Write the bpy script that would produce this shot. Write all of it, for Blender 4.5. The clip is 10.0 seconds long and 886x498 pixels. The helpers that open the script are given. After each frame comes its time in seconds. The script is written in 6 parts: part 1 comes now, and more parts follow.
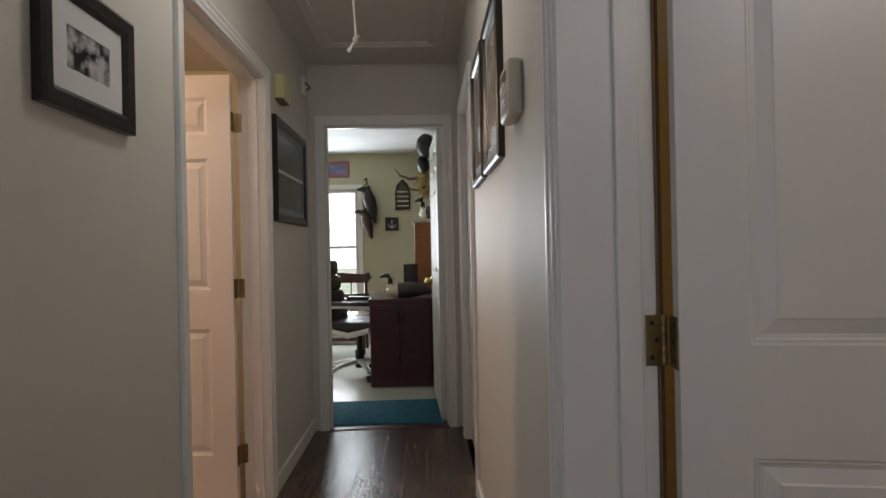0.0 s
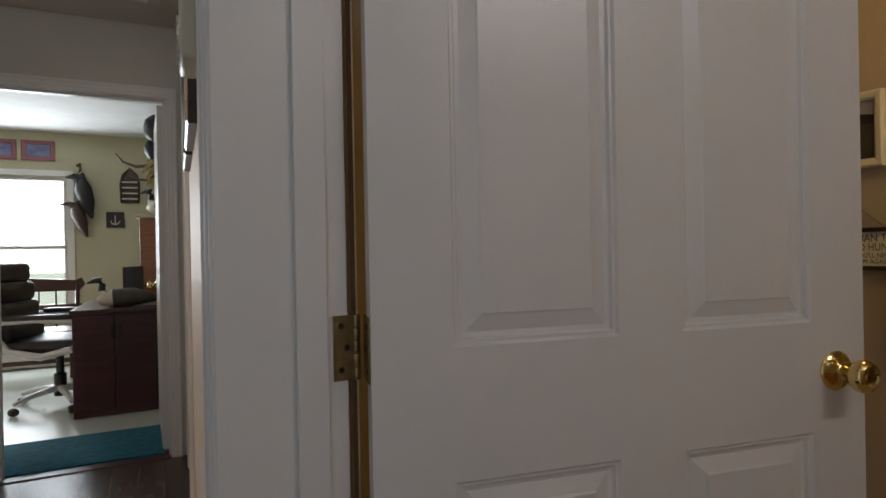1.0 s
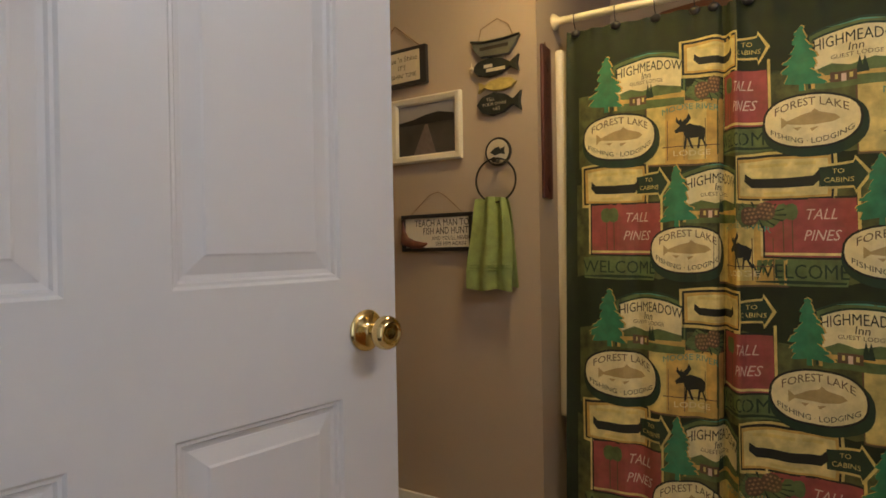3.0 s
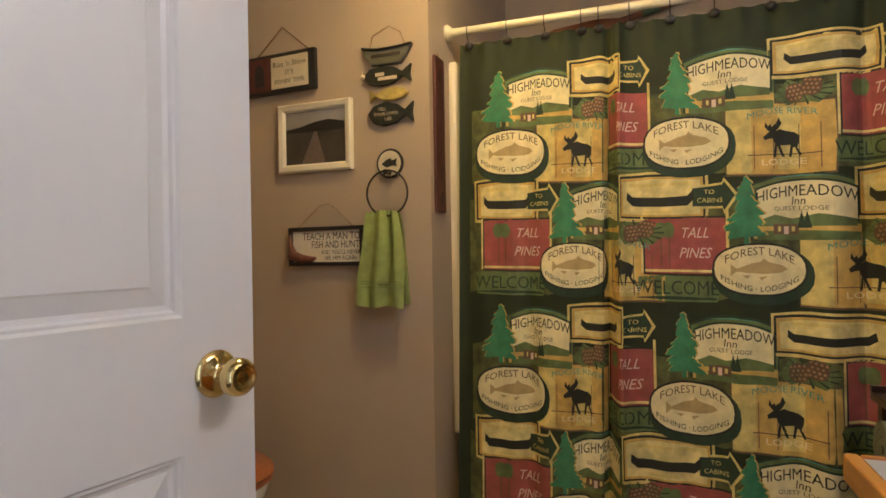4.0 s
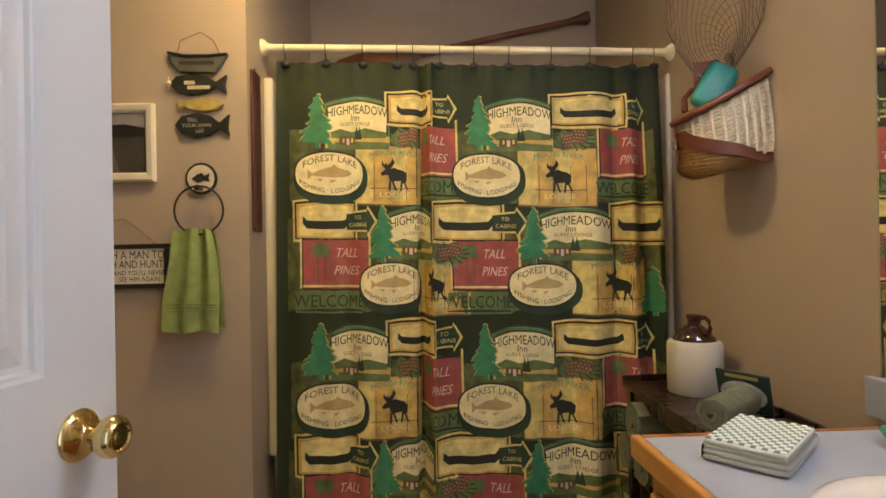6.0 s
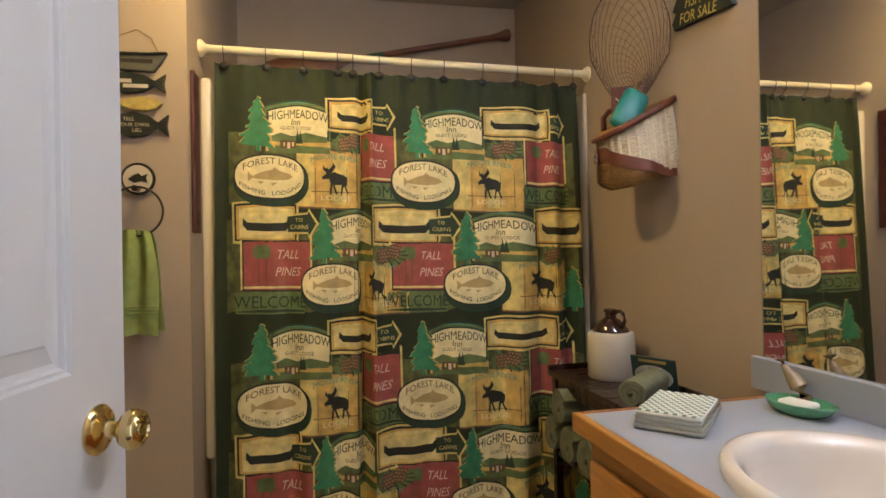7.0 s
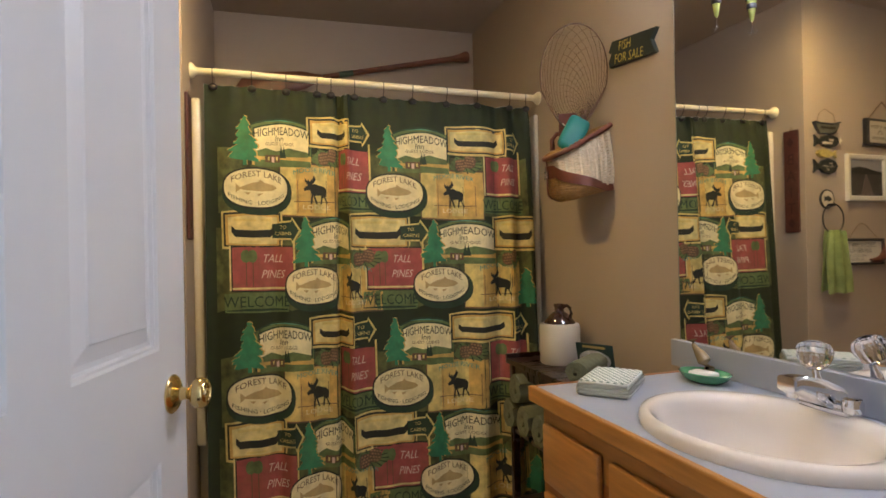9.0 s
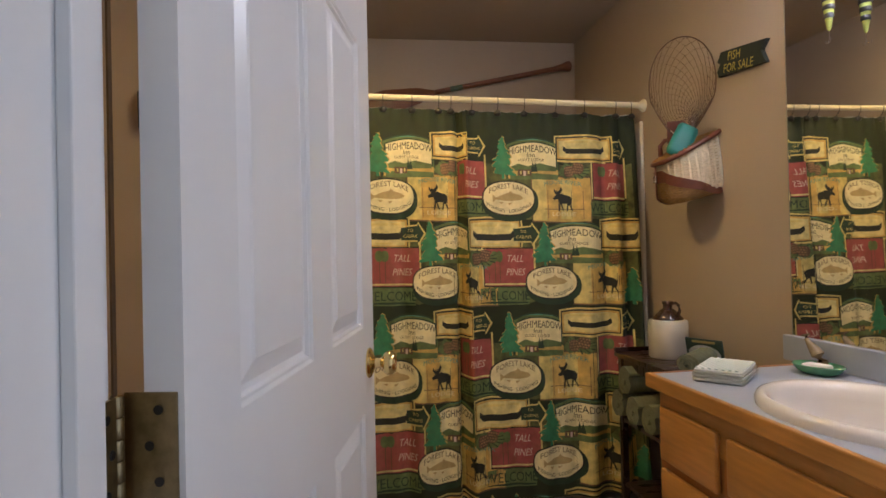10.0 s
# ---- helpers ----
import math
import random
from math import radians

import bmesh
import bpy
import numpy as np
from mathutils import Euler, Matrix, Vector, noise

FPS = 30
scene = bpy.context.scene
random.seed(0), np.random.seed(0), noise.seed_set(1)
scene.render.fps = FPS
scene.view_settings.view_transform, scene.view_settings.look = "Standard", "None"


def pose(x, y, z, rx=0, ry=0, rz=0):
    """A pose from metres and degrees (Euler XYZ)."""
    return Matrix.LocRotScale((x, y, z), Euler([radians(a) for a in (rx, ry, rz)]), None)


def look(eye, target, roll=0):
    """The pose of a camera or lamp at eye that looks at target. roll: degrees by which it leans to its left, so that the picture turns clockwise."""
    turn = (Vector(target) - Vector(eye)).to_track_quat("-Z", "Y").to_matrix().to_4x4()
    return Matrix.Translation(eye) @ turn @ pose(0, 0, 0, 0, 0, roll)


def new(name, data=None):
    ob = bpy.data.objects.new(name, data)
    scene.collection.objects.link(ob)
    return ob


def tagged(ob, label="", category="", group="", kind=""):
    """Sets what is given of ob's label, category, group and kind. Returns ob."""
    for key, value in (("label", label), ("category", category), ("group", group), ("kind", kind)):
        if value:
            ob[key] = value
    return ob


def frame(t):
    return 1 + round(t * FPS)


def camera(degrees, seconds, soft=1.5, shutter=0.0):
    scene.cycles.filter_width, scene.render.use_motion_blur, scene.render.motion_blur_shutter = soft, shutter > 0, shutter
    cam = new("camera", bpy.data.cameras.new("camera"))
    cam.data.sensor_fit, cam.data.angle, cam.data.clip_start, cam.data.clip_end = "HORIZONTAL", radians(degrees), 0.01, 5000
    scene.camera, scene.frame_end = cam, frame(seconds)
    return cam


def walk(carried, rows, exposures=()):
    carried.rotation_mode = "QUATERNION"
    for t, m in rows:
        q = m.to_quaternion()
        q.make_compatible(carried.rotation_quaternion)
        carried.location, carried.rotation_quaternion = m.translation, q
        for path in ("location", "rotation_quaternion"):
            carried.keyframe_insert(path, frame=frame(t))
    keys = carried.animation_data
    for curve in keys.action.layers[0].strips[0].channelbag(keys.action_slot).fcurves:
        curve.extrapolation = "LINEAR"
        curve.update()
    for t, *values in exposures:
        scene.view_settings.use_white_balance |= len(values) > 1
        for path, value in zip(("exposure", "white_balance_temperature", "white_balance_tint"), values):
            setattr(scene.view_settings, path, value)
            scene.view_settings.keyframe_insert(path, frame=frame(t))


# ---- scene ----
# ---------------- camera ----------------
cam = camera(76.5, 10.0, soft=1.6)
PATH = [
    (0.0, -0.439, -0.961, 1.192, -3.26, 0.01, -1.19),
    (0.5, -0.340, -0.818, 1.165, -14.41, 0.06, -0.96),
    (1.0, -0.239, -0.748, 1.159, -26.65, -0.11, -1.07),
    (1.5, -0.152, -0.734, 1.128, -36.89, 0.13, -1.22),
    (2.0, -0.097, -0.717, 1.096, -45.58, 0.16, -1.39),
    (2.5, -0.028, -0.726, 1.070, -53.49, -0.19, -1.07),
    (3.0, 0.067, -0.773, 1.072, -58.72, -0.23, -1.03),
    (4.5, 0.164, -0.793, 1.137, -73.56, 0.11, -0.86),
    (5.0, 0.133, -0.762, 1.159, -79.63, 0.12, -0.83),
    (5.5, 0.093, -0.709, 1.170, -85.45, 0.07, -0.86),
    (6.0, 0.054, -0.649, 1.168, -90.99, 0.04, -0.91),
    (7.5, -0.101, -0.465, 1.177, -103.78, -0.04, -0.92),
    (8.0, -0.154, -0.444, 1.179, -105.10, -0.02, -1.08),
    (8.5, -0.217, -0.416, 1.182, -105.82, 0.03, -1.18),
    (9.0, -0.293, -0.392, 1.179, -105.56, 0.18, -1.14),
    (9.5, -0.396, -0.336, 1.178, -103.19, 0.30, -1.31),
    (10.0, -0.493, -0.213, 1.181, -97.01, 0.42, -1.24),
]


def eye_pose(x, y, z, yaw, pitch, roll):
    return pose(x, y, z, 0, 0, yaw) @ pose(0, 0, 0, 90 + pitch, 0, 0) @ pose(0, 0, 0, 0, 0, roll)


walk(cam, [(t, eye_pose(*row)) for t, *row in PATH],
     exposures=[(0.0, -0.85, 6850, 10), (1.0, -0.85, 6800, 10), (1.5, -0.55, 6700, 10), (2.0, -0.45, 6600, 12), (3.0, 0.1, 6300, 10), (4.5, 0.55, 6200, 12),
                (5.5, 0.62, 6000, 10), (7.5, 0.55, 5750, 10), (9.5, 0.45, 5700, 12), (10.0, 0.35, 5900, 14)])

# ---------------- world and light ----------------
world = bpy.data.worlds.new("world")
world.use_nodes = True
scene.world = world
sky = world.node_tree.nodes.new("ShaderNodeTexSky")
sky.sky_type, sky.sun_disc = "NISHITA", False
sky.sun_elevation, sky.sun_rotation = radians(40), radians(200)
world.node_tree.links.new(sky.outputs[0], world.node_tree.nodes["Background"].inputs[0])
world.node_tree.nodes["Background"].inputs[1].default_value = 0.12


def lamp(name, kind, m, power, colour, size=0.1, size_y=None):
    data = bpy.data.lights.new(name, kind)
    data.energy, data.color = power, colour
    if kind == "AREA":
        data.size = size
        if size_y:
            data.shape, data.size_y = "RECTANGLE", size_y
    elif kind == "POINT":
        data.shadow_soft_size = size
    elif kind == "SUN":
        data.angle = radians(size)
    ob = new(name, data)
    ob.matrix_world = m
    return tagged(ob, kind="structure")


WARM = (1.0, 0.70, 0.27)
DAY = (0.80, 0.90, 1.0)
VM = pose(2.11, -1.54, 0, 0, 0, 2.2) @ pose(-2.11, 1.54, 0)   # the mirror wall's own axes
HM = pose(-0.175, 0, 0, 0, 0, -1.4)          # the hall's own axes: x from its door wall, y along it
lamp("sun", "SUN", look((2, 12, 8), (-1, 6, 0)), 2.5, (1, 0.96, 0.9), 0.6)
lamp("window_daylight", "AREA", HM @ look((-1.55, 6.22, 1.25), (-1.3, 0, 1.0)), 100, DAY, 0.85, 1.45)
lamp("guest_room_light", "POINT", HM @ pose(-2.3, 1.2, 2.15), 60, (1.0, 0.70, 0.50), 0.1)
# Added cool fill lamp, unseen mid-hall, to lift the hall and bathroom door.
lamp("cool_hall_fill", "AREA", HM @ look((-0.70, -1.25, 1.25), (-0.70, 0, 1.22)), 5, (0.68, 0.80, 1.0), 0.5, 1.9)

# ---------------- materials ----------------


def mat(name, base, rough=0.5, metal=0.0, vary=0.06, scale=6.0, grain=0.0, grain_scale=200.0, stretch=(1, 1, 1), coat=0.0, island=0.0, spec=0.5):
    """A surface with broad and fine variation in colour, roughness and relief, at real size."""
    m = bpy.data.materials.new(name)
    m.use_nodes = True
    nt = m.node_tree
    n, link = nt.nodes, nt.links.new
    b = n["Principled BSDF"]
    b.inputs["Roughness"].default_value, b.inputs["Metallic"].default_value = rough, metal
    b.inputs["Coat Weight"].default_value = coat
    b.inputs["Specular IOR Level"].default_value = spec
    co = n.new("ShaderNodeTexCoord")
    mp = n.new("ShaderNodeMapping")
    mp.inputs["Scale"].default_value = stretch
    link(co.outputs["Object"], mp.inputs[0])
    big = n.new("ShaderNodeTexNoise")
    big.inputs["Scale"].default_value, big.inputs["Detail"].default_value = scale, 5
    fine = n.new("ShaderNodeTexNoise")
    fine.inputs["Scale"].default_value, fine.inputs["Detail"].default_value = grain_scale, 3
    link(mp.outputs[0], big.inputs[0])
    link(mp.outputs[0], fine.inputs[0])
    mix = n.new("ShaderNodeMix")
    mix.data_type = "RGBA"
    lo = [max(0, c * (1 - vary)) for c in base]
    hi = [min(1, c * (1 + vary)) for c in base]
    mix.inputs["A"].default_value, mix.inputs["B"].default_value = (*lo, 1), (*hi, 1)
    ramp = n.new("ShaderNodeMapRange")
    ramp.inputs["From Min"].default_value, ramp.inputs["From Max"].default_value = 0.22, 0.78
    link(big.outputs["Fac"], ramp.inputs["Value"])
    link(ramp.outputs[0], mix.inputs["Factor"])
    out = mix.outputs["Result"]
    if island:
        rnd = n.new("ShaderNodeObjectInfo")
        hsv = n.new("ShaderNodeHueSaturation")
        rng = n.new("ShaderNodeMapRange")
        rng.inputs["To Min"].default_value, rng.inputs["To Max"].default_value = 1 - island, 1 + island
        link(rnd.outputs["Random"], rng.inputs["Value"])
        link(rng.outputs[0], hsv.inputs["Value"])
        link(out, hsv.inputs["Color"])
        out = hsv.outputs[0]
    link(out, b.inputs["Base Color"])
    rr = n.new("ShaderNodeMapRange")
    rr.inputs["To Min"].default_value, rr.inputs["To Max"].default_value = max(0.02, rough * 0.85), min(1, rough * 1.15)
    link(big.outputs["Fac"], rr.inputs["Value"])
    link(rr.outputs[0], b.inputs["Roughness"])
    if grain:
        bump = n.new("ShaderNodeBump")
        bump.inputs["Strength"].default_value, bump.inputs["Distance"].default_value = grain, 0.001
        link(fine.outputs["Fac"], bump.inputs["Height"])
        link(bump.outputs[0], b.inputs["Normal"])
    return m


def glass(name, colour=(1, 1, 1), rough=0.02):
    m = bpy.data.materials.new(name)
    m.use_nodes = True
    b = m.node_tree.nodes["Principled BSDF"]
    b.inputs["Base Color"].default_value = (*colour, 1)
    b.inputs["Transmission Weight"].default_value, b.inputs["Roughness"].default_value = 1, rough
    return m


def glow(name, colour, strength):
    m = bpy.data.materials.new(name)
    m.use_nodes = True
    b = m.node_tree.nodes["Principled BSDF"]
    b.inputs["Emission Color"].default_value, b.inputs["Emission Strength"].default_value = (*colour, 1), strength
    b.inputs["Base Color"].default_value = (*colour, 1)
    return m


M_TAN = mat("tan_wall_paint", (0.44, 0.35, 0.255), 0.55, vary=0.04, scale=2.5, grain=0.25, grain_scale=260)
M_BCEIL = mat("bath_ceiling_paint", (0.46, 0.37, 0.27), 0.8, vary=0.04, scale=3, grain=0.3, grain_scale=150)
M_HALL = mat("hall_wall_paint", (0.62, 0.60, 0.55), 0.55, vary=0.03, scale=2, grain=0.25, grain_scale=240)
M_HCEIL = mat("hall_ceiling_paint", (0.66, 0.63, 0.58), 0.8, vary=0.03, scale=3, grain=0.3, grain_scale=120)
M_OFFICE = mat("olive_wall_paint", (0.50, 0.48, 0.33), 0.7, vary=0.04, scale=2)
M_WHITE = mat("white_gloss_paint", (0.78, 0.765, 0.74), 0.36, vary=0.012, scale=5, grain=0.06, grain_scale=160)
M_DOOR = mat("white_door_paint", (0.78, 0.765, 0.745), 0.29, vary=0.004, scale=1.7, grain=0.05, grain_scale=260)
M_BRASS = mat("polished_brass", (0.74, 0.58, 0.26), 0.14, 1.0, vary=0.12, scale=30)
M_OLDBRASS = mat("tarnished_brass", (0.29, 0.22, 0.115), 0.4, 1.0, vary=0.35, scale=60, grain=0.3)
M_DARKM = mat("dark_metal", (0.05, 0.045, 0.04), 0.4, 0.8, vary=0.2)
M_CHROME = mat("chrome", (0.82, 0.82, 0.84), 0.07, 1.0, vary=0.03)
M_PLANK = mat("dark_laminate", (0.075, 0.042, 0.03), 0.26, vary=0.35, scale=5, grain=0.2, grain_scale=70, stretch=(9, 1, 9), island=0.3)
M_VINYL = mat("bath_vinyl", (0.42, 0.36, 0.29), 0.4, vary=0.15, scale=9)
M_OFLOOR = mat("pale_office_floor", (0.58, 0.60, 0.55), 0.3, vary=0.06, scale=4, grain=0.15)
M_RUG = mat("teal_rug", (0.012, 0.125, 0.19), 0.95, vary=0.6, scale=22, grain=1.0, grain_scale=160, stretch=(1, 3, 1))
M_FORMICA = mat("blue_grey_laminate", (0.38, 0.41, 0.485), 0.35, vary=0.05, scale=12, grain=0.08, grain_scale=400)
M_OAK = mat("honey_oak", (0.37, 0.135, 0.030), 0.32, vary=0.28, scale=7, grain=0.3, grain_scale=130, stretch=(1, 1, 9), coat=0.2)
M_OAKH = mat("honey_oak_edge", (0.47, 0.21, 0.045), 0.3, vary=0.25, scale=7, grain=0.3, grain_scale=130, stretch=(1, 9, 9), coat=0.2)
M_SINK = mat("cream_porcelain", (0.80, 0.745, 0.69), 0.12, vary=0.02, scale=4, coat=0.4)
M_TUB = mat("cream_fibreglass", (0.80, 0.72, 0.55), 0.2, vary=0.03, scale=4)
M_ROD = mat("cream_rod_plastic", (0.80, 0.72, 0.48), 0.3, vary=0.05, scale=12)
M_MIRROR = mat("mirror_silver", (0.86, 0.86, 0.86), 0.012, 1.0, vary=0.005)
M_GREEN = mat("green_curtain_cloth", (0.019, 0.028, 0.009), 0.8, vary=0.4, scale=18, grain=0.3, grain_scale=700)
M_BLACKW = mat("black_wood", (0.018, 0.016, 0.015), 0.35, vary=0.3, scale=20)
M_DWOOD = mat("mahogany_stain", (0.055, 0.016, 0.014), 0.3, vary=0.3, scale=6, grain=0.2, stretch=(1, 1, 6))
M_GAP = mat("raw_jamb_wood", (0.11, 0.055, 0.020), 0.7, vary=0.3, scale=9, stretch=(1, 1, 6))

# ---------------- building blocks ----------------


def box(bm, x0, x1, y0, y1, z0, z1, bev=0.0, seg=2):
    r = bmesh.ops.create_cube(bm, size=1)["verts"]
    for v in r:
        v.co = Vector(((x0 + x1) / 2 + v.co.x * (x1 - x0), (y0 + y1) / 2 + v.co.y * (y1 - y0), (z0 + z1) / 2 + v.co.z * (z1 - z0)))
    if bev:
        es = list({e for v in r for e in v.link_edges})
        bmesh.ops.bevel(bm, geom=es, offset=bev, segments=seg, affect="EDGES", profile=0.5)


def boxes(*rows, bev=0.0):
    bm = bmesh.new()
    for r in rows:
        box(bm, *r, bev=bev)
    return bm


def lathe(profile, n=32, m=None, cap=True):
    """profile: (radius, height) pairs, turned about z."""
    bm = bmesh.new()
    rings = [[bm.verts.new((r * math.cos(2 * math.pi * i / n), r * math.sin(2 * math.pi * i / n), h)) for i in range(n)] for r, h in profile]
    for a, b in zip(rings, rings[1:]):
        for i in range(n):
            bm.faces.new((a[i], a[(i + 1) % n], b[(i + 1) % n], b[i]))
    if cap:
        bm.faces.new(list(reversed(rings[0])))
        bm.faces.new(rings[-1])
    if m is not None:
        bm.transform(m)
    return bm


def tube(points, r, n=8, closed=False, bm=None):
    bm = bm or bmesh.new()
    pts = [Vector(p) for p in points]
    k = len(pts)
    rings = []
    for i, p in enumerate(pts):
        a = pts[(i - 1) % k] if closed or i > 0 else p
        b = pts[(i + 1) % k] if closed or i < k - 1 else p
        d = (b - a).normalized()
        s = d.cross(Vector((0, 0, 1)) if abs(d.z) < 0.9 else Vector((1, 0, 0))).normalized()
        u = s.cross(d)
        rr = r[i] if isinstance(r, (list, tuple)) else r
        rings.append([bm.verts.new(p + rr * (math.cos(2 * math.pi * j / n) * s + math.sin(2 * math.pi * j / n) * u)) for j in range(n)])
    for i in range(k if closed else k - 1):
        a, b = rings[i], rings[(i + 1) % k]
        for j in range(n):
            bm.faces.new((a[j], a[(j + 1) % n], b[(j + 1) % n], b[j]))
    if not closed:
        bm.faces.new(list(reversed(rings[0])))
        bm.faces.new(rings[-1])
    return bm


def part(name, bm, material, parent=None, label="", smooth=None, m=None):
    """Links a bmesh as one mesh object, under a thing or part if one is given."""
    me = bpy.data.meshes.new(name)
    bmesh.ops.recalc_face_normals(bm, faces=bm.faces)
    bm.to_mesh(me)
    bm.free()
    for mm in (material if isinstance(material, (list, tuple)) else [material]):
        me.materials.append(mm)
    if smooth is not None:
        for f in me.polygons:
            f.use_smooth = True
        me.set_sharp_from_angle(angle=radians(smooth))
    ob = new(name, me)
    if parent is not None:
        ob.parent = parent
    if m is not None:
        ob.matrix_local = m
    if label:
        ob["label"] = label
    return ob


def thing(name, m, label, category, group=""):
    """An Empty at a thing's base, that carries its parts."""
    ob = new(name)
    ob.empty_display_size = 0.05
    ob.matrix_world = m
    return tagged(ob, label, category, group)


def setting(name, bm, material, label="", m=None, smooth=None, category=""):
    ob = part(name, bm, material, smooth=smooth)
    if m is not None:
        ob.matrix_world = m
    return tagged(ob, label, category, kind="structure")


I4 = Matrix.Identity(4)

# ---------------- structure: bathroom ----------------
XS, YL, YR, XB, ZC = 1.938, -0.036, -1.54, 2.95, 2.50      # sign wall, alcove end, mirror wall, alcove back, ceiling
YN = 1.10                                                    # far wall of the toilet nook
setting("bath_floor", boxes((-0.19, 3.05, -1.76, 1.25, -0.08, 0.0)), M_VINYL, "beige sheet vinyl bathroom floor")
setting("bath_ceiling", boxes((-0.1, 3.05, -1.76, 1.25, ZC, ZC + 0.1)), M_BCEIL, "warm beige painted bathroom ceiling")
setting("wall_mirror_side", boxes((-0.10, 3.05, YR - 0.12, YR, 0, ZC)), M_TAN, "tan painted bathroom wall behind the vanity", VM)
setting("wall_signs", boxes((XS, XS + 0.12, YL, YN, 0, ZC)), M_TAN, "tan painted bathroom wall hung with rustic signs")
setting("wall_alcove_end", boxes((XS + 0.12, 3.05, YL, YL + 0.12, 0, ZC)), M_TAN, "tan painted end wall of the bath alcove")
setting("wall_alcove_back", boxes((XB, XB + 0.12, YR - 0.05, YL, 0, ZC)), M_TAN, "tan painted back wall above the bath")
setting("wall_nook", boxes((0.0, XS + 0.12, YN, YN + 0.12, 0, ZC)), M_TAN, "tan painted wall behind the open door")
DY0, DY1, DZ = -0.872, 0.0, 2.045                            # the bathroom doorway
setting("wall_door_bath", boxes((-0.09, 0.0, YR - 0.16, DY0 - 0.02, 0, ZC), (-0.09, 0.0, DY1 + 0.02, YN + 0.1, 0, ZC), (-0.09, 0.0, DY0 - 0.02, DY1 + 0.02, DZ + 0.02, ZC)),
        M_TAN, "tan painted bathroom side of the doorway wall")

# ---------------- structure: hall ----------------
HW, HY, HZ = -1.0, 2.80, 2.44                                # left wall, end wall, ceiling
setting("wall_hall_doors", boxes((0.0, 0.07, -2.2, DY0 - 0.02, 0, HZ), (0.0, 0.07, DY1 + 0.02, 1.76, 0, HZ), (0.0, 0.07, DY0 - 0.02, DY1 + 0.02, DZ + 0.02, HZ),
                                 (0.0, 0.07, 1.76, 2.56, 2.05, HZ), (0.0, 0.07, 2.56, HY, 0, HZ)), M_HALL, "pale grey semi-gloss hall wall with doorways", HM)
setting("wall_hall_pictures", boxes((HW - 0.12, HW, -2.2, 0.83, 0, HZ), (HW - 0.12, HW, 1.77, HY + 0.12, 0, HZ), (HW - 0.12, HW, 0.83, 1.77, 2.05, HZ)), M_HALL, "pale grey hall wall hung with framed pictures", HM)
OX0, OX1 = -0.893, -0.100                                    # office doorway
setting("wall_hall_end", boxes((HW, OX0, HY, HY + 0.12, 0, HZ), (OX1, 0.07, HY, HY + 0.12, 0, HZ), (OX0, OX1, HY, HY + 0.12, 2.04, HZ)), M_HALL, "pale grey end wall of the hall above an open doorway", HM)
setting("wall_hall_behind", boxes((HW - 0.12, 0.07, -2.32, -2.28, 0, HZ)), M_HALL, "pale grey hall wall behind the walk", HM)
setting("hall_ceiling", boxes((HW - 0.12, 0.07, -2.3, 1.30, HZ, HZ + 0.1), (HW - 0.12, -0.80, 1.30, 2.46, HZ, HZ + 0.1), (-0.16, 0.07, 1.30, 2.46, HZ, HZ + 0.1), (HW - 0.12, 0.07, 2.46, HY + 0.12, HZ, HZ + 0.1)), M_HCEIL, "off-white hall ceiling with an attic hatch", HM)
hall_floor = setting("hall_floor", boxes((HW, 0.0, -2.2, HY + 0.06, -0.08, -0.006)), M_PLANK, "dark laminate plank hall floor", HM)
# guest room past the open door
setting("wall_guest_far", boxes((-4.0, -3.9, -0.5, 3.2, 0, HZ), (-3.9, HW - 0.12, 3.1, 3.2, 0, HZ), (-3.9, HW - 0.12, -0.5, -0.4, 0, HZ)), mat("peach_wall_paint", (0.72, 0.52, 0.40), 0.7, vary=0.03), "peach painted walls of a side room", HM)
setting("guest_floor", boxes((-4.0, HW - 0.0, -0.5, 3.2, -0.09, -0.012)), M_VINYL, "plain floor of a side room", HM)
setting("guest_ceiling", boxes((-4.0, HW - 0.12, -0.5, 3.2, HZ, HZ + 0.1)), M_HCEIL, "plain ceiling of a side room", HM)

# ---------------- structure: office ----------------
OB = 6.30
WX0, WX1, WZ0, WZ1 = -1.98, -1.09, 0.50, 1.985
setting("wall_office_window", boxes((-3.0, WX0, OB, OB + 0.12, 0, HZ), (WX1, 1.6, OB, OB + 0.12, 0, HZ), (WX0, WX1, OB, OB + 0.12, WZ1, HZ), (WX0, WX1, OB, OB + 0.12, 0, WZ0)), M_OFFICE, "olive yellow painted office wall with a window", HM)
setting("wall_office_sides", boxes((-3.1, -3.0, HY + 0.12, OB + 0.12, 0, HZ), (1.6, 1.7, HY + 0.12, OB + 0.12, 0, HZ), (-3.0, HW, HY + 0.12, HY + 0.2, 0, HZ), (0.07, 1.6, HY + 0.12, HY + 0.2, 0, HZ)), M_OFFICE, "olive yellow painted office side walls", HM)
setting("office_floor", boxes((-3.1, 1.7, HY + 0.06, OB + 0.12, -0.08, -0.004)), M_OFLOOR, "pale grey-green vinyl office floor", HM)
setting("office_ceiling", boxes((-3.1, 1.7, HY + 0.12, OB + 0.12, HZ, HZ + 0.1)), mat("white_ceiling_paint", (0.8, 0.8, 0.8), 0.8), "white office ceiling", HM)

# ---------------- trim ----------------


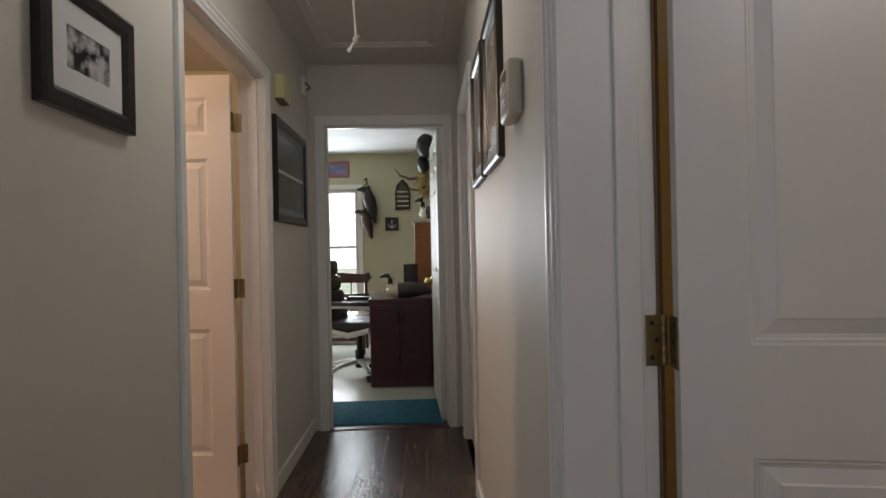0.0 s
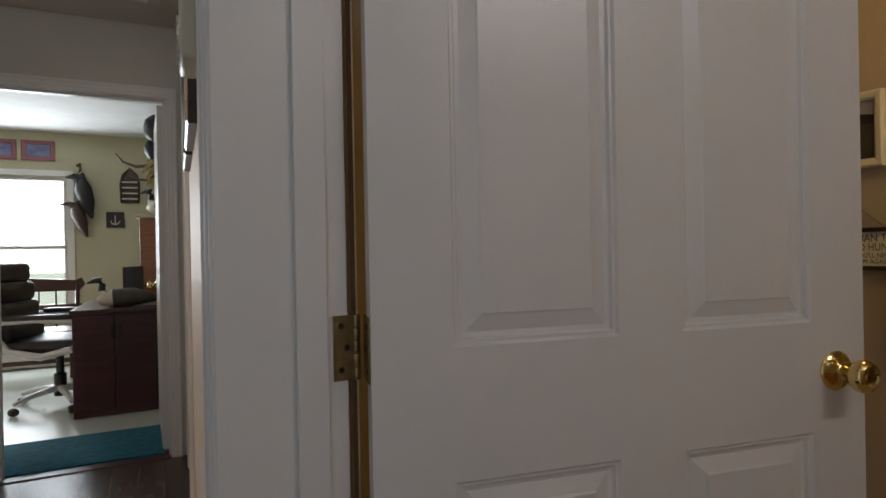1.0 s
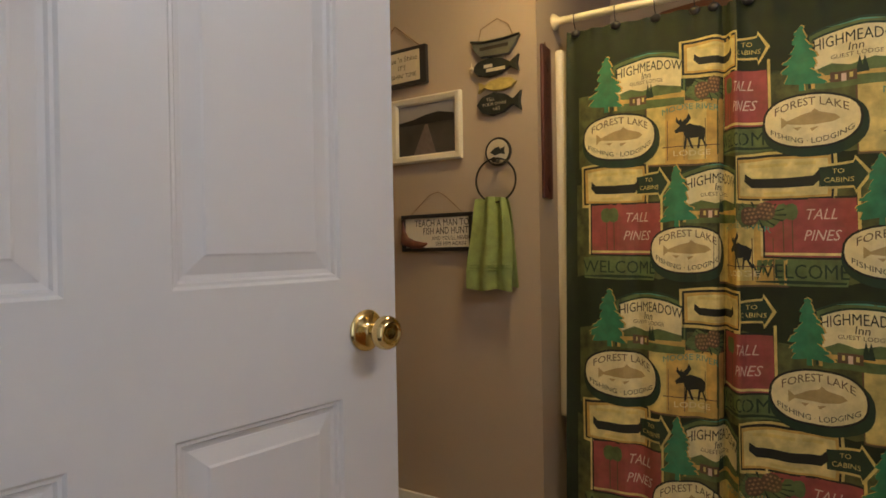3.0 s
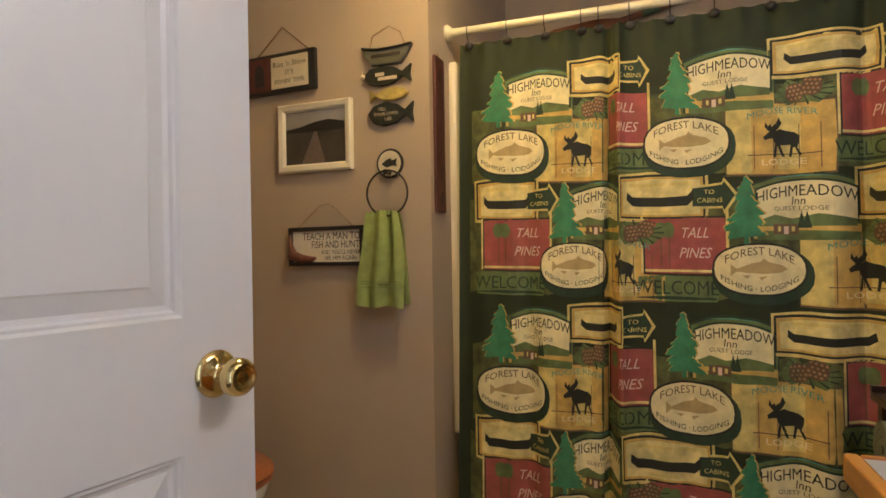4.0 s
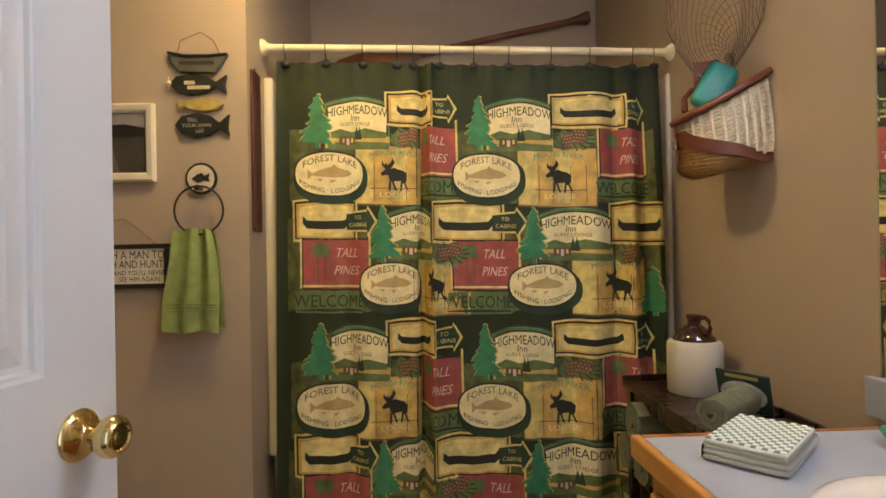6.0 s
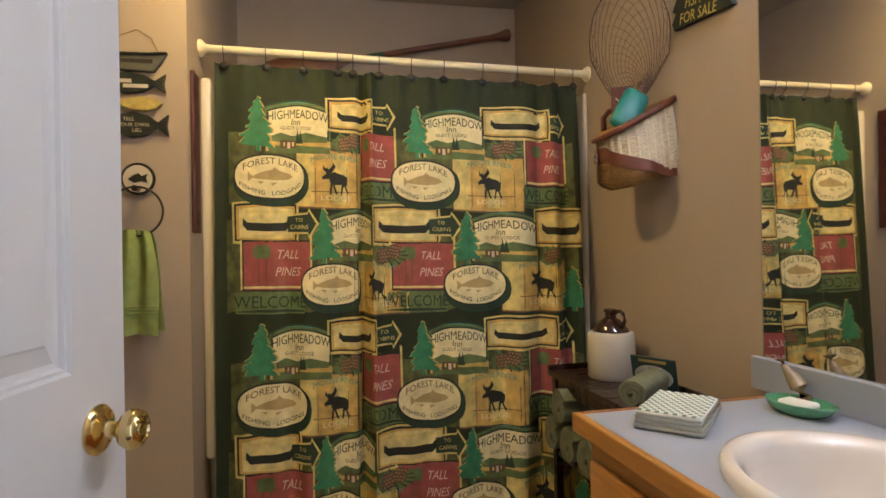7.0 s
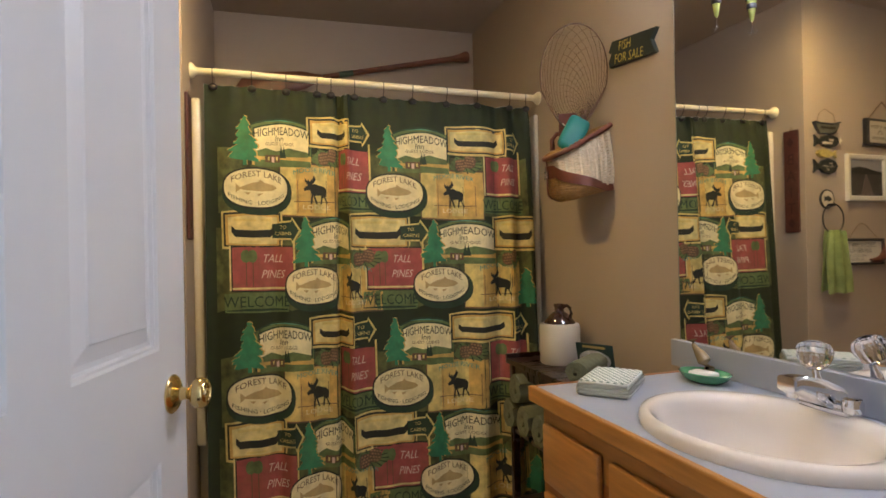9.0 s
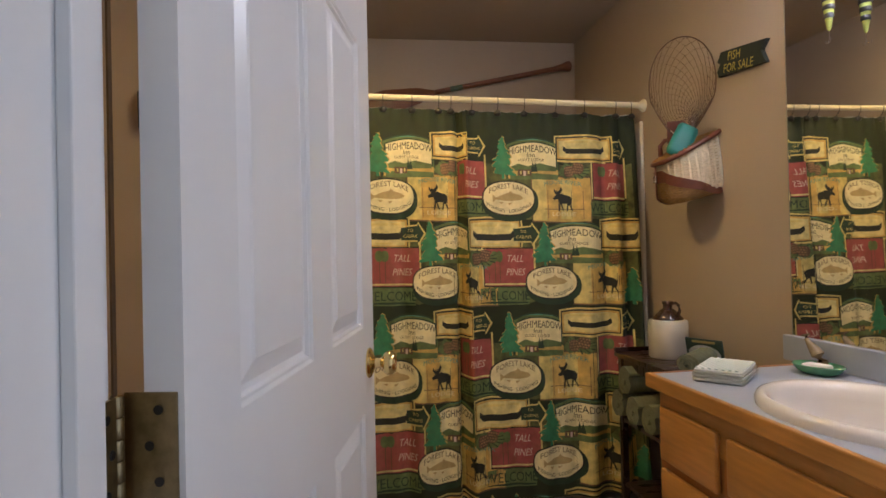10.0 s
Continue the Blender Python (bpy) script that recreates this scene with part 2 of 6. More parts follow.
def casing(name, a0, a1, top, face, out, axis, m, w=0.06, base=0.0):
    """Moulded casing round an opening: a0..a1 along the wall, its wall at face, thickness towards out."""
    bm = bmesh.new()

    def strip(p0, p1, z0, z1, d):
        lo, hi = sorted((face, face + out * d))
        if axis == "y":
            box(bm, lo, hi, p0, p1, z0, z1, bev=0.003)
        else:
            box(bm, p0, p1, lo, hi, z0, z1, bev=0.003)
    for k0, k1, d in ((0.004, w, 0.011), (0.022, w, 0.015), (w - 0.016, w + 0.001, 0.019)):
        strip(a0 - k1, a0 - k0, base, top + k0, d)
        strip(a1 + k0, a1 + k1, base, top + k0, d)
        strip(a0 - k1, a1 + k1, top + k0, top + k1, d + 0.0006)
    return setting(name, bm, M_WHITE, "white painted door casing", m, category="casing")


def jamb(name, a0, a1, top, d0, d1, axis, m, stop=None):
    bm = bmesh.new()

    def b(p0, p1, q0, q1, z0, z1, bev=0.0015):
        if axis == "y":
            box(bm, q0, q1, p0, p1, z0, z1, bev=bev)
        else:
            box(bm, p0, p1, q0, q1, z0, z1, bev=bev)
    b(a0 - 0.019, a0, d0, d1, 0, top)
    b(a1, a1 + 0.019, d0, d1, 0, top)
    b(a0 - 0.019, a1 + 0.019, d0, d1, top, top + 0.019)
    if stop:
        b(a0, a0 + 0.011, *stop, 0, top - 0.011)
        b(a1 - 0.011, a1, *stop, 0, top - 0.011)
        b(a0, a1, *stop, top - 0.011, top)
    return setting(name, bm, M_WHITE, "white painted door jamb", m, category="jamb")


jamb("jamb_bath", DY0, DY1, DZ, -0.182, -0.012, "y", I4, stop=(-0.083, -0.042))
setting("jamb_rabbet", boxes((-0.0070, -0.0005, -0.0012, 0.0006, 0, DZ)), M_GAP, "unpainted brown wood rabbet of the door jamb", category="jamb")
casing("casing_bath_hall_side", DY0, DY1, DZ, 0.0, -1, "y", HM)
casing("casing_bath_room_side", DY0 - 0.02, DY1 + 0.02, DZ + 0.02, 0.0, 1, "y", I4)
jamb("jamb_office", OX0, OX1, 2.03, HY - 0.002, HY + 0.122, "x", HM, stop=(HY + 0.03, HY + 0.075))
casing("casing_office", OX0, OX1, 2.03, HY, -1, "x", HM)
casing("casing_office_room_side", OX0, OX1, 2.03, HY + 0.12, 1, "x", HM)
jamb("jamb_guest", 0.845, 1.755, 2.03, HW - 0.122, HW + 0.002, "y", HM, stop=(HW - 0.075, HW - 0.03))
casing("casing_guest", 0.845, 1.755, 2.03, HW, 1, "y", HM)
jamb("jamb_closet", 1.78, 2.54, 2.03, -0.002, 0.072, "y", HM)
casing("casing_closet", 1.78, 2.54, 2.03, 0.0, -1, "y", HM)


def baseboard(name, rows, m):
    bm = bmesh.new()
    for x0, x1, y0, y1 in rows:
        box(bm, x0, x1, y0, y1, 0, 0.085, bev=0.003)
    return setting(name, bm, M_WHITE, "white painted baseboard", m, category="baseboard")


baseboard("baseboard_hall", [(HW, HW + 0.014, -2.2, 0.78), (HW, HW + 0.014, 1.82, HY), (-0.014, 0, 0.065, 1.715), (-0.014, 0, -2.2, -0.94)], HM)
baseboard("baseboard_bath", [(XS - 0.014, XS, YL + 0.02, YN), (0.0, XS, YN - 0.014, YN)], I4)
baseboard("baseboard_office", [(-3.0, 1.6, OB - 0.014, OB)], HM)

# ---------------- six-panel doors ----------------
COLS = ((0.112, 0.370), (0.482, 0.736))
ROWS = ((0.235, 0.828), (1.012, 1.628), (1.740, 1.915))


def door_skin(bm, w, h, y, side):
    """One moulded face: a grid with six sunk and raised panels."""
    k = w / 0.85
    us = [0] + [c * k for pair in COLS for c in pair] + [w]
    zs = [0] + [c for pair in ROWS for c in pair] + [h]
    rings = ((0.0, 0.0), (0.004, 0.0045), (0.008, 0.0045), (0.011, 0.0100), (0.018, 0.0112), (0.041, 0.0040), (0.044, 0.0018))
    for i in range(len(us) - 1):
        for j in range(len(zs) - 1):
            u0, u1, z0, z1 = us[i], us[i + 1], zs[j], zs[j + 1]
            if i % 2 == 1 and j % 2 == 1:
                prev = None
                for o, d in rings:
                    yy = y - side * d
                    r = [bm.verts.new(c) for c in ((u0 + o, yy, z0 + o), (u1 - o, yy, z0 + o), (u1 - o, yy, z1 - o), (u0 + o, yy, z1 - o))]
                    if prev:
                        for q in range(4):
                            bm.faces.new((prev[q], prev[(q + 1) % 4], r[(q + 1) % 4], r[q]))
                    prev = r
                bm.faces.new(prev)
            else:
                bm.faces.new([bm.verts.new(c) for c in ((u0, y, z0), (u1, y, z0), (u1, y, z1), (u0, y, z1))])


def door_slab(w, h, t=0.035):
    """A slab from x = 0 to w, y = 0 to t, with panels on both faces."""
    bm = bmesh.new()
    door_skin(bm, w, h, 0.0, -1)
    door_skin(bm, w, h, t, 1)
    for a, b in (((0, 0), (w, 0)), ((w, 0), (w, h)), ((w, h), (0, h)), ((0, h), (0, 0))):
        bm.faces.new([bm.verts.new(c) for c in ((a[0], 0, a[1]), (b[0], 0, b[1]), (b[0], t, b[1]), (a[0], t, a[1]))])
    bmesh.ops.remove_doubles(bm, verts=bm.verts, dist=0.0002)
    return bm


KNOB = [(0.0, 0.0), (0.033, 0.0), (0.0335, 0.003), (0.030, 0.007), (0.024, 0.010), (0.0155, 0.012), (0.0115, 0.016), (0.0105, 0.026), (0.013, 0.031),
        (0.0155, 0.033), (0.0225, 0.037), (0.0262, 0.044), (0.0265, 0.051), (0.0235, 0.058), (0.0185, 0.0615), (0.0165, 0.061), (0.0150, 0.0585), (0.0095, 0.058), (0.0085, 0.0600), (0.0, 0.0602)]


def knob(parent, x, y, z, out, label="polished brass round knob"):
    m = pose(x, y, z, 90 if out < 0 else -90, 0, 0)
    return part("knob", lathe(KNOB, 36, cap=False), M_BRASS, parent, label, smooth=35, m=m)


def hinge(parent, z, m=None, h=0.089, flip=1):
    """Knuckles on the pin at the origin with a leaf along the jamb and one on the door's edge."""
    bm = bmesh.new()
    for i in range(5):
        bm2 = lathe([(0.0052, 0), (0.0058, 0.0008), (0.0058, h / 5 - 0.0012), (0.0052, h / 5 - 0.0004)], 14, pose(0, 0, z - h / 2 + i * h / 5))
        me = bpy.data.meshes.new("tmp")
        bm2.to_mesh(me)
        bm2.free()
        bm.from_mesh(me)
        bpy.data.meshes.remove(me)
    k = part("hinge", bm, M_OLDBRASS, parent, "tarnished brass butt hinge", smooth=40)
    return k


def hinge_leaf(parent, rows, screws):
    bm = bmesh.new()
    for r in rows:
        box(bm, *r, bev=0.0006)
    leaf = part("leaf", bm, M_OLDBRASS, parent)
    for p, rot in screws:
        bm = bmesh.new()
        bmesh.ops.create_cone(bm, cap_ends=True, segments=12, radius1=0.0042, radius2=0.0036, depth=0.0016, matrix=Matrix.Translation(p) @ rot)
        part("screw", bm, M_DARKM, leaf)
    return leaf


BA = -10.5
bath_door = thing("bathroom_door", pose(0, 0, 0, 0, 0, BA), "white six-panel door standing open into the bathroom", "door")
part("slab", door_slab(0.85, 2.02), M_DOOR, bath_door, m=pose(0.012, -0.0515, 0.012))
knob(bath_door, 0.797, -0.0515, 0.94, -1)
knob(bath_door, 0.797, -0.0165, 0.94, 1)
part("latch_plate", boxes((0.861, 0.8632, -0.046, -0.022, 0.905, 0.975), bev=0.0006), M_BRASS, bath_door, "brass latch plate")
for hz in (0.235, 1.025, 1.815):
    h = hinge(bath_door, hz)
    hinge_leaf(h, [(0.0098, 0.0122, -0.046, 0.0, hz - 0.0445, hz + 0.0445)],
               [((0.0098, -0.030 + 0.008 * (i % 2), hz + (i - 1) * 0.03), Matrix.Rotation(radians(90), 4, "Y")) for i in range(3)])
    # the leaf let into the jamb
    j = tagged(part("hinge_leaf", boxes((-0.033, -0.002, -0.0022, 0.001, hz - 0.0445, hz + 0.0445), bev=0.0006), M_OLDBRASS), "tarnished brass hinge leaf screwed to the jamb", "hinge leaf", "bathroom door hinge leaves")
    for i in range(3):
        bm = bmesh.new()
        bmesh.ops.create_cone(bm, cap_ends=True, segments=12, radius1=0.0044, radius2=0.0036, depth=0.0016, matrix=Matrix.Translation((-0.022 + 0.008 * (i % 2), -0.0026, hz + (i - 1) * 0.03)) @ Matrix.Rotation(radians(90), 4, "X"))
        part("screw", bm, M_DARKM, j)

# ---------------- bath alcove ----------------
tub = thing("bathtub", pose(0, 0, 0), "cream moulded bathtub behind the shower curtain", "bathtub")
bm = bmesh.new()
box(bm, 2.17, XB, YR, YL, 0, 0.42, bev=0.02, seg=3)
part("tub_body", bm, M_TUB, tub)
for y0, y1 in ((YL - 0.035, YL), (YR, YR + 0.022)):
    part("surround_end", boxes((2.115, XB, y0, y1, 0.42, 1.81), bev=0.012), M_TUB, tub, "cream moulded surround panel")
part("surround_back", boxes((XB - 0.02, XB, YR + 0.03, YL - 0.03, 0.42, 1.81)), M_TUB, tub)

RX, RZL, RZR = 2.112, 1.913, 1.882
rod = thing("shower_rod", pose(RX, 0, 0), "cream shower curtain rod spanning the bath alcove", "curtain rod")
part("pole", tube([(0, YL - 0.01, RZL), (0, YR + 0.01, RZR)], 0.0142, 16), M_ROD, rod, smooth=40)
FL = [(0.0, 0), (0.030, 0), (0.031, 0.006), (0.026, 0.014), (0.017, 0.022), (0.0145, 0.03), (0.0, 0.03)]
part("flange", lathe(FL, 24, pose(0, YL, RZL, 90, 0, 0), cap=False), M_ROD, rod, smooth=40)
part("flange", lathe(FL, 24, pose(0, YR, RZR, -90, 0, 0), cap=False), M_ROD, rod, smooth=40)


# ---------------- shower curtain ----------------
CU, CV = 1.645, 1.80
KNOT_U = (0.0, 0.421, 0.538, 0.738, 0.828, 1.377, 1.645)
KNOT_Y = (-0.086, -0.497, -0.596, -0.662, -0.748, -1.297, -1.486)


def bell(u, c, w):
    return math.exp(-((u - c) / w) ** 2)


def fold(u, v):
    """How far the cloth stands back (+) or forward (-): a deep gather, and soft folds towards the far edge."""
    f = 0.009 * math.sin(2 * math.pi * u / 0.235 + 0.6 + 0.5 * v) + 0.005 * math.sin(2 * math.pi * u / 0.108 - 0.4 * v)
    f += 0.058 * bell(u, 0.600, 0.050) - 0.048 * bell(u, 0.700, 0.050) + 0.014 * bell(u, 0.845, 0.045) - 0.010 * bell(u, 0.34, 0.05) * v
    r = min(max((u - 1.20) / 0.2, 0), 1)
    return f + r * 0.030 * math.sin(2 * math.pi * (u - 1.215 + 0.02 * v) / 0.150)


HOOK_Y = (-0.122, -0.266, -0.404, -0.527, -0.582, -0.683, -0.807, -0.938, -1.090, -1.235, -1.391, -1.470)
HOOK_U = [float(np.interp(-y, [-k for k in KNOT_Y], KNOT_U)) for y in HOOK_Y]


def swag(u):
    """Sag of the top hem between its hooks."""
    k = [0.0] + HOOK_U + [CU]
    for a, b in zip(k, k[1:]):
        if a <= u <= b and b > a:
            return 0.06 * (b - a) * math.sin(math.pi * (u - a) / (b - a))
    return 0.0


def cloth(u, v, lift=0.0):
    y = float(np.interp(u, KNOT_U, KNOT_Y)) + 0.003 * math.sin(2 * math.pi * u / 0.3)
    top = 1.868 - 0.019 * u
    hem = max(0.0, 1 - v / 0.125)
    near = min(abs(u - h) for h in HOOK_U)
    pleat = hem * (0.016 - 0.30 * min(near, 0.09)) + hem * 0.005 * math.sin(2 * math.pi * u / 0.061)
    return Vector((2.112 - 0.052 * v + fold(u, v) * (0.50 + 0.55 * min(v, 1.0)) + pleat - lift, y - 0.010 * v * math.sin(u * 9), top - v - swag(u) * hem))


def print_mat(name, c, v=0.34, stain=0.45):
    """Printed cotton: mottled ink with brushed olive stains."""
    m = mat(name, c, 0.75, vary=v, scale=26, grain=0.25, grain_scale=600)
    n, link = m.node_tree.nodes, m.node_tree.links.new
    b = n["Principled BSDF"]
    old = b.inputs["Base Color"].links[0].from_socket
    co, no, rg, mx = n.new("ShaderNodeTexCoord"), n.new("ShaderNodeTexNoise"), n.new("ShaderNodeMapRange"), n.new("ShaderNodeMix")
    no.inputs["Scale"].default_value, no.inputs["Detail"].default_value = 11, 8
    no.inputs["Roughness"].default_value = 0.7
    rg.inputs["From Min"].default_value, rg.inputs["From Max"].default_value = 0.46, 0.74
    rg.inputs["To Max"].default_value = stain
    mx.data_type = "RGBA"
    mx.inputs["B"].default_value = (0.16, 0.15, 0.045, 1)
    link(co.outputs["Object"], no.inputs[0])
    link(no.outputs["Fac"], rg.inputs["Value"])
    link(rg.outputs[0], mx.inputs["Factor"])
    link(old, mx.inputs["A"])
    link(mx.outputs["Result"], b.inputs["Base Color"])
    return m


P_CREAM = print_mat("print_cream", (0.74, 0.62, 0.25))
P_PALE = print_mat("print_pale_cream", (0.82, 0.72, 0.40), 0.16, 0.3)
P_GOLD = print_mat("print_gold_wood", (0.62, 0.40, 0.10))
P_YELL = print_mat("print_straw", (0.70, 0.56, 0.18))
P_RED = print_mat("print_red", (0.34, 0.075, 0.065), 0.3, 0.3)
P_TREE = print_mat("print_tree_green", (0.045, 0.22, 0.10), 0.35, 0.25)
P_MOSS = print_mat("print_moss", (0.115, 0.165, 0.055), 0.5)
P_DARK = print_mat("print_dark_green", (0.018, 0.042, 0.022), 0.3, 0.12)
P_BLACK = print_mat("print_black", (0.018, 0.020, 0.013), 0.2, 0.05)
P_BROWN = print_mat("print_brown", (0.13, 0.075, 0.042), 0.3)
P_TROUT = print_mat("print_fish_tan", (0.50, 0.36, 0.15), 0.2)
P_TEAL = print_mat("print_teal", (0.09, 0.30, 0.22), 0.3)
P_PINK = print_mat("print_light_letter", (0.70, 0.52, 0.42), 0.1, 0.2)
P_WASH = print_mat("print_olive_wash", (0.085, 0.095, 0.030), 0.9)
P_CONE = print_mat("print_cone_tan", (0.34, 0.19, 0.09), 0.4)
PRINTS = [P_CREAM, P_PALE, P_GOLD, P_YELL, P_RED, P_TREE, P_MOSS, P_DARK, P_BLACK, P_BROWN, P_TROUT, P_TEAL, P_PINK, P_WASH, P_CONE]
CR, PA, GO, YE, RE, TR, MO, DA, BL, BR, FI, TE, PI, WA, CO = range(15)

GLYPHS = {}


def letters(text, size, spacing=1.0):
    """Flat letter outlines as (verts, faces) about the text's centre, from the built-in font."""
    key = (text, size, spacing)
    if key not in GLYPHS:
        cu = bpy.data.curves.new("text", "FONT")
        cu.body, cu.size, cu.align_x, cu.align_y, cu.space_character, cu.resolution_u = text, size, "CENTER", "CENTER", spacing, 2
        ob = new("text", cu)
        bpy.context.view_layer.update()
        me = bpy.data.meshes.new_from_object(ob.evaluated_get(bpy.context.evaluated_depsgraph_get()))
        GLYPHS[key] = ([tuple(v.co) for v in me.vertices], [tuple(p.vertices) for p in me.polygons])
        bpy.data.objects.remove(ob)
        bpy.data.curves.remove(cu)
        bpy.data.meshes.remove(me)
    return GLYPHS[key]


def rect(u0, u1, v0, v1, w=0.0):
    """A hand-cut board outline, its edges a little uneven."""
    return [(u0, v0 + w), (u0 + 0.35 * (u1 - u0), v0 - 0.3 * w), (u1, v0 + 0.4 * w), (u1 + 0.5 * w, (v0 + v1) / 2), (u1 - 0.3 * w, v1), (u0 + 0.5 * (u1 - u0), v1 + 0.4 * w), (u0 + 0.3 * w, v1 - 0.2 * w)]


def oval(cu, cv, a, b, n=28):
    return [(cu + a * math.copysign(abs(math.cos(t)) ** 0.85, math.cos(t)), cv + b * math.copysign(abs(math.sin(t)) ** 0.85, math.sin(t))) for t in (2 * math.pi * i / n for i in range(n))]


def dome(u0, u1, v0, v1, rise, n=12):
    top = [(u0 + (u1 - u0) * i / n, v0 + rise * (2 * i / n - 1) ** 2) for i in range(n + 1)]
    return top + [(u1, v1), (u0, v1)]


def printed(name, shapes, words=()):
    """One printed motif, laid on the cloth. shapes: (outline, colour, layer); words: (text, size, u, v, colour, layer, arc, slant, stretch)."""
    bm = bmesh.new()
    lay = bm.verts.layers.float.new("lift")
    for pts, colour, layer in shapes:
        vs = [bm.verts.new((p[0], p[1], 0)) for p in pts]
        for v in vs:
            v[lay] = layer
        f = bm.faces.new(vs)
        f.material_index = colour
        f.normal_update()
    bmesh.ops.triangulate(bm, faces=[f for f in bm.faces if len(f.verts) > 4])
    for text, size, u, v, colour, layer, arc, slant, stretch in words:
        gv, gf = letters(text, size)
        vs = []
        for x, y, _ in gv:
            x *= stretch
            w = bm.verts.new((u + x + slant * y, v - y + arc * x * x, 0))
            w[lay] = layer
            vs.append(w)
        for f in gf:
            bm.faces.new([vs[i] for i in f]).material_index = colour
    us = [v.co.x for v in bm.verts]
    for axis, lo, hi in (((1, 0, 0), 0.012, CU - 0.012), ((0, 1, 0), 0.01, CV - 0.01)):
        for s, lim in ((-1, lo), (1, hi)):
            no = Vector(axis) * s
            bmesh.ops.bisect_plane(bm, geom=bm.verts[:] + bm.edges[:] + bm.faces[:], plane_co=Vector(axis) * lim, plane_no=no, clear_outer=True)
    if not bm.faces:
        bm.free()
        return None
    k = math.ceil(min(us) / 0.014)
    while k * 0.014 < max(us):
        bmesh.ops.bisect_plane(bm, geom=bm.verts[:] + bm.edges[:] + bm.faces[:], plane_co=(k * 0.014, 0, 0), plane_no=(1, 0, 0))
        k += 1
    for v in bm.verts:
        v.co = cloth(v.co.x, v.co.y, 0.0010 + 0.00045 * v[lay])
    used = sorted({f.material_index for f in bm.faces})
    for f in bm.faces:
        f.material_index = used.index(f.material_index)
    me_ob = part(name, bm, [PRINTS[i] for i in used], curtain)
    return me_ob


def tree_print(u, v, h=0.20, w=0.118):
    """A shaggy spruce with drooping, ragged boughs and a pale rim."""
    n, right, left = 12, [], []
    for i in range(n):
        k = (i + 1) / n
        reach = w / 2 * k ** 0.75
        for side, lst in ((1, right), (-1, left)):
            r = reach * (1 + 0.20 * math.sin(5.3 * i + 2 * side + 40 * u))
            d = 0.006 * math.sin(3.1 * i + side + 25 * v)
            lst += [(u + side * r * 0.94, v + h * 0.9 * k - 0.007 + d), (u + side * r, v + h * 0.9 * k + d), (u + side * r * 0.82, v + h * 0.9 * k + 0.002 + d), (u + side * r * (0.68 + 0.08 * math.sin(7.7 * i)), v + h * 0.9 * (k - 0.01))]
    out = [(u, v)] + right[:-1] + [(u + 0.007, v + h * 0.9), (u + 0.008, v + h), (u - 0.008, v + h), (u - 0.007, v + h * 0.9)] + list(reversed(left[:-1]))
    big = [(u + (p[0] - u) * 1.07 + 0.002, v - 0.003 + (p[1] - v) * 1.012) for p in out]
    shapes = [(big, GO, 6), (out, TR, 7)]
    printed("printed_tree", shapes)


def lodge_print(u, v, w):
    """Domed inn sign with hills and a cabin below."""
    s = w / 0.25
    shapes = [(dome(u - 0.018, u + w + 0.016, v - 0.026, v + 0.17, 0.034), DA, 0.5), (dome(u - 0.012, u + w + 0.012, v - 0.018, v + 0.16, 0.03), MO, 1), ([(u + w * 0.15, v - 0.010), (u + w * 0.5, v - 0.019), (u + w * 0.85, v - 0.008), (u + w * 0.5, v - 0.014)], TE, 1.5), (dome(u - 0.004, u + w + 0.006, v - 0.006, v + 0.125, 0.027), DA, 2), (dome(u, u + w, v, v + 0.12, 0.026), PA, 3),
              ([(u, v + 0.118), (u + 0.05 * s, v + 0.100), (u + 0.10 * s, v + 0.112), (u + 0.16 * s, v + 0.098), (u + w, v + 0.115), (u + w, v + 0.135), (u, v + 0.135)], MO, 4),
              ([(u - 0.01, v + 0.128), (u + w * 0.5, v + 0.122), (u + w + 0.012, v + 0.13), (u + w + 0.012, v + 0.172), (u - 0.01, v + 0.172)], GO, 3),
              ([(u + 0.0, v + 0.150), (u + w * 0.45, v + 0.146), (u + w + 0.01, v + 0.152), (u + w + 0.01, v + 0.176), (u, v + 0.176)], MO, 4),
              (rect(u + 0.045 * s, u + 0.115 * s, v + 0.128, v + 0.158), BR, 5), (rect(u + 0.058 * s, u + 0.066 * s, v + 0.135, v + 0.150), YE, 6), (rect(u + 0.075 * s, u + 0.088 * s, v + 0.135, v + 0.158), PI, 6), (rect(u + 0.096 * s, u + 0.105 * s, v + 0.135, v + 0.150), YE, 6)]
    for k in (0.122, 0.135):
        shapes.append(([(u + k * s, v + 0.088 + 0.1 * (k - 0.122)), (u + (k + 0.011) * s, v + 0.140), (u + (k - 0.011) * s, v + 0.140)], DA, 5))
    words = [("HIGHMEADOW", 0.047, u + w * 0.50, v + 0.030, BL, 5, 1.3, 0.0, 0.78 * s), ("Inn", 0.034, u + w * 0.46, v + 0.060, BL, 5, 0, 0.12, 0.9), ("GUEST LODGE", 0.018, u + w * 0.46, v + 0.082, BR, 5, 0.4, 0.0, 1.15 * s)]
    printed("printed_inn_sign", shapes, words)


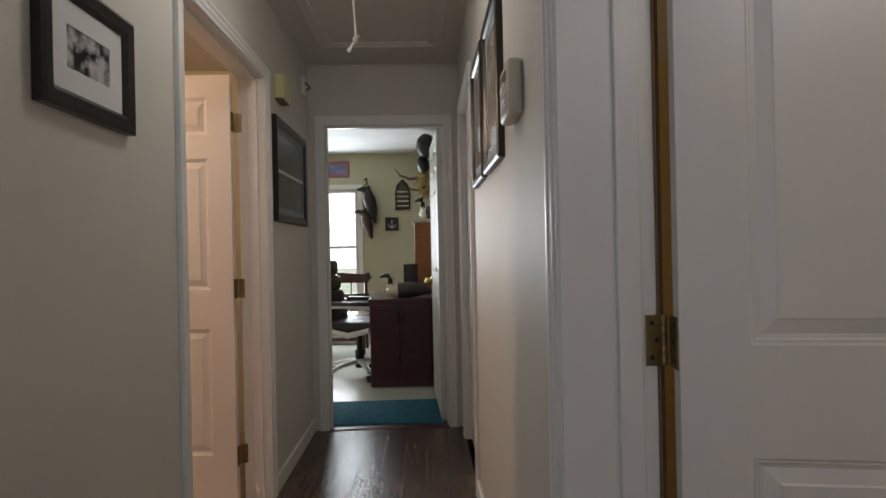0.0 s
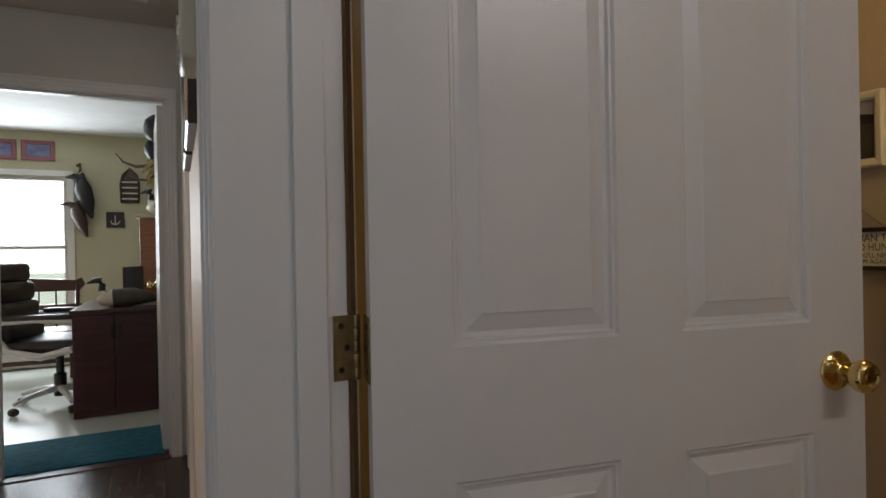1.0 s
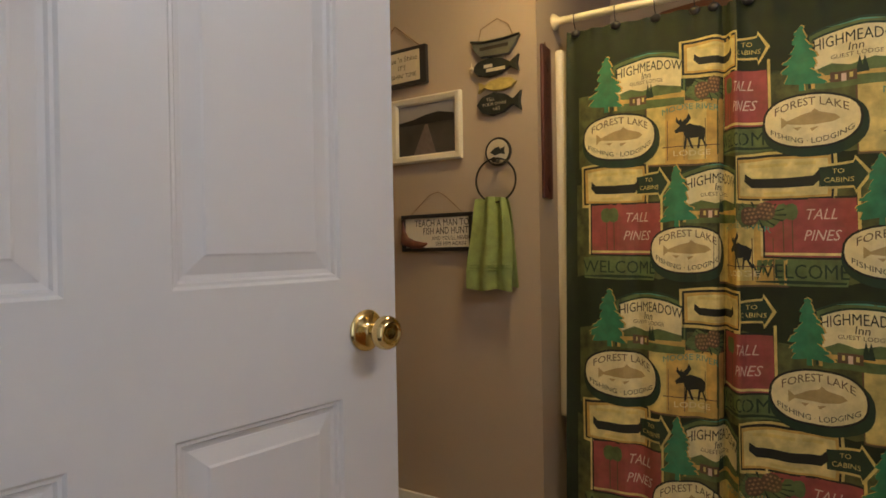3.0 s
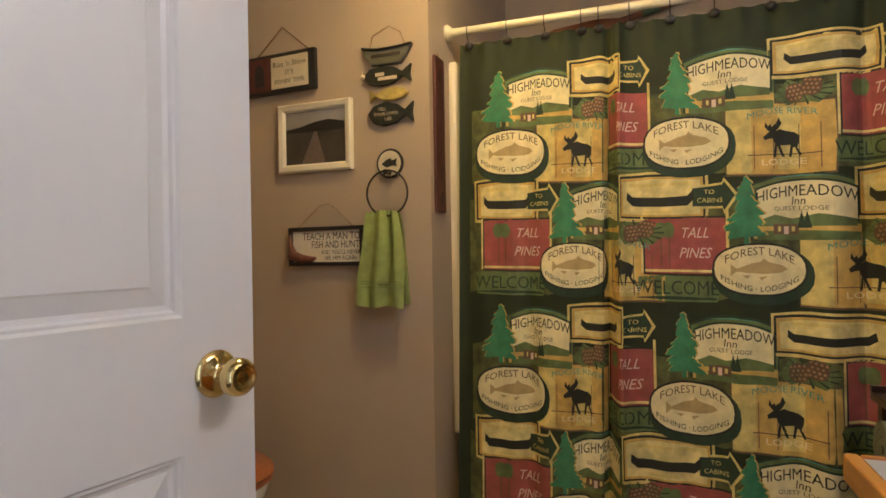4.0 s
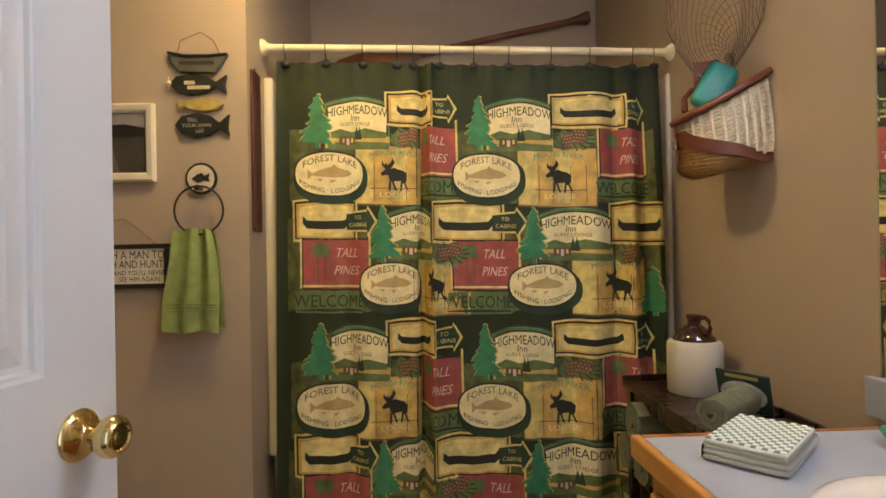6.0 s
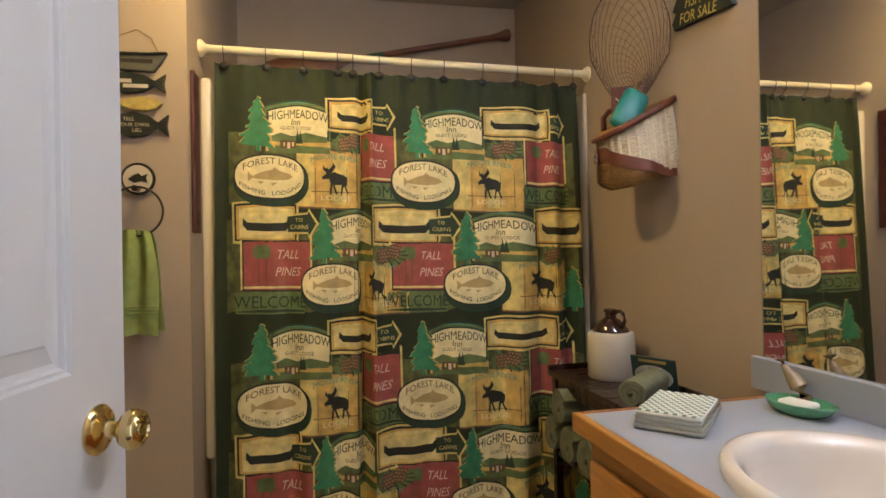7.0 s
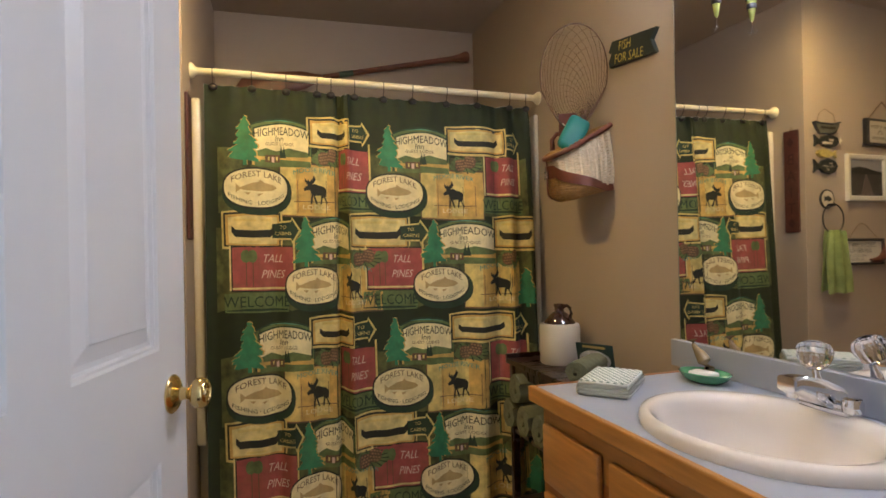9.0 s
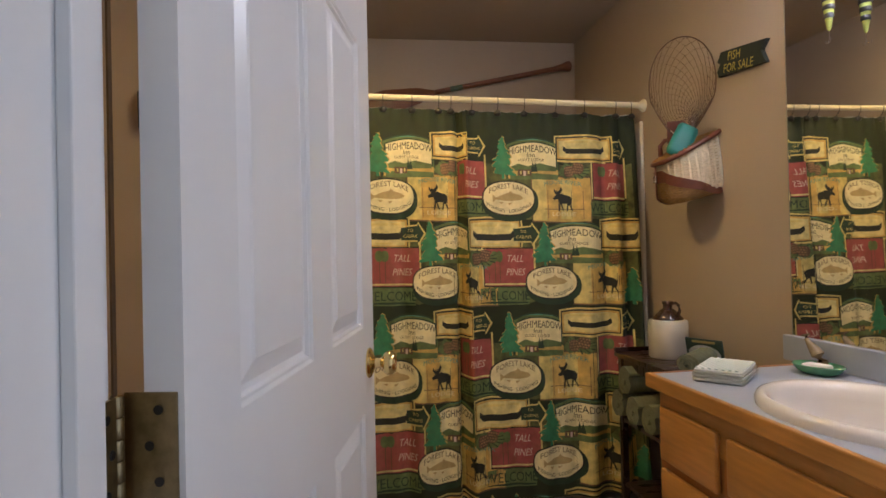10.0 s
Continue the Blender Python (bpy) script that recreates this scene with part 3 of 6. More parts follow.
def canoe_print(u0, u1, v, h):
    w = u1 - u0
    c = v + h * 0.56
    hull = [(u0 + w * 0.14, c - h * 0.16), (u0 + w * 0.20, c - h * 0.05), (u0 + w * 0.5, c - h * 0.03), (u0 + w * 0.80, c - h * 0.06), (u0 + w * 0.86, c - h * 0.18), (u0 + w * 0.875, c + h * 0.02), (u0 + w * 0.80, c + h * 0.16), (u0 + w * 0.5, c + h * 0.18), (u0 + w * 0.2, c + h * 0.16), (u0 + w * 0.135, c + h * 0.02)]
    bars = [(rect(u0 + w * 0.17, u0 + w * 0.55, v + h * 0.20, v + h * 0.27), YE, 5), (rect(u0 + w * 0.62, u0 + w * 0.83, v + h * 0.19, v + h * 0.26), YE, 5), (rect(u0 + w * 0.3, u0 + w * 0.62, v + h * 0.83, v + h * 0.88), YE, 5)]
    printed("printed_canoe_sign", [(rect(u0 - 0.008, u1 + 0.008, v - 0.008, v + h + 0.010, 0.008), YE, 2), (rect(u0, u1, v, v + h, 0.006), BL, 3), (rect(u0 + 0.007, u1 - 0.006, v + 0.008, v + h - 0.006, 0.005), GO, 4), (rect(u0 + 0.017, u1 - 0.015, v + 0.016, v + h - 0.013, 0.008), CR, 4.6), (hull, BL, 6)] + bars)


def arrow_print(u0, u1, v, h):
    w = u1 - u0

    def arrow(o):
        return [(u0 - o, v + h * 0.22 - o), (u1 - w * 0.28, v + h * 0.12 - o), (u1 - w * 0.24, v - 1.6 * o), (u1 + 1.6 * o, v + h * 0.5), (u1 - w * 0.24, v + h + 1.6 * o), (u1 - w * 0.28, v + h * 0.85 + o), (u0 - o, v + h * 0.85 + o)]
    printed("printed_arrow_sign", [(arrow(0.007), YE, 4), (arrow(0.0), DA, 5)], [("TO", 0.020, u0 + w * 0.42, v + h * 0.36, YE, 6, 0, 0.05, 1.1), ("CABINS", 0.021, u0 + w * 0.42, v + h * 0.65, YE, 6, 0, 0.05, 1.05)])


def oval_print(u, v, a=0.128, b=0.078):
    fish = [(u - a * 0.62, v - b * 0.20), (u - a * 0.50, v - b * 0.02), (u - a * 0.2, v - b * 0.22), (u + a * 0.02, v - b * 0.30), (u + a * 0.08, v - b * 0.42), (u + a * 0.18, v - b * 0.29), (u + a * 0.5, v - b * 0.16), (u + a * 0.60, v - b * 0.02), (u + a * 0.45, v + b * 0.10), (u + a * 0.1, v + b * 0.16), (u - a * 0.25, v + b * 0.13), (u - a * 0.50, v + b * 0.08), (u - a * 0.62, v + b * 0.24)]
    fins = [([(u - a * 0.38, v + b * 0.22), (u - a * 0.2, v + b * 0.22), (u - a * 0.28, v + b * 0.34)], FI, 9), ([(u - a * 0.02, v + b * 0.28), (u + a * 0.16, v + b * 0.24), (u + a * 0.02, v + b * 0.40)], FI, 9)]
    printed("printed_lake_sign", [(oval(u + 0.006, v + 0.016, a * 1.06, b * 1.12), DA, 5), (oval(u, v, a, b), BL, 6), (oval(u, v, a * 0.955, b * 0.925), PA, 7), (fish, FI, 9)] + fins,
            [("FOREST LAKE", 0.034, u, v - b * 0.68, BR, 9, 2.9, 0, 0.96), ("FISHING \u00b7 LODGING", 0.023, u, v + b * 0.74, BL, 9, -2.9, 0, 1.06)])


MOOSE = [(-0.46, -0.18), (-0.30, -0.34), (-0.42, -0.50), (-0.40, -0.68), (-0.33, -0.52), (-0.27, -0.60), (-0.24, -0.50), (-0.12, -0.62), (-0.06, -0.80), (0.02, -0.62), (-0.06, -0.46), (-0.14, -0.36), (-0.02, -0.42),
         (0.12, -0.36), (0.34, -0.30), (0.46, -0.18), (0.44, 0.05), (0.40, 0.20), (0.50, 0.42), (0.46, 0.50), (0.34, 0.18), (0.30, 0.20), (0.26, 0.50), (0.20, 0.50), (0.24, 0.10), (-0.02, 0.12),
         (0.06, 0.38), (0.10, 0.50), (0.02, 0.48), (-0.10, 0.12), (-0.14, 0.50), (-0.20, 0.50), (-0.16, 0.06), (-0.22, -0.12), (-0.34, -0.10), (-0.42, -0.06)]


def moose_print(u0, u1, v0, v1):
    w, h = u1 - u0, v1 - v0
    c, d = u0 + w * 0.53, v0 + h * 0.55
    s = min(0.112, w * 0.50)
    shapes = [(rect(u0 - 0.005, u1 + 0.005, v0 - 0.005, v1 + 0.006, 0.007), BR, 0.5), (rect(u0, u1, v0, v1, 0.006), GO, 1), (rect(u0 + w * 0.2, u1 - w * 0.1, v0 + h * 0.72, v0 + h * 0.735), BR, 3.5), (rect(u0, u0 + w * 0.24, v0 + 0.004, v1 - 0.004), YE, 2), (rect(u0 + w * 0.5, u0 + w * 0.72, v0 + 0.008, v1 - 0.012), YE, 2)]
    for k in (0.26, 0.45, 0.70, 0.88):
        shapes.append((rect(u0 + w * k, u0 + w * k + 0.0025, v0 + h * 0.30, v0 + h * 0.94), BR, 3))
    shapes.append(([(c + s * p[0], d + s * 0.82 * p[1]) for p in MOOSE], BL, 5))
    printed("printed_lodge_panel", shapes, [("MOOSE RIVER", 0.028, u0 + w * 0.53, v0 + h * 0.10, TE, 4, 1.6, 0, 1.12 * w / 0.29), ("LODGE", 0.026, u0 + w * 0.55, v0 + h * 0.84, PA, 4, 0, 0, 1.5 * w / 0.29)])


def tall_print(u0, u1, v0, v1):
    w, h = u1 - u0, v1 - v0
    shapes = [(rect(u0 - 0.006, u1 + 0.006, v0 - 0.006, v1 + 0.006, 0.005), BL, 2), (rect(u0, u1, v0, v1, 0.004), RE, 3), (rect(u0, u1, v1 - 0.012, v1 - 0.004), CR, 4), (rect(u0 - 0.010, u0 - 0.004, v0 - 0.004, v1), CR, 4), (rect(u1 + 0.002, u1 + 0.010, v0 - 0.03, v1 - 0.01), YE, 4)]
    for k in (0.20, 0.30):
        shapes.append((rect(u0 + w * k, u0 + w * k + 0.003, v0 + h * 0.2, v1 - 0.014), BR, 4))
        shapes.append((oval(u0 + w * k, v0 + h * 0.22, 0.018, 0.026, 9), MO, 5))
    printed("printed_pines_sign", shapes, [("TALL", 0.046, u0 + w * 0.64, v0 + h * 0.28, PI, 5, 0, 0.28, 0.85 * min(1, w / 0.2)), ("PINES", 0.046, u0 + w * 0.64, v0 + h * 0.64, PI, 5, 0, 0.28, 0.85 * min(1, w / 0.2))])


def welcome_print(u0, u1, v0, v1):
    printed("printed_welcome_board", [(rect(u0, u1, v0, v1, 0.006), MO, 1), (rect(u0 + 0.006, u1 - 0.006, v1 - 0.014, v1 - 0.006, 0.004), DA, 2)], [("WELCOME", 0.062, (u0 + u1) / 2, (v0 + v1) / 2, DA, 3, 0, 0, 0.82 * (u1 - u0) / 0.24)])


def cones_print(u, v):
    """Two scaly cones on a needled sprig."""
    shapes = [([(u - 0.06, v + 0.03), (u - 0.03, v - 0.005), (u - 0.02, v - 0.02), (u + 0.01, v - 0.008), (u + 0.05, v - 0.016), (u + 0.07, v + 0.004), (u + 0.10, v + 0.02), (u + 0.06, v + 0.06), (u + 0.02, v + 0.048), (u - 0.02, v + 0.058)], MO, 6)]
    for i in range(14):
        a = 0.45 * i
        shapes.append(([(u + 0.02, v + 0.02), (u + 0.02 + 0.078 * math.cos(a), v + 0.018 + 0.042 * math.sin(a)), (u + 0.02 + 0.076 * math.cos(a + 0.07), v + 0.020 + 0.042 * math.sin(a + 0.07))], DA, 6.6))
    for cu, cv, tilt in ((u, v + 0.022, -0.4), (u + 0.042, v + 0.008, 0.5)):
        shapes.append((oval(cu, cv, 0.026, 0.029, 12), BR, 7))
        for row in range(4):
            for k in range(4 - row % 2):
                x, y = -0.017 + 0.0112 * (k + 0.5 * (row % 2)), -0.018 + 0.012 * row
                if x * x + y * y < 0.0007:
                    px, py = cu + x - tilt * y * 0.4, cv + y + tilt * x * 0.4
                    shapes.append(([(px - 0.0045, py), (px, py - 0.005), (px + 0.0045, py), (px, py + 0.0042)], CO, 8))
    printed("printed_cone_sprig", shapes)


def wash_print(u0, u1, v0, v1, k):
    """A broad brushed olive ground behind a row of signs."""
    n = 16
    top = [(u0 + (u1 - u0) * i / n, v0 + 0.016 * math.sin(2.3 * i + k) + 0.010 * math.sin(5.1 * i)) for i in range(n + 1)]
    low = [(u0 + (u1 - u0) * i / n, v1 + 0.014 * math.sin(1.9 * i + 2 * k) + 0.010 * math.cos(4.3 * i)) for i in range(n, -1, -1)]
    printed("printed_wash", [(top + low, WA, 0.1)])


curtain = thing("shower_curtain", pose(0, 0, 0), "dark green shower curtain printed with rustic lodge signs", "shower curtain")
bm = bmesh.new()
NU, NV = 190, 48
for back in (0, 1):
    grid = [[bm.verts.new(cloth(CU * i / NU, CV * j / NV, -0.0016 * back) ) for j in range(NV + 1)] for i in range(NU + 1)]
    for i in range(NU):
        for j in range(NV):
            bm.faces.new((grid[i][j], grid[i + 1][j], grid[i + 1][j + 1], grid[i][j + 1]))
part("cloth", bm, M_GREEN, curtain, smooth=60)
for r in range(3):
    va = 0.126 + 0.826 * r
    vb = va + 0.405
    wash_print(0.05, 1.60, va + 0.13, va + 0.385, r)
    wash_print(0.04, 1.60, vb + 0.06, vb + 0.36, r + 4)
    for u in (0.152, 0.901):
        moose_print(u + 0.140, u + 0.425, va + 0.190, va + 0.400)
        welcome_print(u + 0.425, u + 0.67, va + 0.300, va + 0.375)
        tall_print(u + 0.440, u + 0.655, va + 0.118, va + 0.295)
        canoe_print(u + 0.262, u + 0.556, va - 0.010, 0.116)
        lodge_print(u + 0.036, va + 0.026, 0.225)
        arrow_print(u + 0.565, u + 0.655, va + 0.004, 0.085)
        cones_print(u + 0.330, va + 0.138)
        tree_print(u, va)
        oval_print(u + 0.045 if u < 0.5 else u + 0.022, va + 0.292, 0.130, 0.084)
    for u, left in ((0.398, 0.330), (1.091, 0.385), (1.756, 0.379)):
        canoe_print(u - left, u - 0.111, vb - 0.016, 0.140)
        if u > 1.5:
            continue
        moose_print(u + 0.150, u + 0.450, vb + 0.180, vb + 0.385)
        welcome_print(u - 0.330, u - 0.080, vb + 0.305, vb + 0.385)
        tall_print(u - 0.300, u - 0.058, vb + 0.123, vb + 0.298)
        arrow_print(u - 0.150, u - 0.030, vb + 0.012, 0.090)
        lodge_print(u + 0.030, vb + 0.018, 0.254)
        cones_print(u + 0.355, vb + 0.150)
        tree_print(u, vb, 0.205)
        oval_print(u + 0.036, vb + 0.282, 0.132, 0.080)
    tree_print(1.572, vb + 0.215, 0.175, 0.12)

liner = tagged(part("curtain_liner", bmesh.new(), mat("white_vinyl_liner", (0.75, 0.74, 0.68), 0.4)), "white vinyl liner behind the shower curtain", "curtain liner")
bm = bmesh.new()
grid = [[bm.verts.new(cloth(CU * i / 60, v) + Vector((0.03 if v == 0 else 0.035, 0.006 if i < 3 else 0, 0.004))) for v in (-0.006, CV * 0.95)] for i in range(61)]
for i in range(60):
    bm.faces.new((grid[i][0], grid[i + 1][0], grid[i + 1][1], grid[i][1]))
bmesh.ops.solidify(bm, geom=bm.faces[:], thickness=0.001)
bm.to_mesh(liner.data)
bm.free()

hook = None
for u in HOOK_U:
    p = cloth(u, 0.012, 0.010)
    zr = RZL + (RZR - RZL) * (YL - p.y) / (YL - YR)
    hook = thing("curtain_hook", pose(p.x, p.y, p.z), "black curtain hook with a round dark button", "curtain hook", "curtain hooks")
    bm = bmesh.new()
    bmesh.ops.create_uvsphere(bm, u_segments=12, v_segments=8, radius=0.017, matrix=Matrix.Diagonal((0.6, 1.05, 0.85, 1)))
    part("button", bm, M_BLACKW, hook, smooth=60)
    dx, dz = RX - p.x, zr - p.z
    part("ring", tube([(dx + 0.0165 * math.cos(a), 0, dz + 0.0165 * math.sin(a)) for a in (math.pi * (k / 8 * 1.5 - 0.25) for k in range(9))] + [(dx - 0.014, 0, dz - 0.02), (0.002, 0, 0.01)], 0.0016, 6), M_DARKM, hook, smooth=60)

# ---------------- vanity ----------------
VX0, VX1, VF, CZ = -0.02, 1.15, -0.984, 0.805
vanity = thing("vanity_cabinet", VM, "honey oak bathroom vanity with doors and drawers", "vanity")
part("body", boxes((VX0, VX1 - 0.025, YR + 0.002, VF - 0.034, 0.09, CZ - 0.155)), M_OAK, vanity)
part("top_rail", boxes((VX0, VX1 - 0.025, VF - 0.055, VF - 0.034, CZ - 0.155, CZ - 0.04)), M_OAKH, vanity)
part("end_panel", boxes((VX1 - 0.045, VX1 - 0.025, YR + 0.002, VF - 0.0555, CZ - 0.155, CZ - 0.04)), M_OAK, vanity)
part("plinth", boxes((VX0, VX1 - 0.04, YR + 0.002, VF - 0.10, 0, 0.0895)), M_OAK, vanity)


def front(name, x0, x1, z0, z1):
    """A raised, eased drawer front or door, lying on the cabinet's frame."""
    bm = boxes((x0, x1, VF - 0.034, VF - 0.017, z0, z1), bev=0.006)
    f = part(name, bm, M_OAKH if name == "drawer_front" else M_OAK, vanity, smooth=50)
    part("panel", boxes((x0 + 0.03, x1 - 0.03, VF - 0.017, VF - 0.0135, z0 + 0.03, z1 - 0.03), bev=0.003), M_OAK, f) if name == "door" else None


front("drawer_front", 0.845, 1.105, 0.560, 0.715)
front("drawer_front", 0.845, 1.105, 0.375, 0.535)
front("drawer_front", 0.845, 1.105, 0.150, 0.350)
front("drawer_front", 0.10, 0.805, 0.575, 0.715)
front("door", 0.10, 0.445, 0.150, 0.550)
front("door", 0.46, 0.805, 0.150, 0.550)

counter = thing("vanity_counter", VM, "blue-grey laminate vanity counter with an oak front edge", "counter")
SX, SY, SA, SB = 0.618, -1.232, 0.262, 0.212
# laminate top with an oval cut-out
bm = bmesh.new()
NS = 48
for z in (CZ, CZ - 0.03):
    inner, outer = [], []
    for i in range(NS):
        a = 2 * math.pi * i / NS
        c, s_ = math.cos(a), math.sin(a)
        inner.append(bm.verts.new((SX + SA * 0.95 * c, SY + SB * 0.95 * s_, z)))
        k = min(((VX1 - 0.018 - SX) if c > 0 else (SX - VX0)) / max(abs(c), 1e-6), ((VF - 0.02 - SY) if s_ > 0 else (SY - YR)) / max(abs(s_), 1e-6))
        outer.append(bm.verts.new((SX + k * c, SY + k * s_, z)))
    corner = {}
    for cx, cy in ((VX1 - 0.018, VF - 0.02), (VX0, VF - 0.02), (VX0, YR), (VX1 - 0.018, YR)):
        corner[(cx, cy)] = bm.verts.new((cx, cy, z))
    for i in range(NS):
        j = (i + 1) % NS
        bm.faces.new((inner[i], inner[j], outer[j], outer[i]))
        p, q = outer[i].co, outer[j].co
        for (cx, cy), v in corner.items():
            on_x = abs(p.x - cx) < 1e-5 and abs(q.y - cy) < 1e-5
            on_y = abs(q.x - cx) < 1e-5 and abs(p.y - cy) < 1e-5
            if on_x or on_y:
                bm.faces.new((outer[i], outer[j], v))
part("top", bm, M_FORMICA, counter)
part("front_edge", boxes((VX0, VX1, VF - 0.02, VF, CZ - 0.040, CZ + 0.0015), bev=0.004), M_OAKH, counter, "honey oak edge strip")
part("end_edge", boxes((VX1 - 0.018, VX1 + 0.0005, YR, VF - 0.0205, CZ - 0.040, CZ + 0.0012), bev=0.004), M_OAK, counter, "honey oak edge strip")
part("backsplash", boxes((VX0, VX1 + 0.075, YR, YR + 0.02, CZ + 0.0005, CZ + 0.082), bev=0.002), M_FORMICA, counter)

sink = thing("sink", VM @ pose(SX, SY, CZ), "cream oval drop-in porcelain sink", "sink")
prof = ((1.0, 0.0), (1.006, 0.012), (0.985, 0.023), (0.93, 0.028), (0.845, 0.024), (0.80, 0.010), (0.775, -0.01), (0.74, -0.05), (0.62, -0.095), (0.42, -0.128), (0.2, -0.138), (0.09, -0.140))
bm = bmesh.new()
rings = []
for r, h in prof:
    rings.append([bm.verts.new((SA * r * math.cos(2 * math.pi * i / 56), SB * r * math.sin(2 * math.pi * i / 56) + (0.014 if r < 0.93 else 0), h)) for i in range(56)])
for a, b in zip(rings, rings[1:]):
    for i in range(56):
        bm.faces.new((a[i], a[(i + 1) % 56], b[(i + 1) % 56], b[i]))
bm.faces.new(rings[-1])
part("bowl", bm, M_SINK, sink, smooth=60)
part("drain", lathe([(0.0, 0.001), (0.022, 0.001), (0.024, 0.004), (0.020, 0.006), (0.0, 0.003)], 20, pose(0, 0.014, -0.139), cap=False), M_CHROME, sink, "chrome drain ring", smooth=50)

faucet = thing("faucet", VM @ pose(0.628, -1.418, CZ + 0.022), "chrome faucet with a clear cut-acrylic knob", "faucet")
bm = bmesh.new()
bmesh.ops.create_cube(bm, size=1, matrix=Matrix.Translation((0, 0, 0.012)) @ Matrix.Diagonal((0.128, 0.050, 0.024, 1)))
bmesh.ops.bevel(bm, geom=bm.edges[:], offset=0.010, segments=4, affect="EDGES")
part("base_plate", bm, M_CHROME, faucet, smooth=50)
bm = bmesh.new()
sec = []
for k in range(9):
    t = k / 8
    y = -0.024 + 0.138 * t
    top, low = 0.050 + 0.034 * t + 0.010 * math.sin(t * math.pi), 0.004 + 0.050 * t ** 1.4
    z, hh, w = (top + low) / 2, (top - low) / 2, 0.025 - 0.005 * t
    sec.append([bm.verts.new((w * sx, y, z + hh * sz)) for sx, sz in ((-1, -0.7), (-0.8, -1), (0.8, -1), (1, -0.7), (1, 0.6), (0.7, 1), (-0.7, 1), (-1, 0.6))])
for a, b in zip(sec, sec[1:]):
    for i in range(8):
        bm.faces.new((a[i], a[(i + 1) % 8], b[(i + 1) % 8], b[i]))
bm.faces.new(sec[0])
bm.faces.new(sec[-1])
part("spout", bm, M_CHROME, faucet, smooth=40)
part("aerator", lathe([(0.0, -0.014), (0.011, -0.014), (0.012, 0.0), (0.0, 0.004)], 16, pose(0, 0.096, 0.054), cap=False), M_CHROME, faucet, smooth=40)
part("stem", lathe([(0.014, 0), (0.013, 0.03), (0.008, 0.045), (0.008, 0.062)], 16, pose(0.036, -0.022, 0.020, 8, 14, 0)), M_CHROME, faucet, smooth=40)
bm = lathe([(0.0, -0.030), (0.016, -0.030), (0.026, -0.022), (0.034, -0.004), (0.036, 0.012), (0.031, 0.024), (0.020, 0.029), (0.012, 0.024), (0.0, 0.022)], 48, cap=False)
for v in bm.verts:                         # twelve flutes cut into the sides
    r = math.hypot(v.co.x, v.co.y)
    if r > 0.022:
        k = 1 - 0.10 * (0.5 + 0.5 * math.cos(12 * math.atan2(v.co.y, v.co.x)))
        v.co.x, v.co.y = v.co.x * k, v.co.y * k
bm.transform(pose(0.052, -0.030, 0.106, 20, 14, 0))
part("knob", bm, glass("clear_acrylic", (0.97, 0.97, 0.97), 0.03), faucet, "clear faceted acrylic knob")
part("side_cap", lathe([(0.0, 0), (0.019, 0), (0.0195, 0.018), (0.0165, 0.026), (0.0, 0.027)], 24, pose(-0.055, 0.004, 0.014), cap=False), M_CHROME, faucet, smooth=40)

mirror = thing("wall_mirror", VM, "large frameless mirror standing on the backsplash", "mirror")
part("glass", boxes((-0.02, 1.196, YR, YR + 0.006, CZ + 0.0835, 2.06)), M_MIRROR, mirror)
part("edge_strip", boxes((1.1965, 1.1995, YR, YR + 0.0065, CZ + 0.0835, 2.06)), mat("mirror_edge", (0.75, 0.72, 0.62), 0.25, 0.6), mirror, "pale polished glass edge")

FROST = glow("frosted_shade", WARM, 132.0)
clight = thing("ceiling_light", pose(1.46, -0.28, ZC), "unseen round frosted ceiling light, brass rim deepened to shade upper walls", "ceiling light")
# Unseen fitting's rim is made deep to shade the ceiling and upper walls.
part("rim", lathe([(0.0, 0), (0.115, 0), (0.122, -0.03), (0.118, -0.066), (0.108, -0.068), (0.105, -0.022), (0.0, -0.022)], 32, cap=False), M_BRASS, clight, smooth=50)
part("shade", lathe([(0.092, -0.023), (0.090, -0.045), (0.075, -0.068), (0.045, -0.082), (0.0, -0.087)], 28, cap=False), FROST, clight, "glowing frosted shade", smooth=60)

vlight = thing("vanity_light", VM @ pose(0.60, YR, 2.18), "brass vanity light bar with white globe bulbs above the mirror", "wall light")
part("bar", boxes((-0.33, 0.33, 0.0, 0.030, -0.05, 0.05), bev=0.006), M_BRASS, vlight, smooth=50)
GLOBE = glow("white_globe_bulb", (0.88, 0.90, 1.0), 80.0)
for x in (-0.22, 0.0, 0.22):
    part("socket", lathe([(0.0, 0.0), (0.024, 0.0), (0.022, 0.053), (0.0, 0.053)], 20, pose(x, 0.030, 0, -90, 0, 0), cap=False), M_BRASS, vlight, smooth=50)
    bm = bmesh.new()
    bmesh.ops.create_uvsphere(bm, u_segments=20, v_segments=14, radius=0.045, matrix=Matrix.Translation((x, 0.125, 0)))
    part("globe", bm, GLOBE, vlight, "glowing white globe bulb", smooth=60)


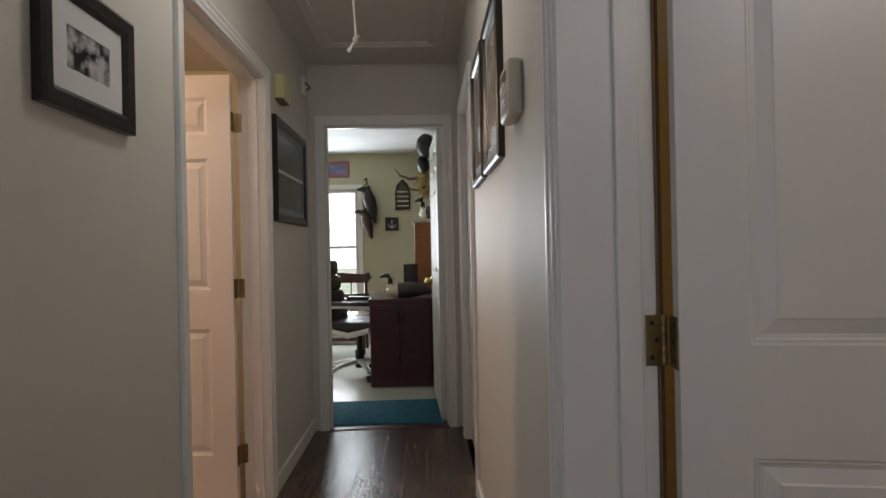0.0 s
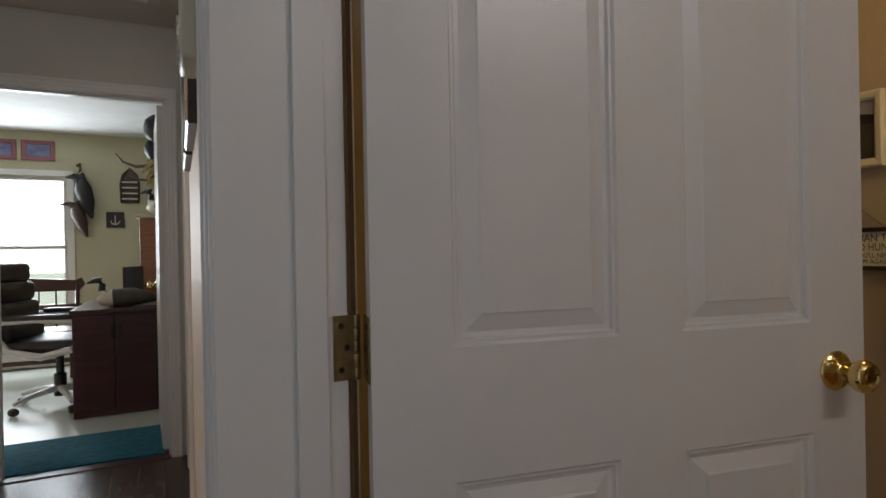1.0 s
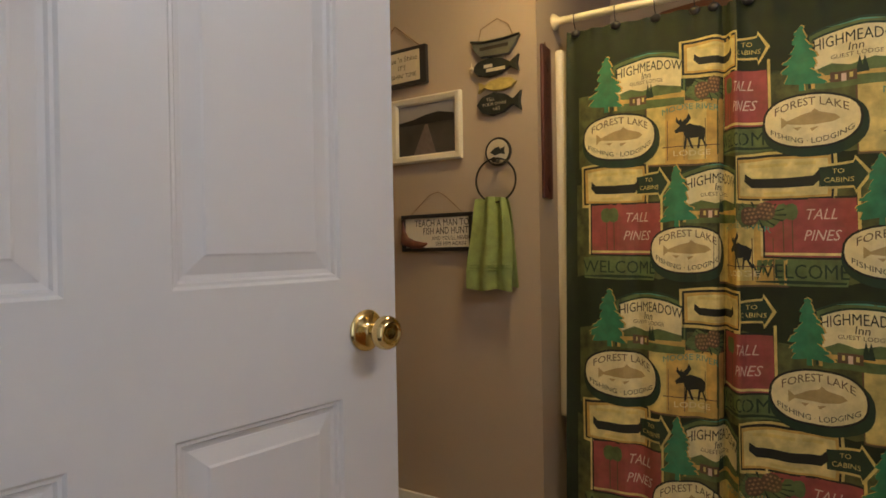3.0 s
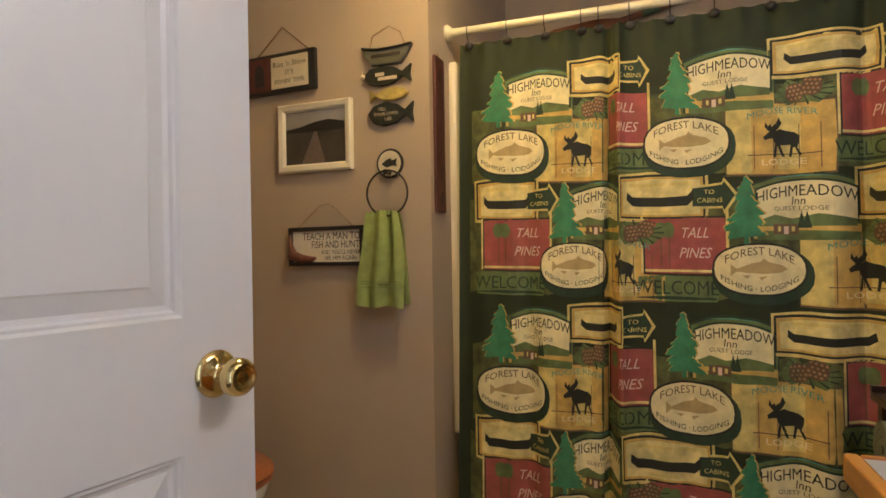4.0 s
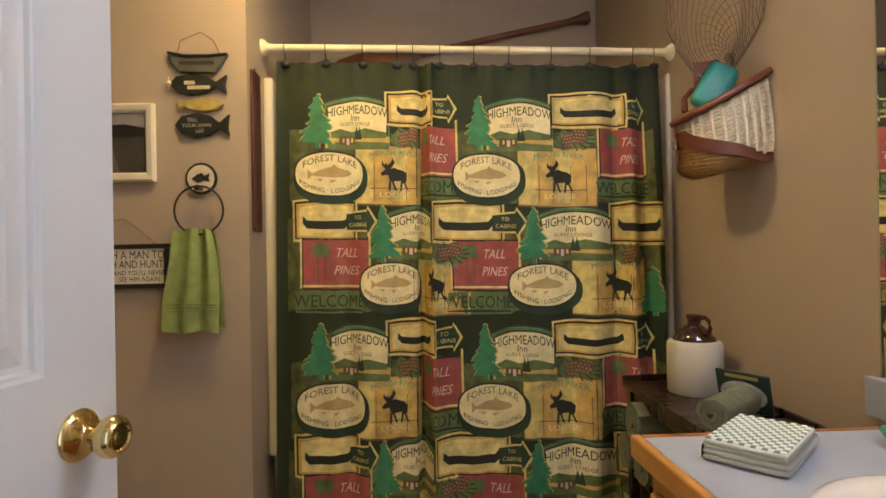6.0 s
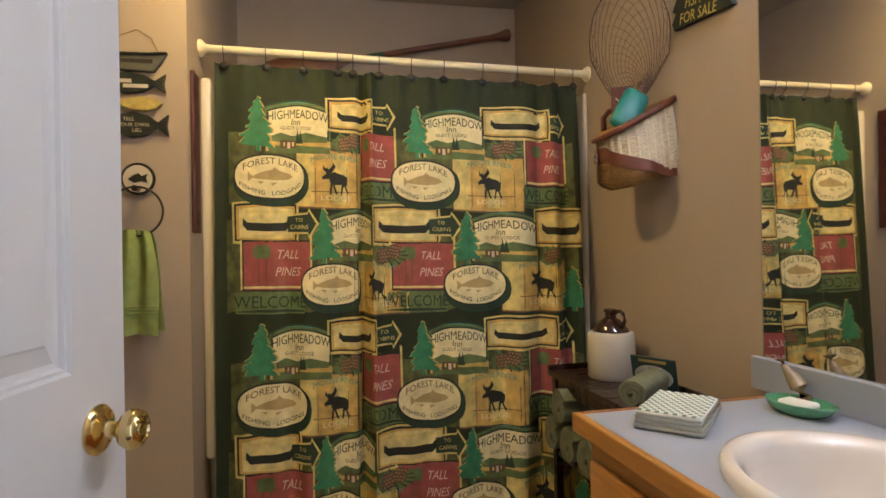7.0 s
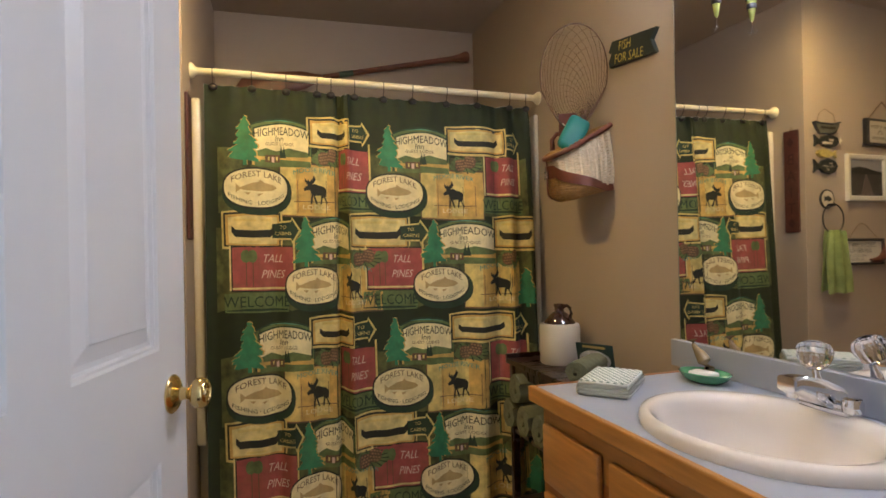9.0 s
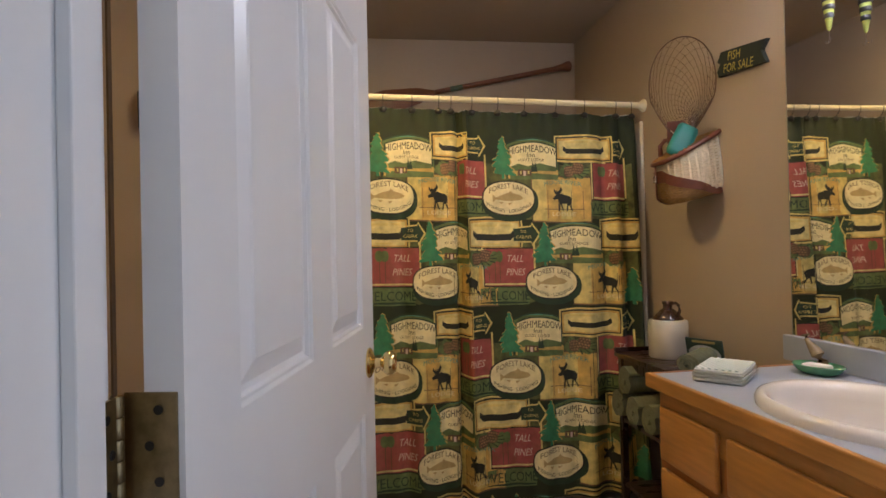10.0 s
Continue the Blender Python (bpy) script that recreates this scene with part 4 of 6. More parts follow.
def lure(x, z, n, label):
    """A hanging fishing plug with dark bars and a treble hook."""
    l = thing("fishing_lure", VM @ pose(x, -1.473, z), label, "fishing lure")
    part("body", lathe([(0.0, 0.0), (0.005, 0.006), (0.012, 0.05), (0.017, 0.10), (0.017, 0.15), (0.012, 0.185), (0.0, 0.195)], 16, pose(0, 0, 0.02), cap=False), mat("chartreuse_lure", (0.55, 0.62, 0.16), 0.25, vary=0.2), l, smooth=60)
    for k in range(n):
        zz = 0.045 + k * 0.024
        r = 0.0065 + 0.0115 * min(zz / 0.11, 1)
        part("bar", lathe([(r + 0.0012, zz + 0.012), (r + 0.0022, zz + 0.018), (r + 0.0012, zz + 0.026)], 14, pose(0, 0, 0)), M_BLACKW, l)
    part("hook", tube([(0, 0, 0.02), (0, 0, 0.0), (0.004, 0, -0.012), (0.011, 0, -0.010), (0.012, 0, -0.002)], 0.0009, 6), M_CHROME, l)
    part("hook", tube([(0, 0, 0.0), (-0.004, 0.004, -0.012), (-0.010, 0.006, -0.010), (-0.011, 0.006, -0.002)], 0.0009, 6), M_CHROME, l)
    part("line", tube([(0, 0, 0.21), (0, 0, ZC - z)], 0.0007, 5), M_DARKM, l)


lure(0.962, 1.770, 6, "chartreuse and black fishing lure hanging by the mirror")

# ---------------- on the counter ----------------
M_NAP = mat("napkin_white", (0.78, 0.80, 0.74), 0.8, vary=0.05)
M_NAPD = mat("napkin_sage", (0.16, 0.24, 0.19), 0.8, vary=0.2)
pack = thing("napkin_pack", VM @ pose(1.03, -1.168, CZ, 0, 0, 42), "clear-wrapped pack of sage and white checked napkins", "napkins")
for i in range(4):
    part("napkin_fold", boxes((-0.062, 0.062, -0.092, 0.092, 0.004 + i * 0.0085, 0.0118 + i * 0.0085), bev=0.003), M_NAP, pack, smooth=50)
bm, bm2 = bmesh.new(), bmesh.new()
for i in range(14):
    for j in range(16):
        x, y = -0.060 + 0.120 * (i + 0.5) / 14, -0.090 + 0.180 * (j + 0.5) / 16
        if (i + j) % 2:
            box(bm, x - 0.0043, x + 0.0043, y - 0.0056, y + 0.0056, 0.0378, 0.0396, bev=0.0006, seg=1)
        else:
            box(bm2, x - 0.0043, x + 0.0043, y - 0.0056, y + 0.0056, 0.0374, 0.0384)
tagged(part("raised_check", bm, M_NAP, pack), kind="stuff")
tagged(part("dark_check", bm2, M_NAPD, pack), kind="stuff")
wrap = part("wrapper", boxes((-0.068, 0.068, -0.098, 0.098, 0.001, 0.030), bev=0.009), glass("clear_wrap", (0.96, 0.98, 0.97), 0.08), pack, "clear plastic wrapper", smooth=50)

dish = thing("soap_dish", VM @ pose(1.005, -1.448, CZ, 0, 0, 10), "green glazed soap dish with a fish-shaped rest", "soap dish")
M_GLAZE = mat("green_glaze", (0.10, 0.30, 0.16), 0.18, vary=0.35, scale=18, coat=0.4)
bm = lathe([(0.0, 0.003), (0.040, 0.0), (0.058, 0.012), (0.068, 0.027), (0.064, 0.029), (0.052, 0.017), (0.036, 0.010), (0.0, 0.009)], 30, Matrix.Diagonal((1.12, 0.78, 1, 1)), cap=False)
part("bowl", bm, M_GLAZE, dish, smooth=60)
M_FISH = mat("glazed_fish", (0.30, 0.22, 0.12), 0.25, vary=0.4, scale=40)
part("fish_rest", tube([(0.006, -0.034, 0.014), (0.012, -0.032, 0.030), (0.022, -0.030, 0.050), (0.036, -0.030, 0.068), (0.050, -0.030, 0.082), (0.058, -0.030, 0.094), (0.062, -0.030, 0.106)], [0.010, 0.017, 0.0185, 0.015, 0.009, 0.006, 0.015], 12), M_FISH, dish, "brown glazed fish-shaped rest", smooth=60)
soap = tagged(part("soap_bar", boxes((-0.035, 0.035, -0.022, 0.022, 0.0, 0.016), bev=0.007), mat("white_soap", (0.8, 0.78, 0.74), 0.4), smooth=60), "white bar of soap in a green dish", "soap")
soap.matrix_world = VM @ pose(1.0, -1.440, CZ + 0.0155, 0, 0, 14)

# ---------------- dark stand beside the vanity ----------------
M_STAND = mat("espresso_wood", (0.030, 0.013, 0.010), 0.28, vary=0.3, scale=6, grain=0.15, stretch=(5, 1, 1))
stand = thing("side_table", VM @ pose(1.56, -1.395, 0), "dark espresso side table with a raised rim", "side table")
part("top", boxes((-0.34, 0.36, -0.13, 0.135, 0.705, 0.725), bev=0.003), M_STAND, stand)
for r in ((-0.34, 0.36, -0.13, -0.118, 0.7255, 0.743), (-0.34, -0.328, -0.117, 0.135, 0.7255, 0.743), (0.348, 0.36, -0.117, 0.135, 0.7255, 0.743)):
    part("rim", boxes(r, bev=0.002), M_STAND, stand)
for x in (-0.31, 0.33):
    for y in (-0.105, 0.11):
        part("leg", boxes((x - 0.014, x + 0.014, y - 0.014, y + 0.014, 0, 0.7045), bev=0.002), M_STAND, stand)
part("shelf", boxes((-0.29, 0.31, -0.12, 0.12, 0.425, 0.443), bev=0.002), M_STAND, stand)
part("shelf", boxes((-0.29, 0.31, -0.12, 0.12, 0.145, 0.163), bev=0.002), M_STAND, stand)
part("apron", boxes((-0.29, 0.31, 0.100, 0.116, 0.660, 0.7045), bev=0.002), M_STAND, stand)

M_TOWEL = mat("sage_terry", (0.17, 0.18, 0.11), 0.95, vary=0.25, scale=40, grain=1.0, grain_scale=420)
M_LIME = mat("lime_terry", (0.27, 0.33, 0.10), 0.95, vary=0.2, scale=30, grain=1.0, grain_scale=420)


def towel_roll(m, r, length, label, group=""):
    """A towel rolled into a spiral of real thickness."""
    bm = bmesh.new()
    th, turns, n = r * 0.30, 2.6, 84
    outer, inner = [], []
    for i in range(n + 1):
        a = turns * 2 * math.pi * i / n
        rad = r * (0.24 + 0.76 * i / n)
        wob = 1 + 0.05 * math.sin(3 * a) + 0.03 * math.sin(7 * a + 1)
        for lst, rr in ((outer, rad * wob), (inner, max(0.002, rad * wob - th * 0.86))):
            lst.append([bm.verts.new((rr * math.cos(a), y, rr * math.sin(a))) for y in (-length / 2, -length / 6, length / 6, length / 2)])
    for i in range(n):
        for lst in (outer, inner):
            for j in range(3):
                bm.faces.new((lst[i][j], lst[i + 1][j], lst[i + 1][j + 1], lst[i][j + 1]))
        for j in (0, 3):
            bm.faces.new((outer[i][j], outer[i + 1][j], inner[i + 1][j], inner[i][j]))
    for i in (0, n):
        for j in range(3):
            bm.faces.new((outer[i][j], outer[i][j + 1], inner[i][j + 1], inner[i][j]))
    ob = part("rolled_towel", bm, M_TOWEL, smooth=60)
    ob.matrix_world = m
    return tagged(ob, label, "towel", group)


towel_roll(VM @ pose(1.435, -1.345, 0.725 + 0.044, 0, 0, 38), 0.042, 0.20, "small sage towel rolled up on the side table")
for x, z in ((1.86, 0.443 + 0.064), (1.73, 0.443 + 0.064), (1.795, 0.443 + 0.176), (1.60, 0.443 + 0.064)):
    towel_roll(VM @ pose(x, -1.368, z, 0, 40 * x, 0), 0.064, 0.25, "sage terry towel rolled up on a dark shelf", "rolled towels on the shelf")

jug = thing("stoneware_jug", VM @ pose(1.745, -1.420, 0.725), "cream stoneware jug with a brown glazed neck", "jug")
M_CREAMC = mat("cream_stoneware", (0.66, 0.60, 0.48), 0.3, vary=0.06, scale=10, coat=0.3)
M_BROWNC = mat("brown_glaze", (0.035, 0.013, 0.008), 0.12, vary=0.2, coat=0.5)
part("body", lathe([(0.0, 0), (0.074, 0), (0.079, 0.006), (0.079, 0.145), (0.075, 0.155), (0.066, 0.158), (0.0, 0.158)], 36, cap=False), M_CREAMC, jug, smooth=40)
part("neck", lathe([(0.062, 0.157), (0.060, 0.165), (0.032, 0.196), (0.019, 0.204), (0.019, 0.220), (0.023, 0.226), (0.022, 0.234), (0.014, 0.234), (0.013, 0.205)], 32), M_BROWNC, jug, "brown glazed neck", smooth=50)
part("handle", tube([(-0.018, -0.006, 0.222), (-0.038, -0.012, 0.230), (-0.052, -0.018, 0.220), (-0.056, -0.020, 0.200), (-0.050, -0.017, 0.178)], 0.0065, 8), M_BROWNC, jug, smooth=60)

card = thing("picture_card", VM @ pose(1.535, -1.452, 0.726, -12, 0, 28), "small dark green card with a pale oval scene", "card")
part("board", boxes((-0.073, 0.073, -0.004, 0.004, 0, 0.108), bev=0.003), mat("card_green", (0.02, 0.05, 0.05), 0.4), card)
bm = bmesh.new()
bm.faces.new([bm.verts.new((0.063 * math.cos(a), 0.0045, 0.048 + 0.036 * math.sin(a))) for a in (2 * math.pi * i / 28 for i in range(28))])
part("oval_scene", bm, mat("card_scene", (0.58, 0.60, 0.64), 0.4, vary=0.5, scale=30), card)
part("caption_bar", boxes((-0.045, 0.045, 0.004, 0.0048, 0.092, 0.101)), mat("card_gold", (0.45, 0.36, 0.14), 0.4), card)

# ---------------- wall-hung things ----------------


def wall_pose(x, y, z, n, spin=0):
    """Axes on a wall that faces n: x to the viewer's right, y up, z out of the wall."""
    ez = Vector(n)
    ey = Vector((0, 0, 1))
    ex = ey.cross(ez)
    m = Matrix((ex, ey, ez)).transposed().to_4x4()
    return Matrix.Translation((x, y, z)) @ m @ pose(0, 0, 0, 0, 0, spin)


def words(parent, text, size, x, y, z, material, spin=0, stretch=1.0):
    gv, gf = letters(text, size)
    bm = bmesh.new()
    vs = [bm.verts.new((p[0] * stretch, p[1], 0)) for p in gv]
    for f in gf:
        bm.faces.new([vs[i] for i in f])
    return part("lettering", bm, material, parent, m=pose(x, y, z, 0, 0, spin))


def plate(pts, t, bev=0.0):
    """A board cut to an outline in x, y, of thickness t along z."""
    bm = bmesh.new()
    f = bm.faces.new([bm.verts.new((x, y, 0)) for x, y in pts])
    f.normal_update()
    r = bmesh.ops.extrude_face_region(bm, geom=[f])
    for v in r["geom"]:
        if isinstance(v, bmesh.types.BMVert):
            v.co.z += t
    if bev:
        bmesh.ops.bevel(bm, geom=[e for e in bm.edges if abs(e.verts[0].co.z - t) < 1e-6 and abs(e.verts[1].co.z - t) < 1e-6], offset=bev, segments=2, affect="EDGES")
    bmesh.ops.triangulate(bm, faces=[f for f in bm.faces if len(f.verts) > 4])
    return bm


def framed(name, m, w, h, border, depth, frame_mat, picture_mat, label, matte=0.0, matte_mat=None, category="picture"):
    """A mitred frame with its picture set back, and a mat if it has one."""
    ob = thing(name, m, label, category)
    bm = bmesh.new()
    prof = ((0, 0.0), (0, depth * 0.8), (border * 0.2, depth), (border * 0.75, depth * 0.85), (border, depth * 0.5), (border, 0.0))
    rings = []
    for o, d in prof:
        rings.append([bm.verts.new(c) for c in ((-w / 2 + o, -h / 2 + o, d), (w / 2 - o, -h / 2 + o, d), (w / 2 - o, h / 2 - o, d), (-w / 2 + o, h / 2 - o, d))])
    for a, b in zip(rings, rings[1:]):
        for q in range(4):
            bm.faces.new((a[q], a[(q + 1) % 4], b[(q + 1) % 4], b[q]))
    part("frame", bm, frame_mat, ob)
    b = border - 0.002
    part("picture", boxes((-w / 2 + b, w / 2 - b, -h / 2 + b, h / 2 - b, 0.002, depth * 0.35)), picture_mat, ob)
    if matte:
        k = border + matte
        z0, z1 = depth * 0.35 + 0.0003, depth * 0.35 + 0.0018
        part("mat_board", boxes((-w / 2 + b, w / 2 - b, h / 2 - k, h / 2 - b, z0, z1), (-w / 2 + b, w / 2 - b, -h / 2 + b, -h / 2 + k, z0, z1),
                                (-w / 2 + b, -w / 2 + k, -h / 2 + k, h / 2 - k, z0, z1), (w / 2 - k, w / 2 - b, -h / 2 + k, h / 2 - k, z0, z1)), matte_mat, ob, "white mat board")
    return ob


def cord(parent, pts, r=0.0014, material=None):
    part("cord", tube(pts, r, 6), material or M_TWINE, parent, smooth=60)


M_TWINE = mat("jute_twine", (0.20, 0.12, 0.06), 0.9, vary=0.3, scale=80)
M_PAPER = mat("aged_cream_paper", (0.62, 0.54, 0.38), 0.7, vary=0.1, scale=14)
M_INK = mat("dark_ink", (0.03, 0.022, 0.015), 0.7)
M_WFRAME = mat("cream_wood_frame", (0.72, 0.66, 0.52), 0.4, vary=0.05, scale=20)
SIGN_N = (-1, 0, 0)

# fishing-time sign
ride = thing("fishing_time_sign", wall_pose(XS, 0.572, 1.792, SIGN_N, 0.8), "dark framed wooden sign about fishing time on twine", "sign")
part("board", boxes((-0.157, 0.157, -0.076, 0.076, 0.0, 0.020), bev=0.003), M_BLACKW, ride)
part("panel", boxes((-0.040, 0.128, -0.060, 0.060, 0.020, 0.0222)), M_PAPER, ride, "cream lettered panel")
part("dark_panel", boxes((-0.145, -0.044, -0.064, 0.064, 0.020, 0.0216)), mat("maroon_panel", (0.10, 0.028, 0.022), 0.6, vary=0.3, scale=30), ride, "maroon painted panel")
part("silhouette", plate([(-0.115, -0.045), (-0.075, -0.045), (-0.072, 0.0), (-0.078, 0.03), (-0.095, 0.045), (-0.112, 0.03), (-0.118, 0.0)], 0.001), M_BLACKW, ride, m=pose(0, 0, 0.0218))
words(ride, "Rise 'n Shine", 0.030, 0.044, 0.030, 0.0228, M_INK)
words(ride, "IT'S", 0.026, 0.044, -0.004, 0.0228, M_INK)
words(ride, "FISHIN' TIME", 0.025, 0.044, -0.036, 0.0228, M_INK)
cord(ride, [(-0.110, 0.076, 0.012), (0.005, 0.178, 0.006), (0.125, 0.076, 0.012)], 0.0024)

# teach a man to fish
teach = thing("fish_and_hunt_sign", wall_pose(XS, 0.384, 1.128, SIGN_N, 0.4), "black framed cream sign about fishing and hunting", "sign")
part("frame", boxes((-0.163, 0.163, 0.058, 0.073, 0, 0.020), (-0.163, 0.163, -0.073, -0.058, 0, 0.020), (-0.163, -0.146, -0.058, 0.058, 0, 0.020), (0.146, 0.163, -0.058, 0.058, 0, 0.020), bev=0.002), M_BLACKW, teach)
part("panel", boxes((-0.147, 0.147, -0.059, 0.059, 0.001, 0.012)), mat("cream_sign_paint", (0.74, 0.68, 0.54), 0.6, vary=0.08, scale=18), teach, "cream lettered panel")
words(teach, "TEACH A MAN TO", 0.038, 0.022, 0.036, 0.0128, M_INK, 0.0, 0.78)
words(teach, "FISH AND HUNT...", 0.038, 0.048, 0.005, 0.0128, M_INK, 0.0, 0.72)
words(teach, "AND YOU'LL NEVER", 0.022, 0.062, -0.023, 0.0128, M_INK, 0.0, 0.85)
words(teach, "SEE HIM AGAIN", 0.022, 0.062, -0.044, 0.0128, M_INK, 0.0, 0.9)
M_RUST = mat("rust_ornament", (0.11, 0.035, 0.022), 0.5, vary=0.5, scale=50)
part("ornament", tube([(-0.155, 0.045, 0.020), (-0.150, 0.010, 0.024), (-0.140, -0.030, 0.028), (-0.100, -0.045, 0.028), (-0.060, -0.048, 0.024), (-0.040, -0.042, 0.020)], [0.005, 0.008, 0.022, 0.018, 0.012, 0.004], 10), M_RUST, teach, "rust brown carved ornament", smooth=60)
cord(teach, [(-0.120, 0.073, 0.010), (-0.030, 0.150, 0.006), (0.010, 0.158, 0.006), (0.040, 0.140, 0.006), (0.115, 0.073, 0.010)])

# road photograph
M_PHOTO = mat("dusk_landscape_print", (0.055, 0.048, 0.040), 0.35, vary=0.5, scale=9)
road = framed("road_photograph", wall_pose(XS, 0.427, 1.537, SIGN_N), 0.322, 0.258, 0.030, 0.022, M_WFRAME, M_PHOTO, "cream framed photograph of a boardwalk under dark hills")
part("sky_print", boxes((-0.130, 0.130, 0.028, 0.098, 0.0078, 0.0086)), mat("pale_dusk_sky", (0.30, 0.28, 0.27), 0.35, vary=0.15, scale=6), road)
part("hill_print", plate([(-0.130, 0.020), (-0.130, 0.034), (-0.06, 0.042), (0.0, 0.056), (0.06, 0.062), (0.130, 0.048), (0.130, 0.020)], 0.0012), mat("dark_hill_print", (0.018, 0.016, 0.014), 0.4), road, m=pose(0, 0, 0.0079))
part("path_print", plate([(-0.060, -0.098), (0.045, -0.098), (0.006, 0.022), (-0.002, 0.022)], 0.0008), mat("path_print_grey", (0.16, 0.12, 0.10), 0.4, vary=0.2, scale=60), road, m=pose(0, 0, 0.0079))

# hanging boat and fish sign
boat = thing("boat_and_fish_sign", wall_pose(XS, 0.120, 1.79, SIGN_N), "carved boat sign with three painted fish hung below", "sign")
M_SLATE = mat("weathered_slate_paint", (0.10, 0.10, 0.075), 0.6, vary=0.35, scale=30)
M_PERCH = mat("yellow_fish_paint", (0.46, 0.36, 0.10), 0.5, vary=0.3, scale=40)
M_BASS = mat("black_fish_paint", (0.022, 0.024, 0.018), 0.45, vary=0.4, scale=40)
part("hull", plate([(-0.098, 0.042), (-0.04, 0.030), (0.04, 0.030), (0.098, 0.036), (0.078, 0.002), (0.055, -0.026), (-0.060, -0.022), (-0.085, 0.006)], 0.016, 0.003), M_SLATE, boat)
part("gunwale", tube([(-0.098, 0.042, 0.016), (-0.04, 0.030, 0.018), (0.04, 0.030, 0.018), (0.098, 0.036, 0.016)], 0.0045, 8), M_BASS, boat)
part("caption_bar", boxes((-0.060, 0.055, 0.001, 0.013, 0.0162, 0.0172)), M_INK, boat)


def fish_plate(cx, cy, w, h, material, label, flip=1):
    pts = [(-0.5, 0.05), (-0.38, 0.36), (-0.10, 0.50), (0.16, 0.36), (0.32, 0.12), (0.50, 0.42), (0.47, 0.0), (0.50, -0.40), (0.32, -0.12), (0.12, -0.38), (-0.15, -0.46), (-0.38, -0.30)]
    return part("fish", plate([(cx + flip * w * a, cy + h * b) for a, b in (pts if flip > 0 else reversed(pts))], 0.014, 0.003), material, boat, label)


f1 = fish_plate(-0.002, -0.064, 0.188, 0.076, M_BASS, "dark painted fish with pale lettering")
part("caption_bar", boxes((-0.045, -0.010, -0.064, -0.052, 0.0142, 0.0150), (-0.035, 0.040, -0.080, -0.068, 0.0142, 0.0150)), M_PAPER, f1)
f2 = fish_plate(0.004, -0.131, 0.152, 0.050, M_PERCH, "yellow painted fish", -1)
f3 = fish_plate(0.010, -0.200, 0.178, 0.088, M_BASS, "black painted fish with pale lettering")
words(f3, "TELL", 0.017, -0.020, -0.182, 0.0148, M_PAPER)
words(f3, "YOUR OWN", 0.017, -0.006, -0.200, 0.0148, M_PAPER)
words(f3, "LIES", 0.017, 0.004, -0.218, 0.0148, M_PAPER)
part("bobber", lathe([(0.0, -0.02), (0.002, -0.02), (0.002, -0.008), (0.007, -0.006), (0.009, 0.0), (0.007, 0.006), (0.002, 0.008), (0.002, 0.022), (0.0, 0.022)], 12, pose(-0.094, -0.060, 0.018) @ pose(0, 0, 0, -90, 0, 0), cap=False), M_PAPER, boat, "white fishing bobber", smooth=60)
cord(boat, [(-0.070, 0.035, 0.008), (-0.060, 0.085, 0.005), (0.006, 0.112, 0.004), (0.050, 0.085, 0.005), (0.072, 0.034, 0.008)])
for x0, x1, z0, z1 in ((-0.03, -0.03, -0.022, -0.045), (0.04, 0.04, -0.022, -0.05), (0.0, 0.0, -0.09, -0.12), (0.0, 0.0, -0.150, -0.165)):
    cord(boat, [(x0, z0, 0.006), (x1, z1, 0.006)], 0.001)

# towel ring and hand towel
ring = thing("towel_ring", wall_pose(XS, 0.117, 1.416, SIGN_N), "dark iron towel ring on a round fish plaque", "towel ring")
part("plaque", lathe([(0.0, 0), (0.052, 0), (0.053, 0.006), (0.049, 0.011), (0.046, 0.009), (0.0, 0.009)], 32, cap=False), [M_DARKM], ring, smooth=40)
part("plaque_face", lathe([(0.0, 0.0092), (0.0445, 0.0092), (0.0445, 0.0102), (0.0, 0.0102)], 32, cap=False), M_PAPER, ring, "cream plaque face")
part("plaque_fish", plate([(-0.030, -0.002), (-0.012, 0.012), (0.004, 0.018), (0.012, 0.008), (0.030, 0.016), (0.026, 0.002), (0.030, -0.012), (0.010, -0.008), (-0.010, -0.014)], 0.002), M_BASS, ring, m=pose(0, 0, 0.0103))
part("post", lathe([(0.009, 0), (0.008, 0.03), (0.010, 0.036)], 14, pose(0, -0.034, 0.008)), M_DARKM, ring, smooth=50)
part("hoop", tube([(0.004 - 0.0 + 0.079 * math.sin(2 * math.pi * k / 40), -0.108 + 0.079 * math.cos(2 * math.pi * k / 40), 0.040) for k in range(40)], 0.0036, 8, closed=True), M_DARKM, ring, smooth=60)

towel = thing("hand_towel", wall_pose(XS, 0.134, 1.243, SIGN_N), "lime green terry hand towel hung through an iron ring", "towel")


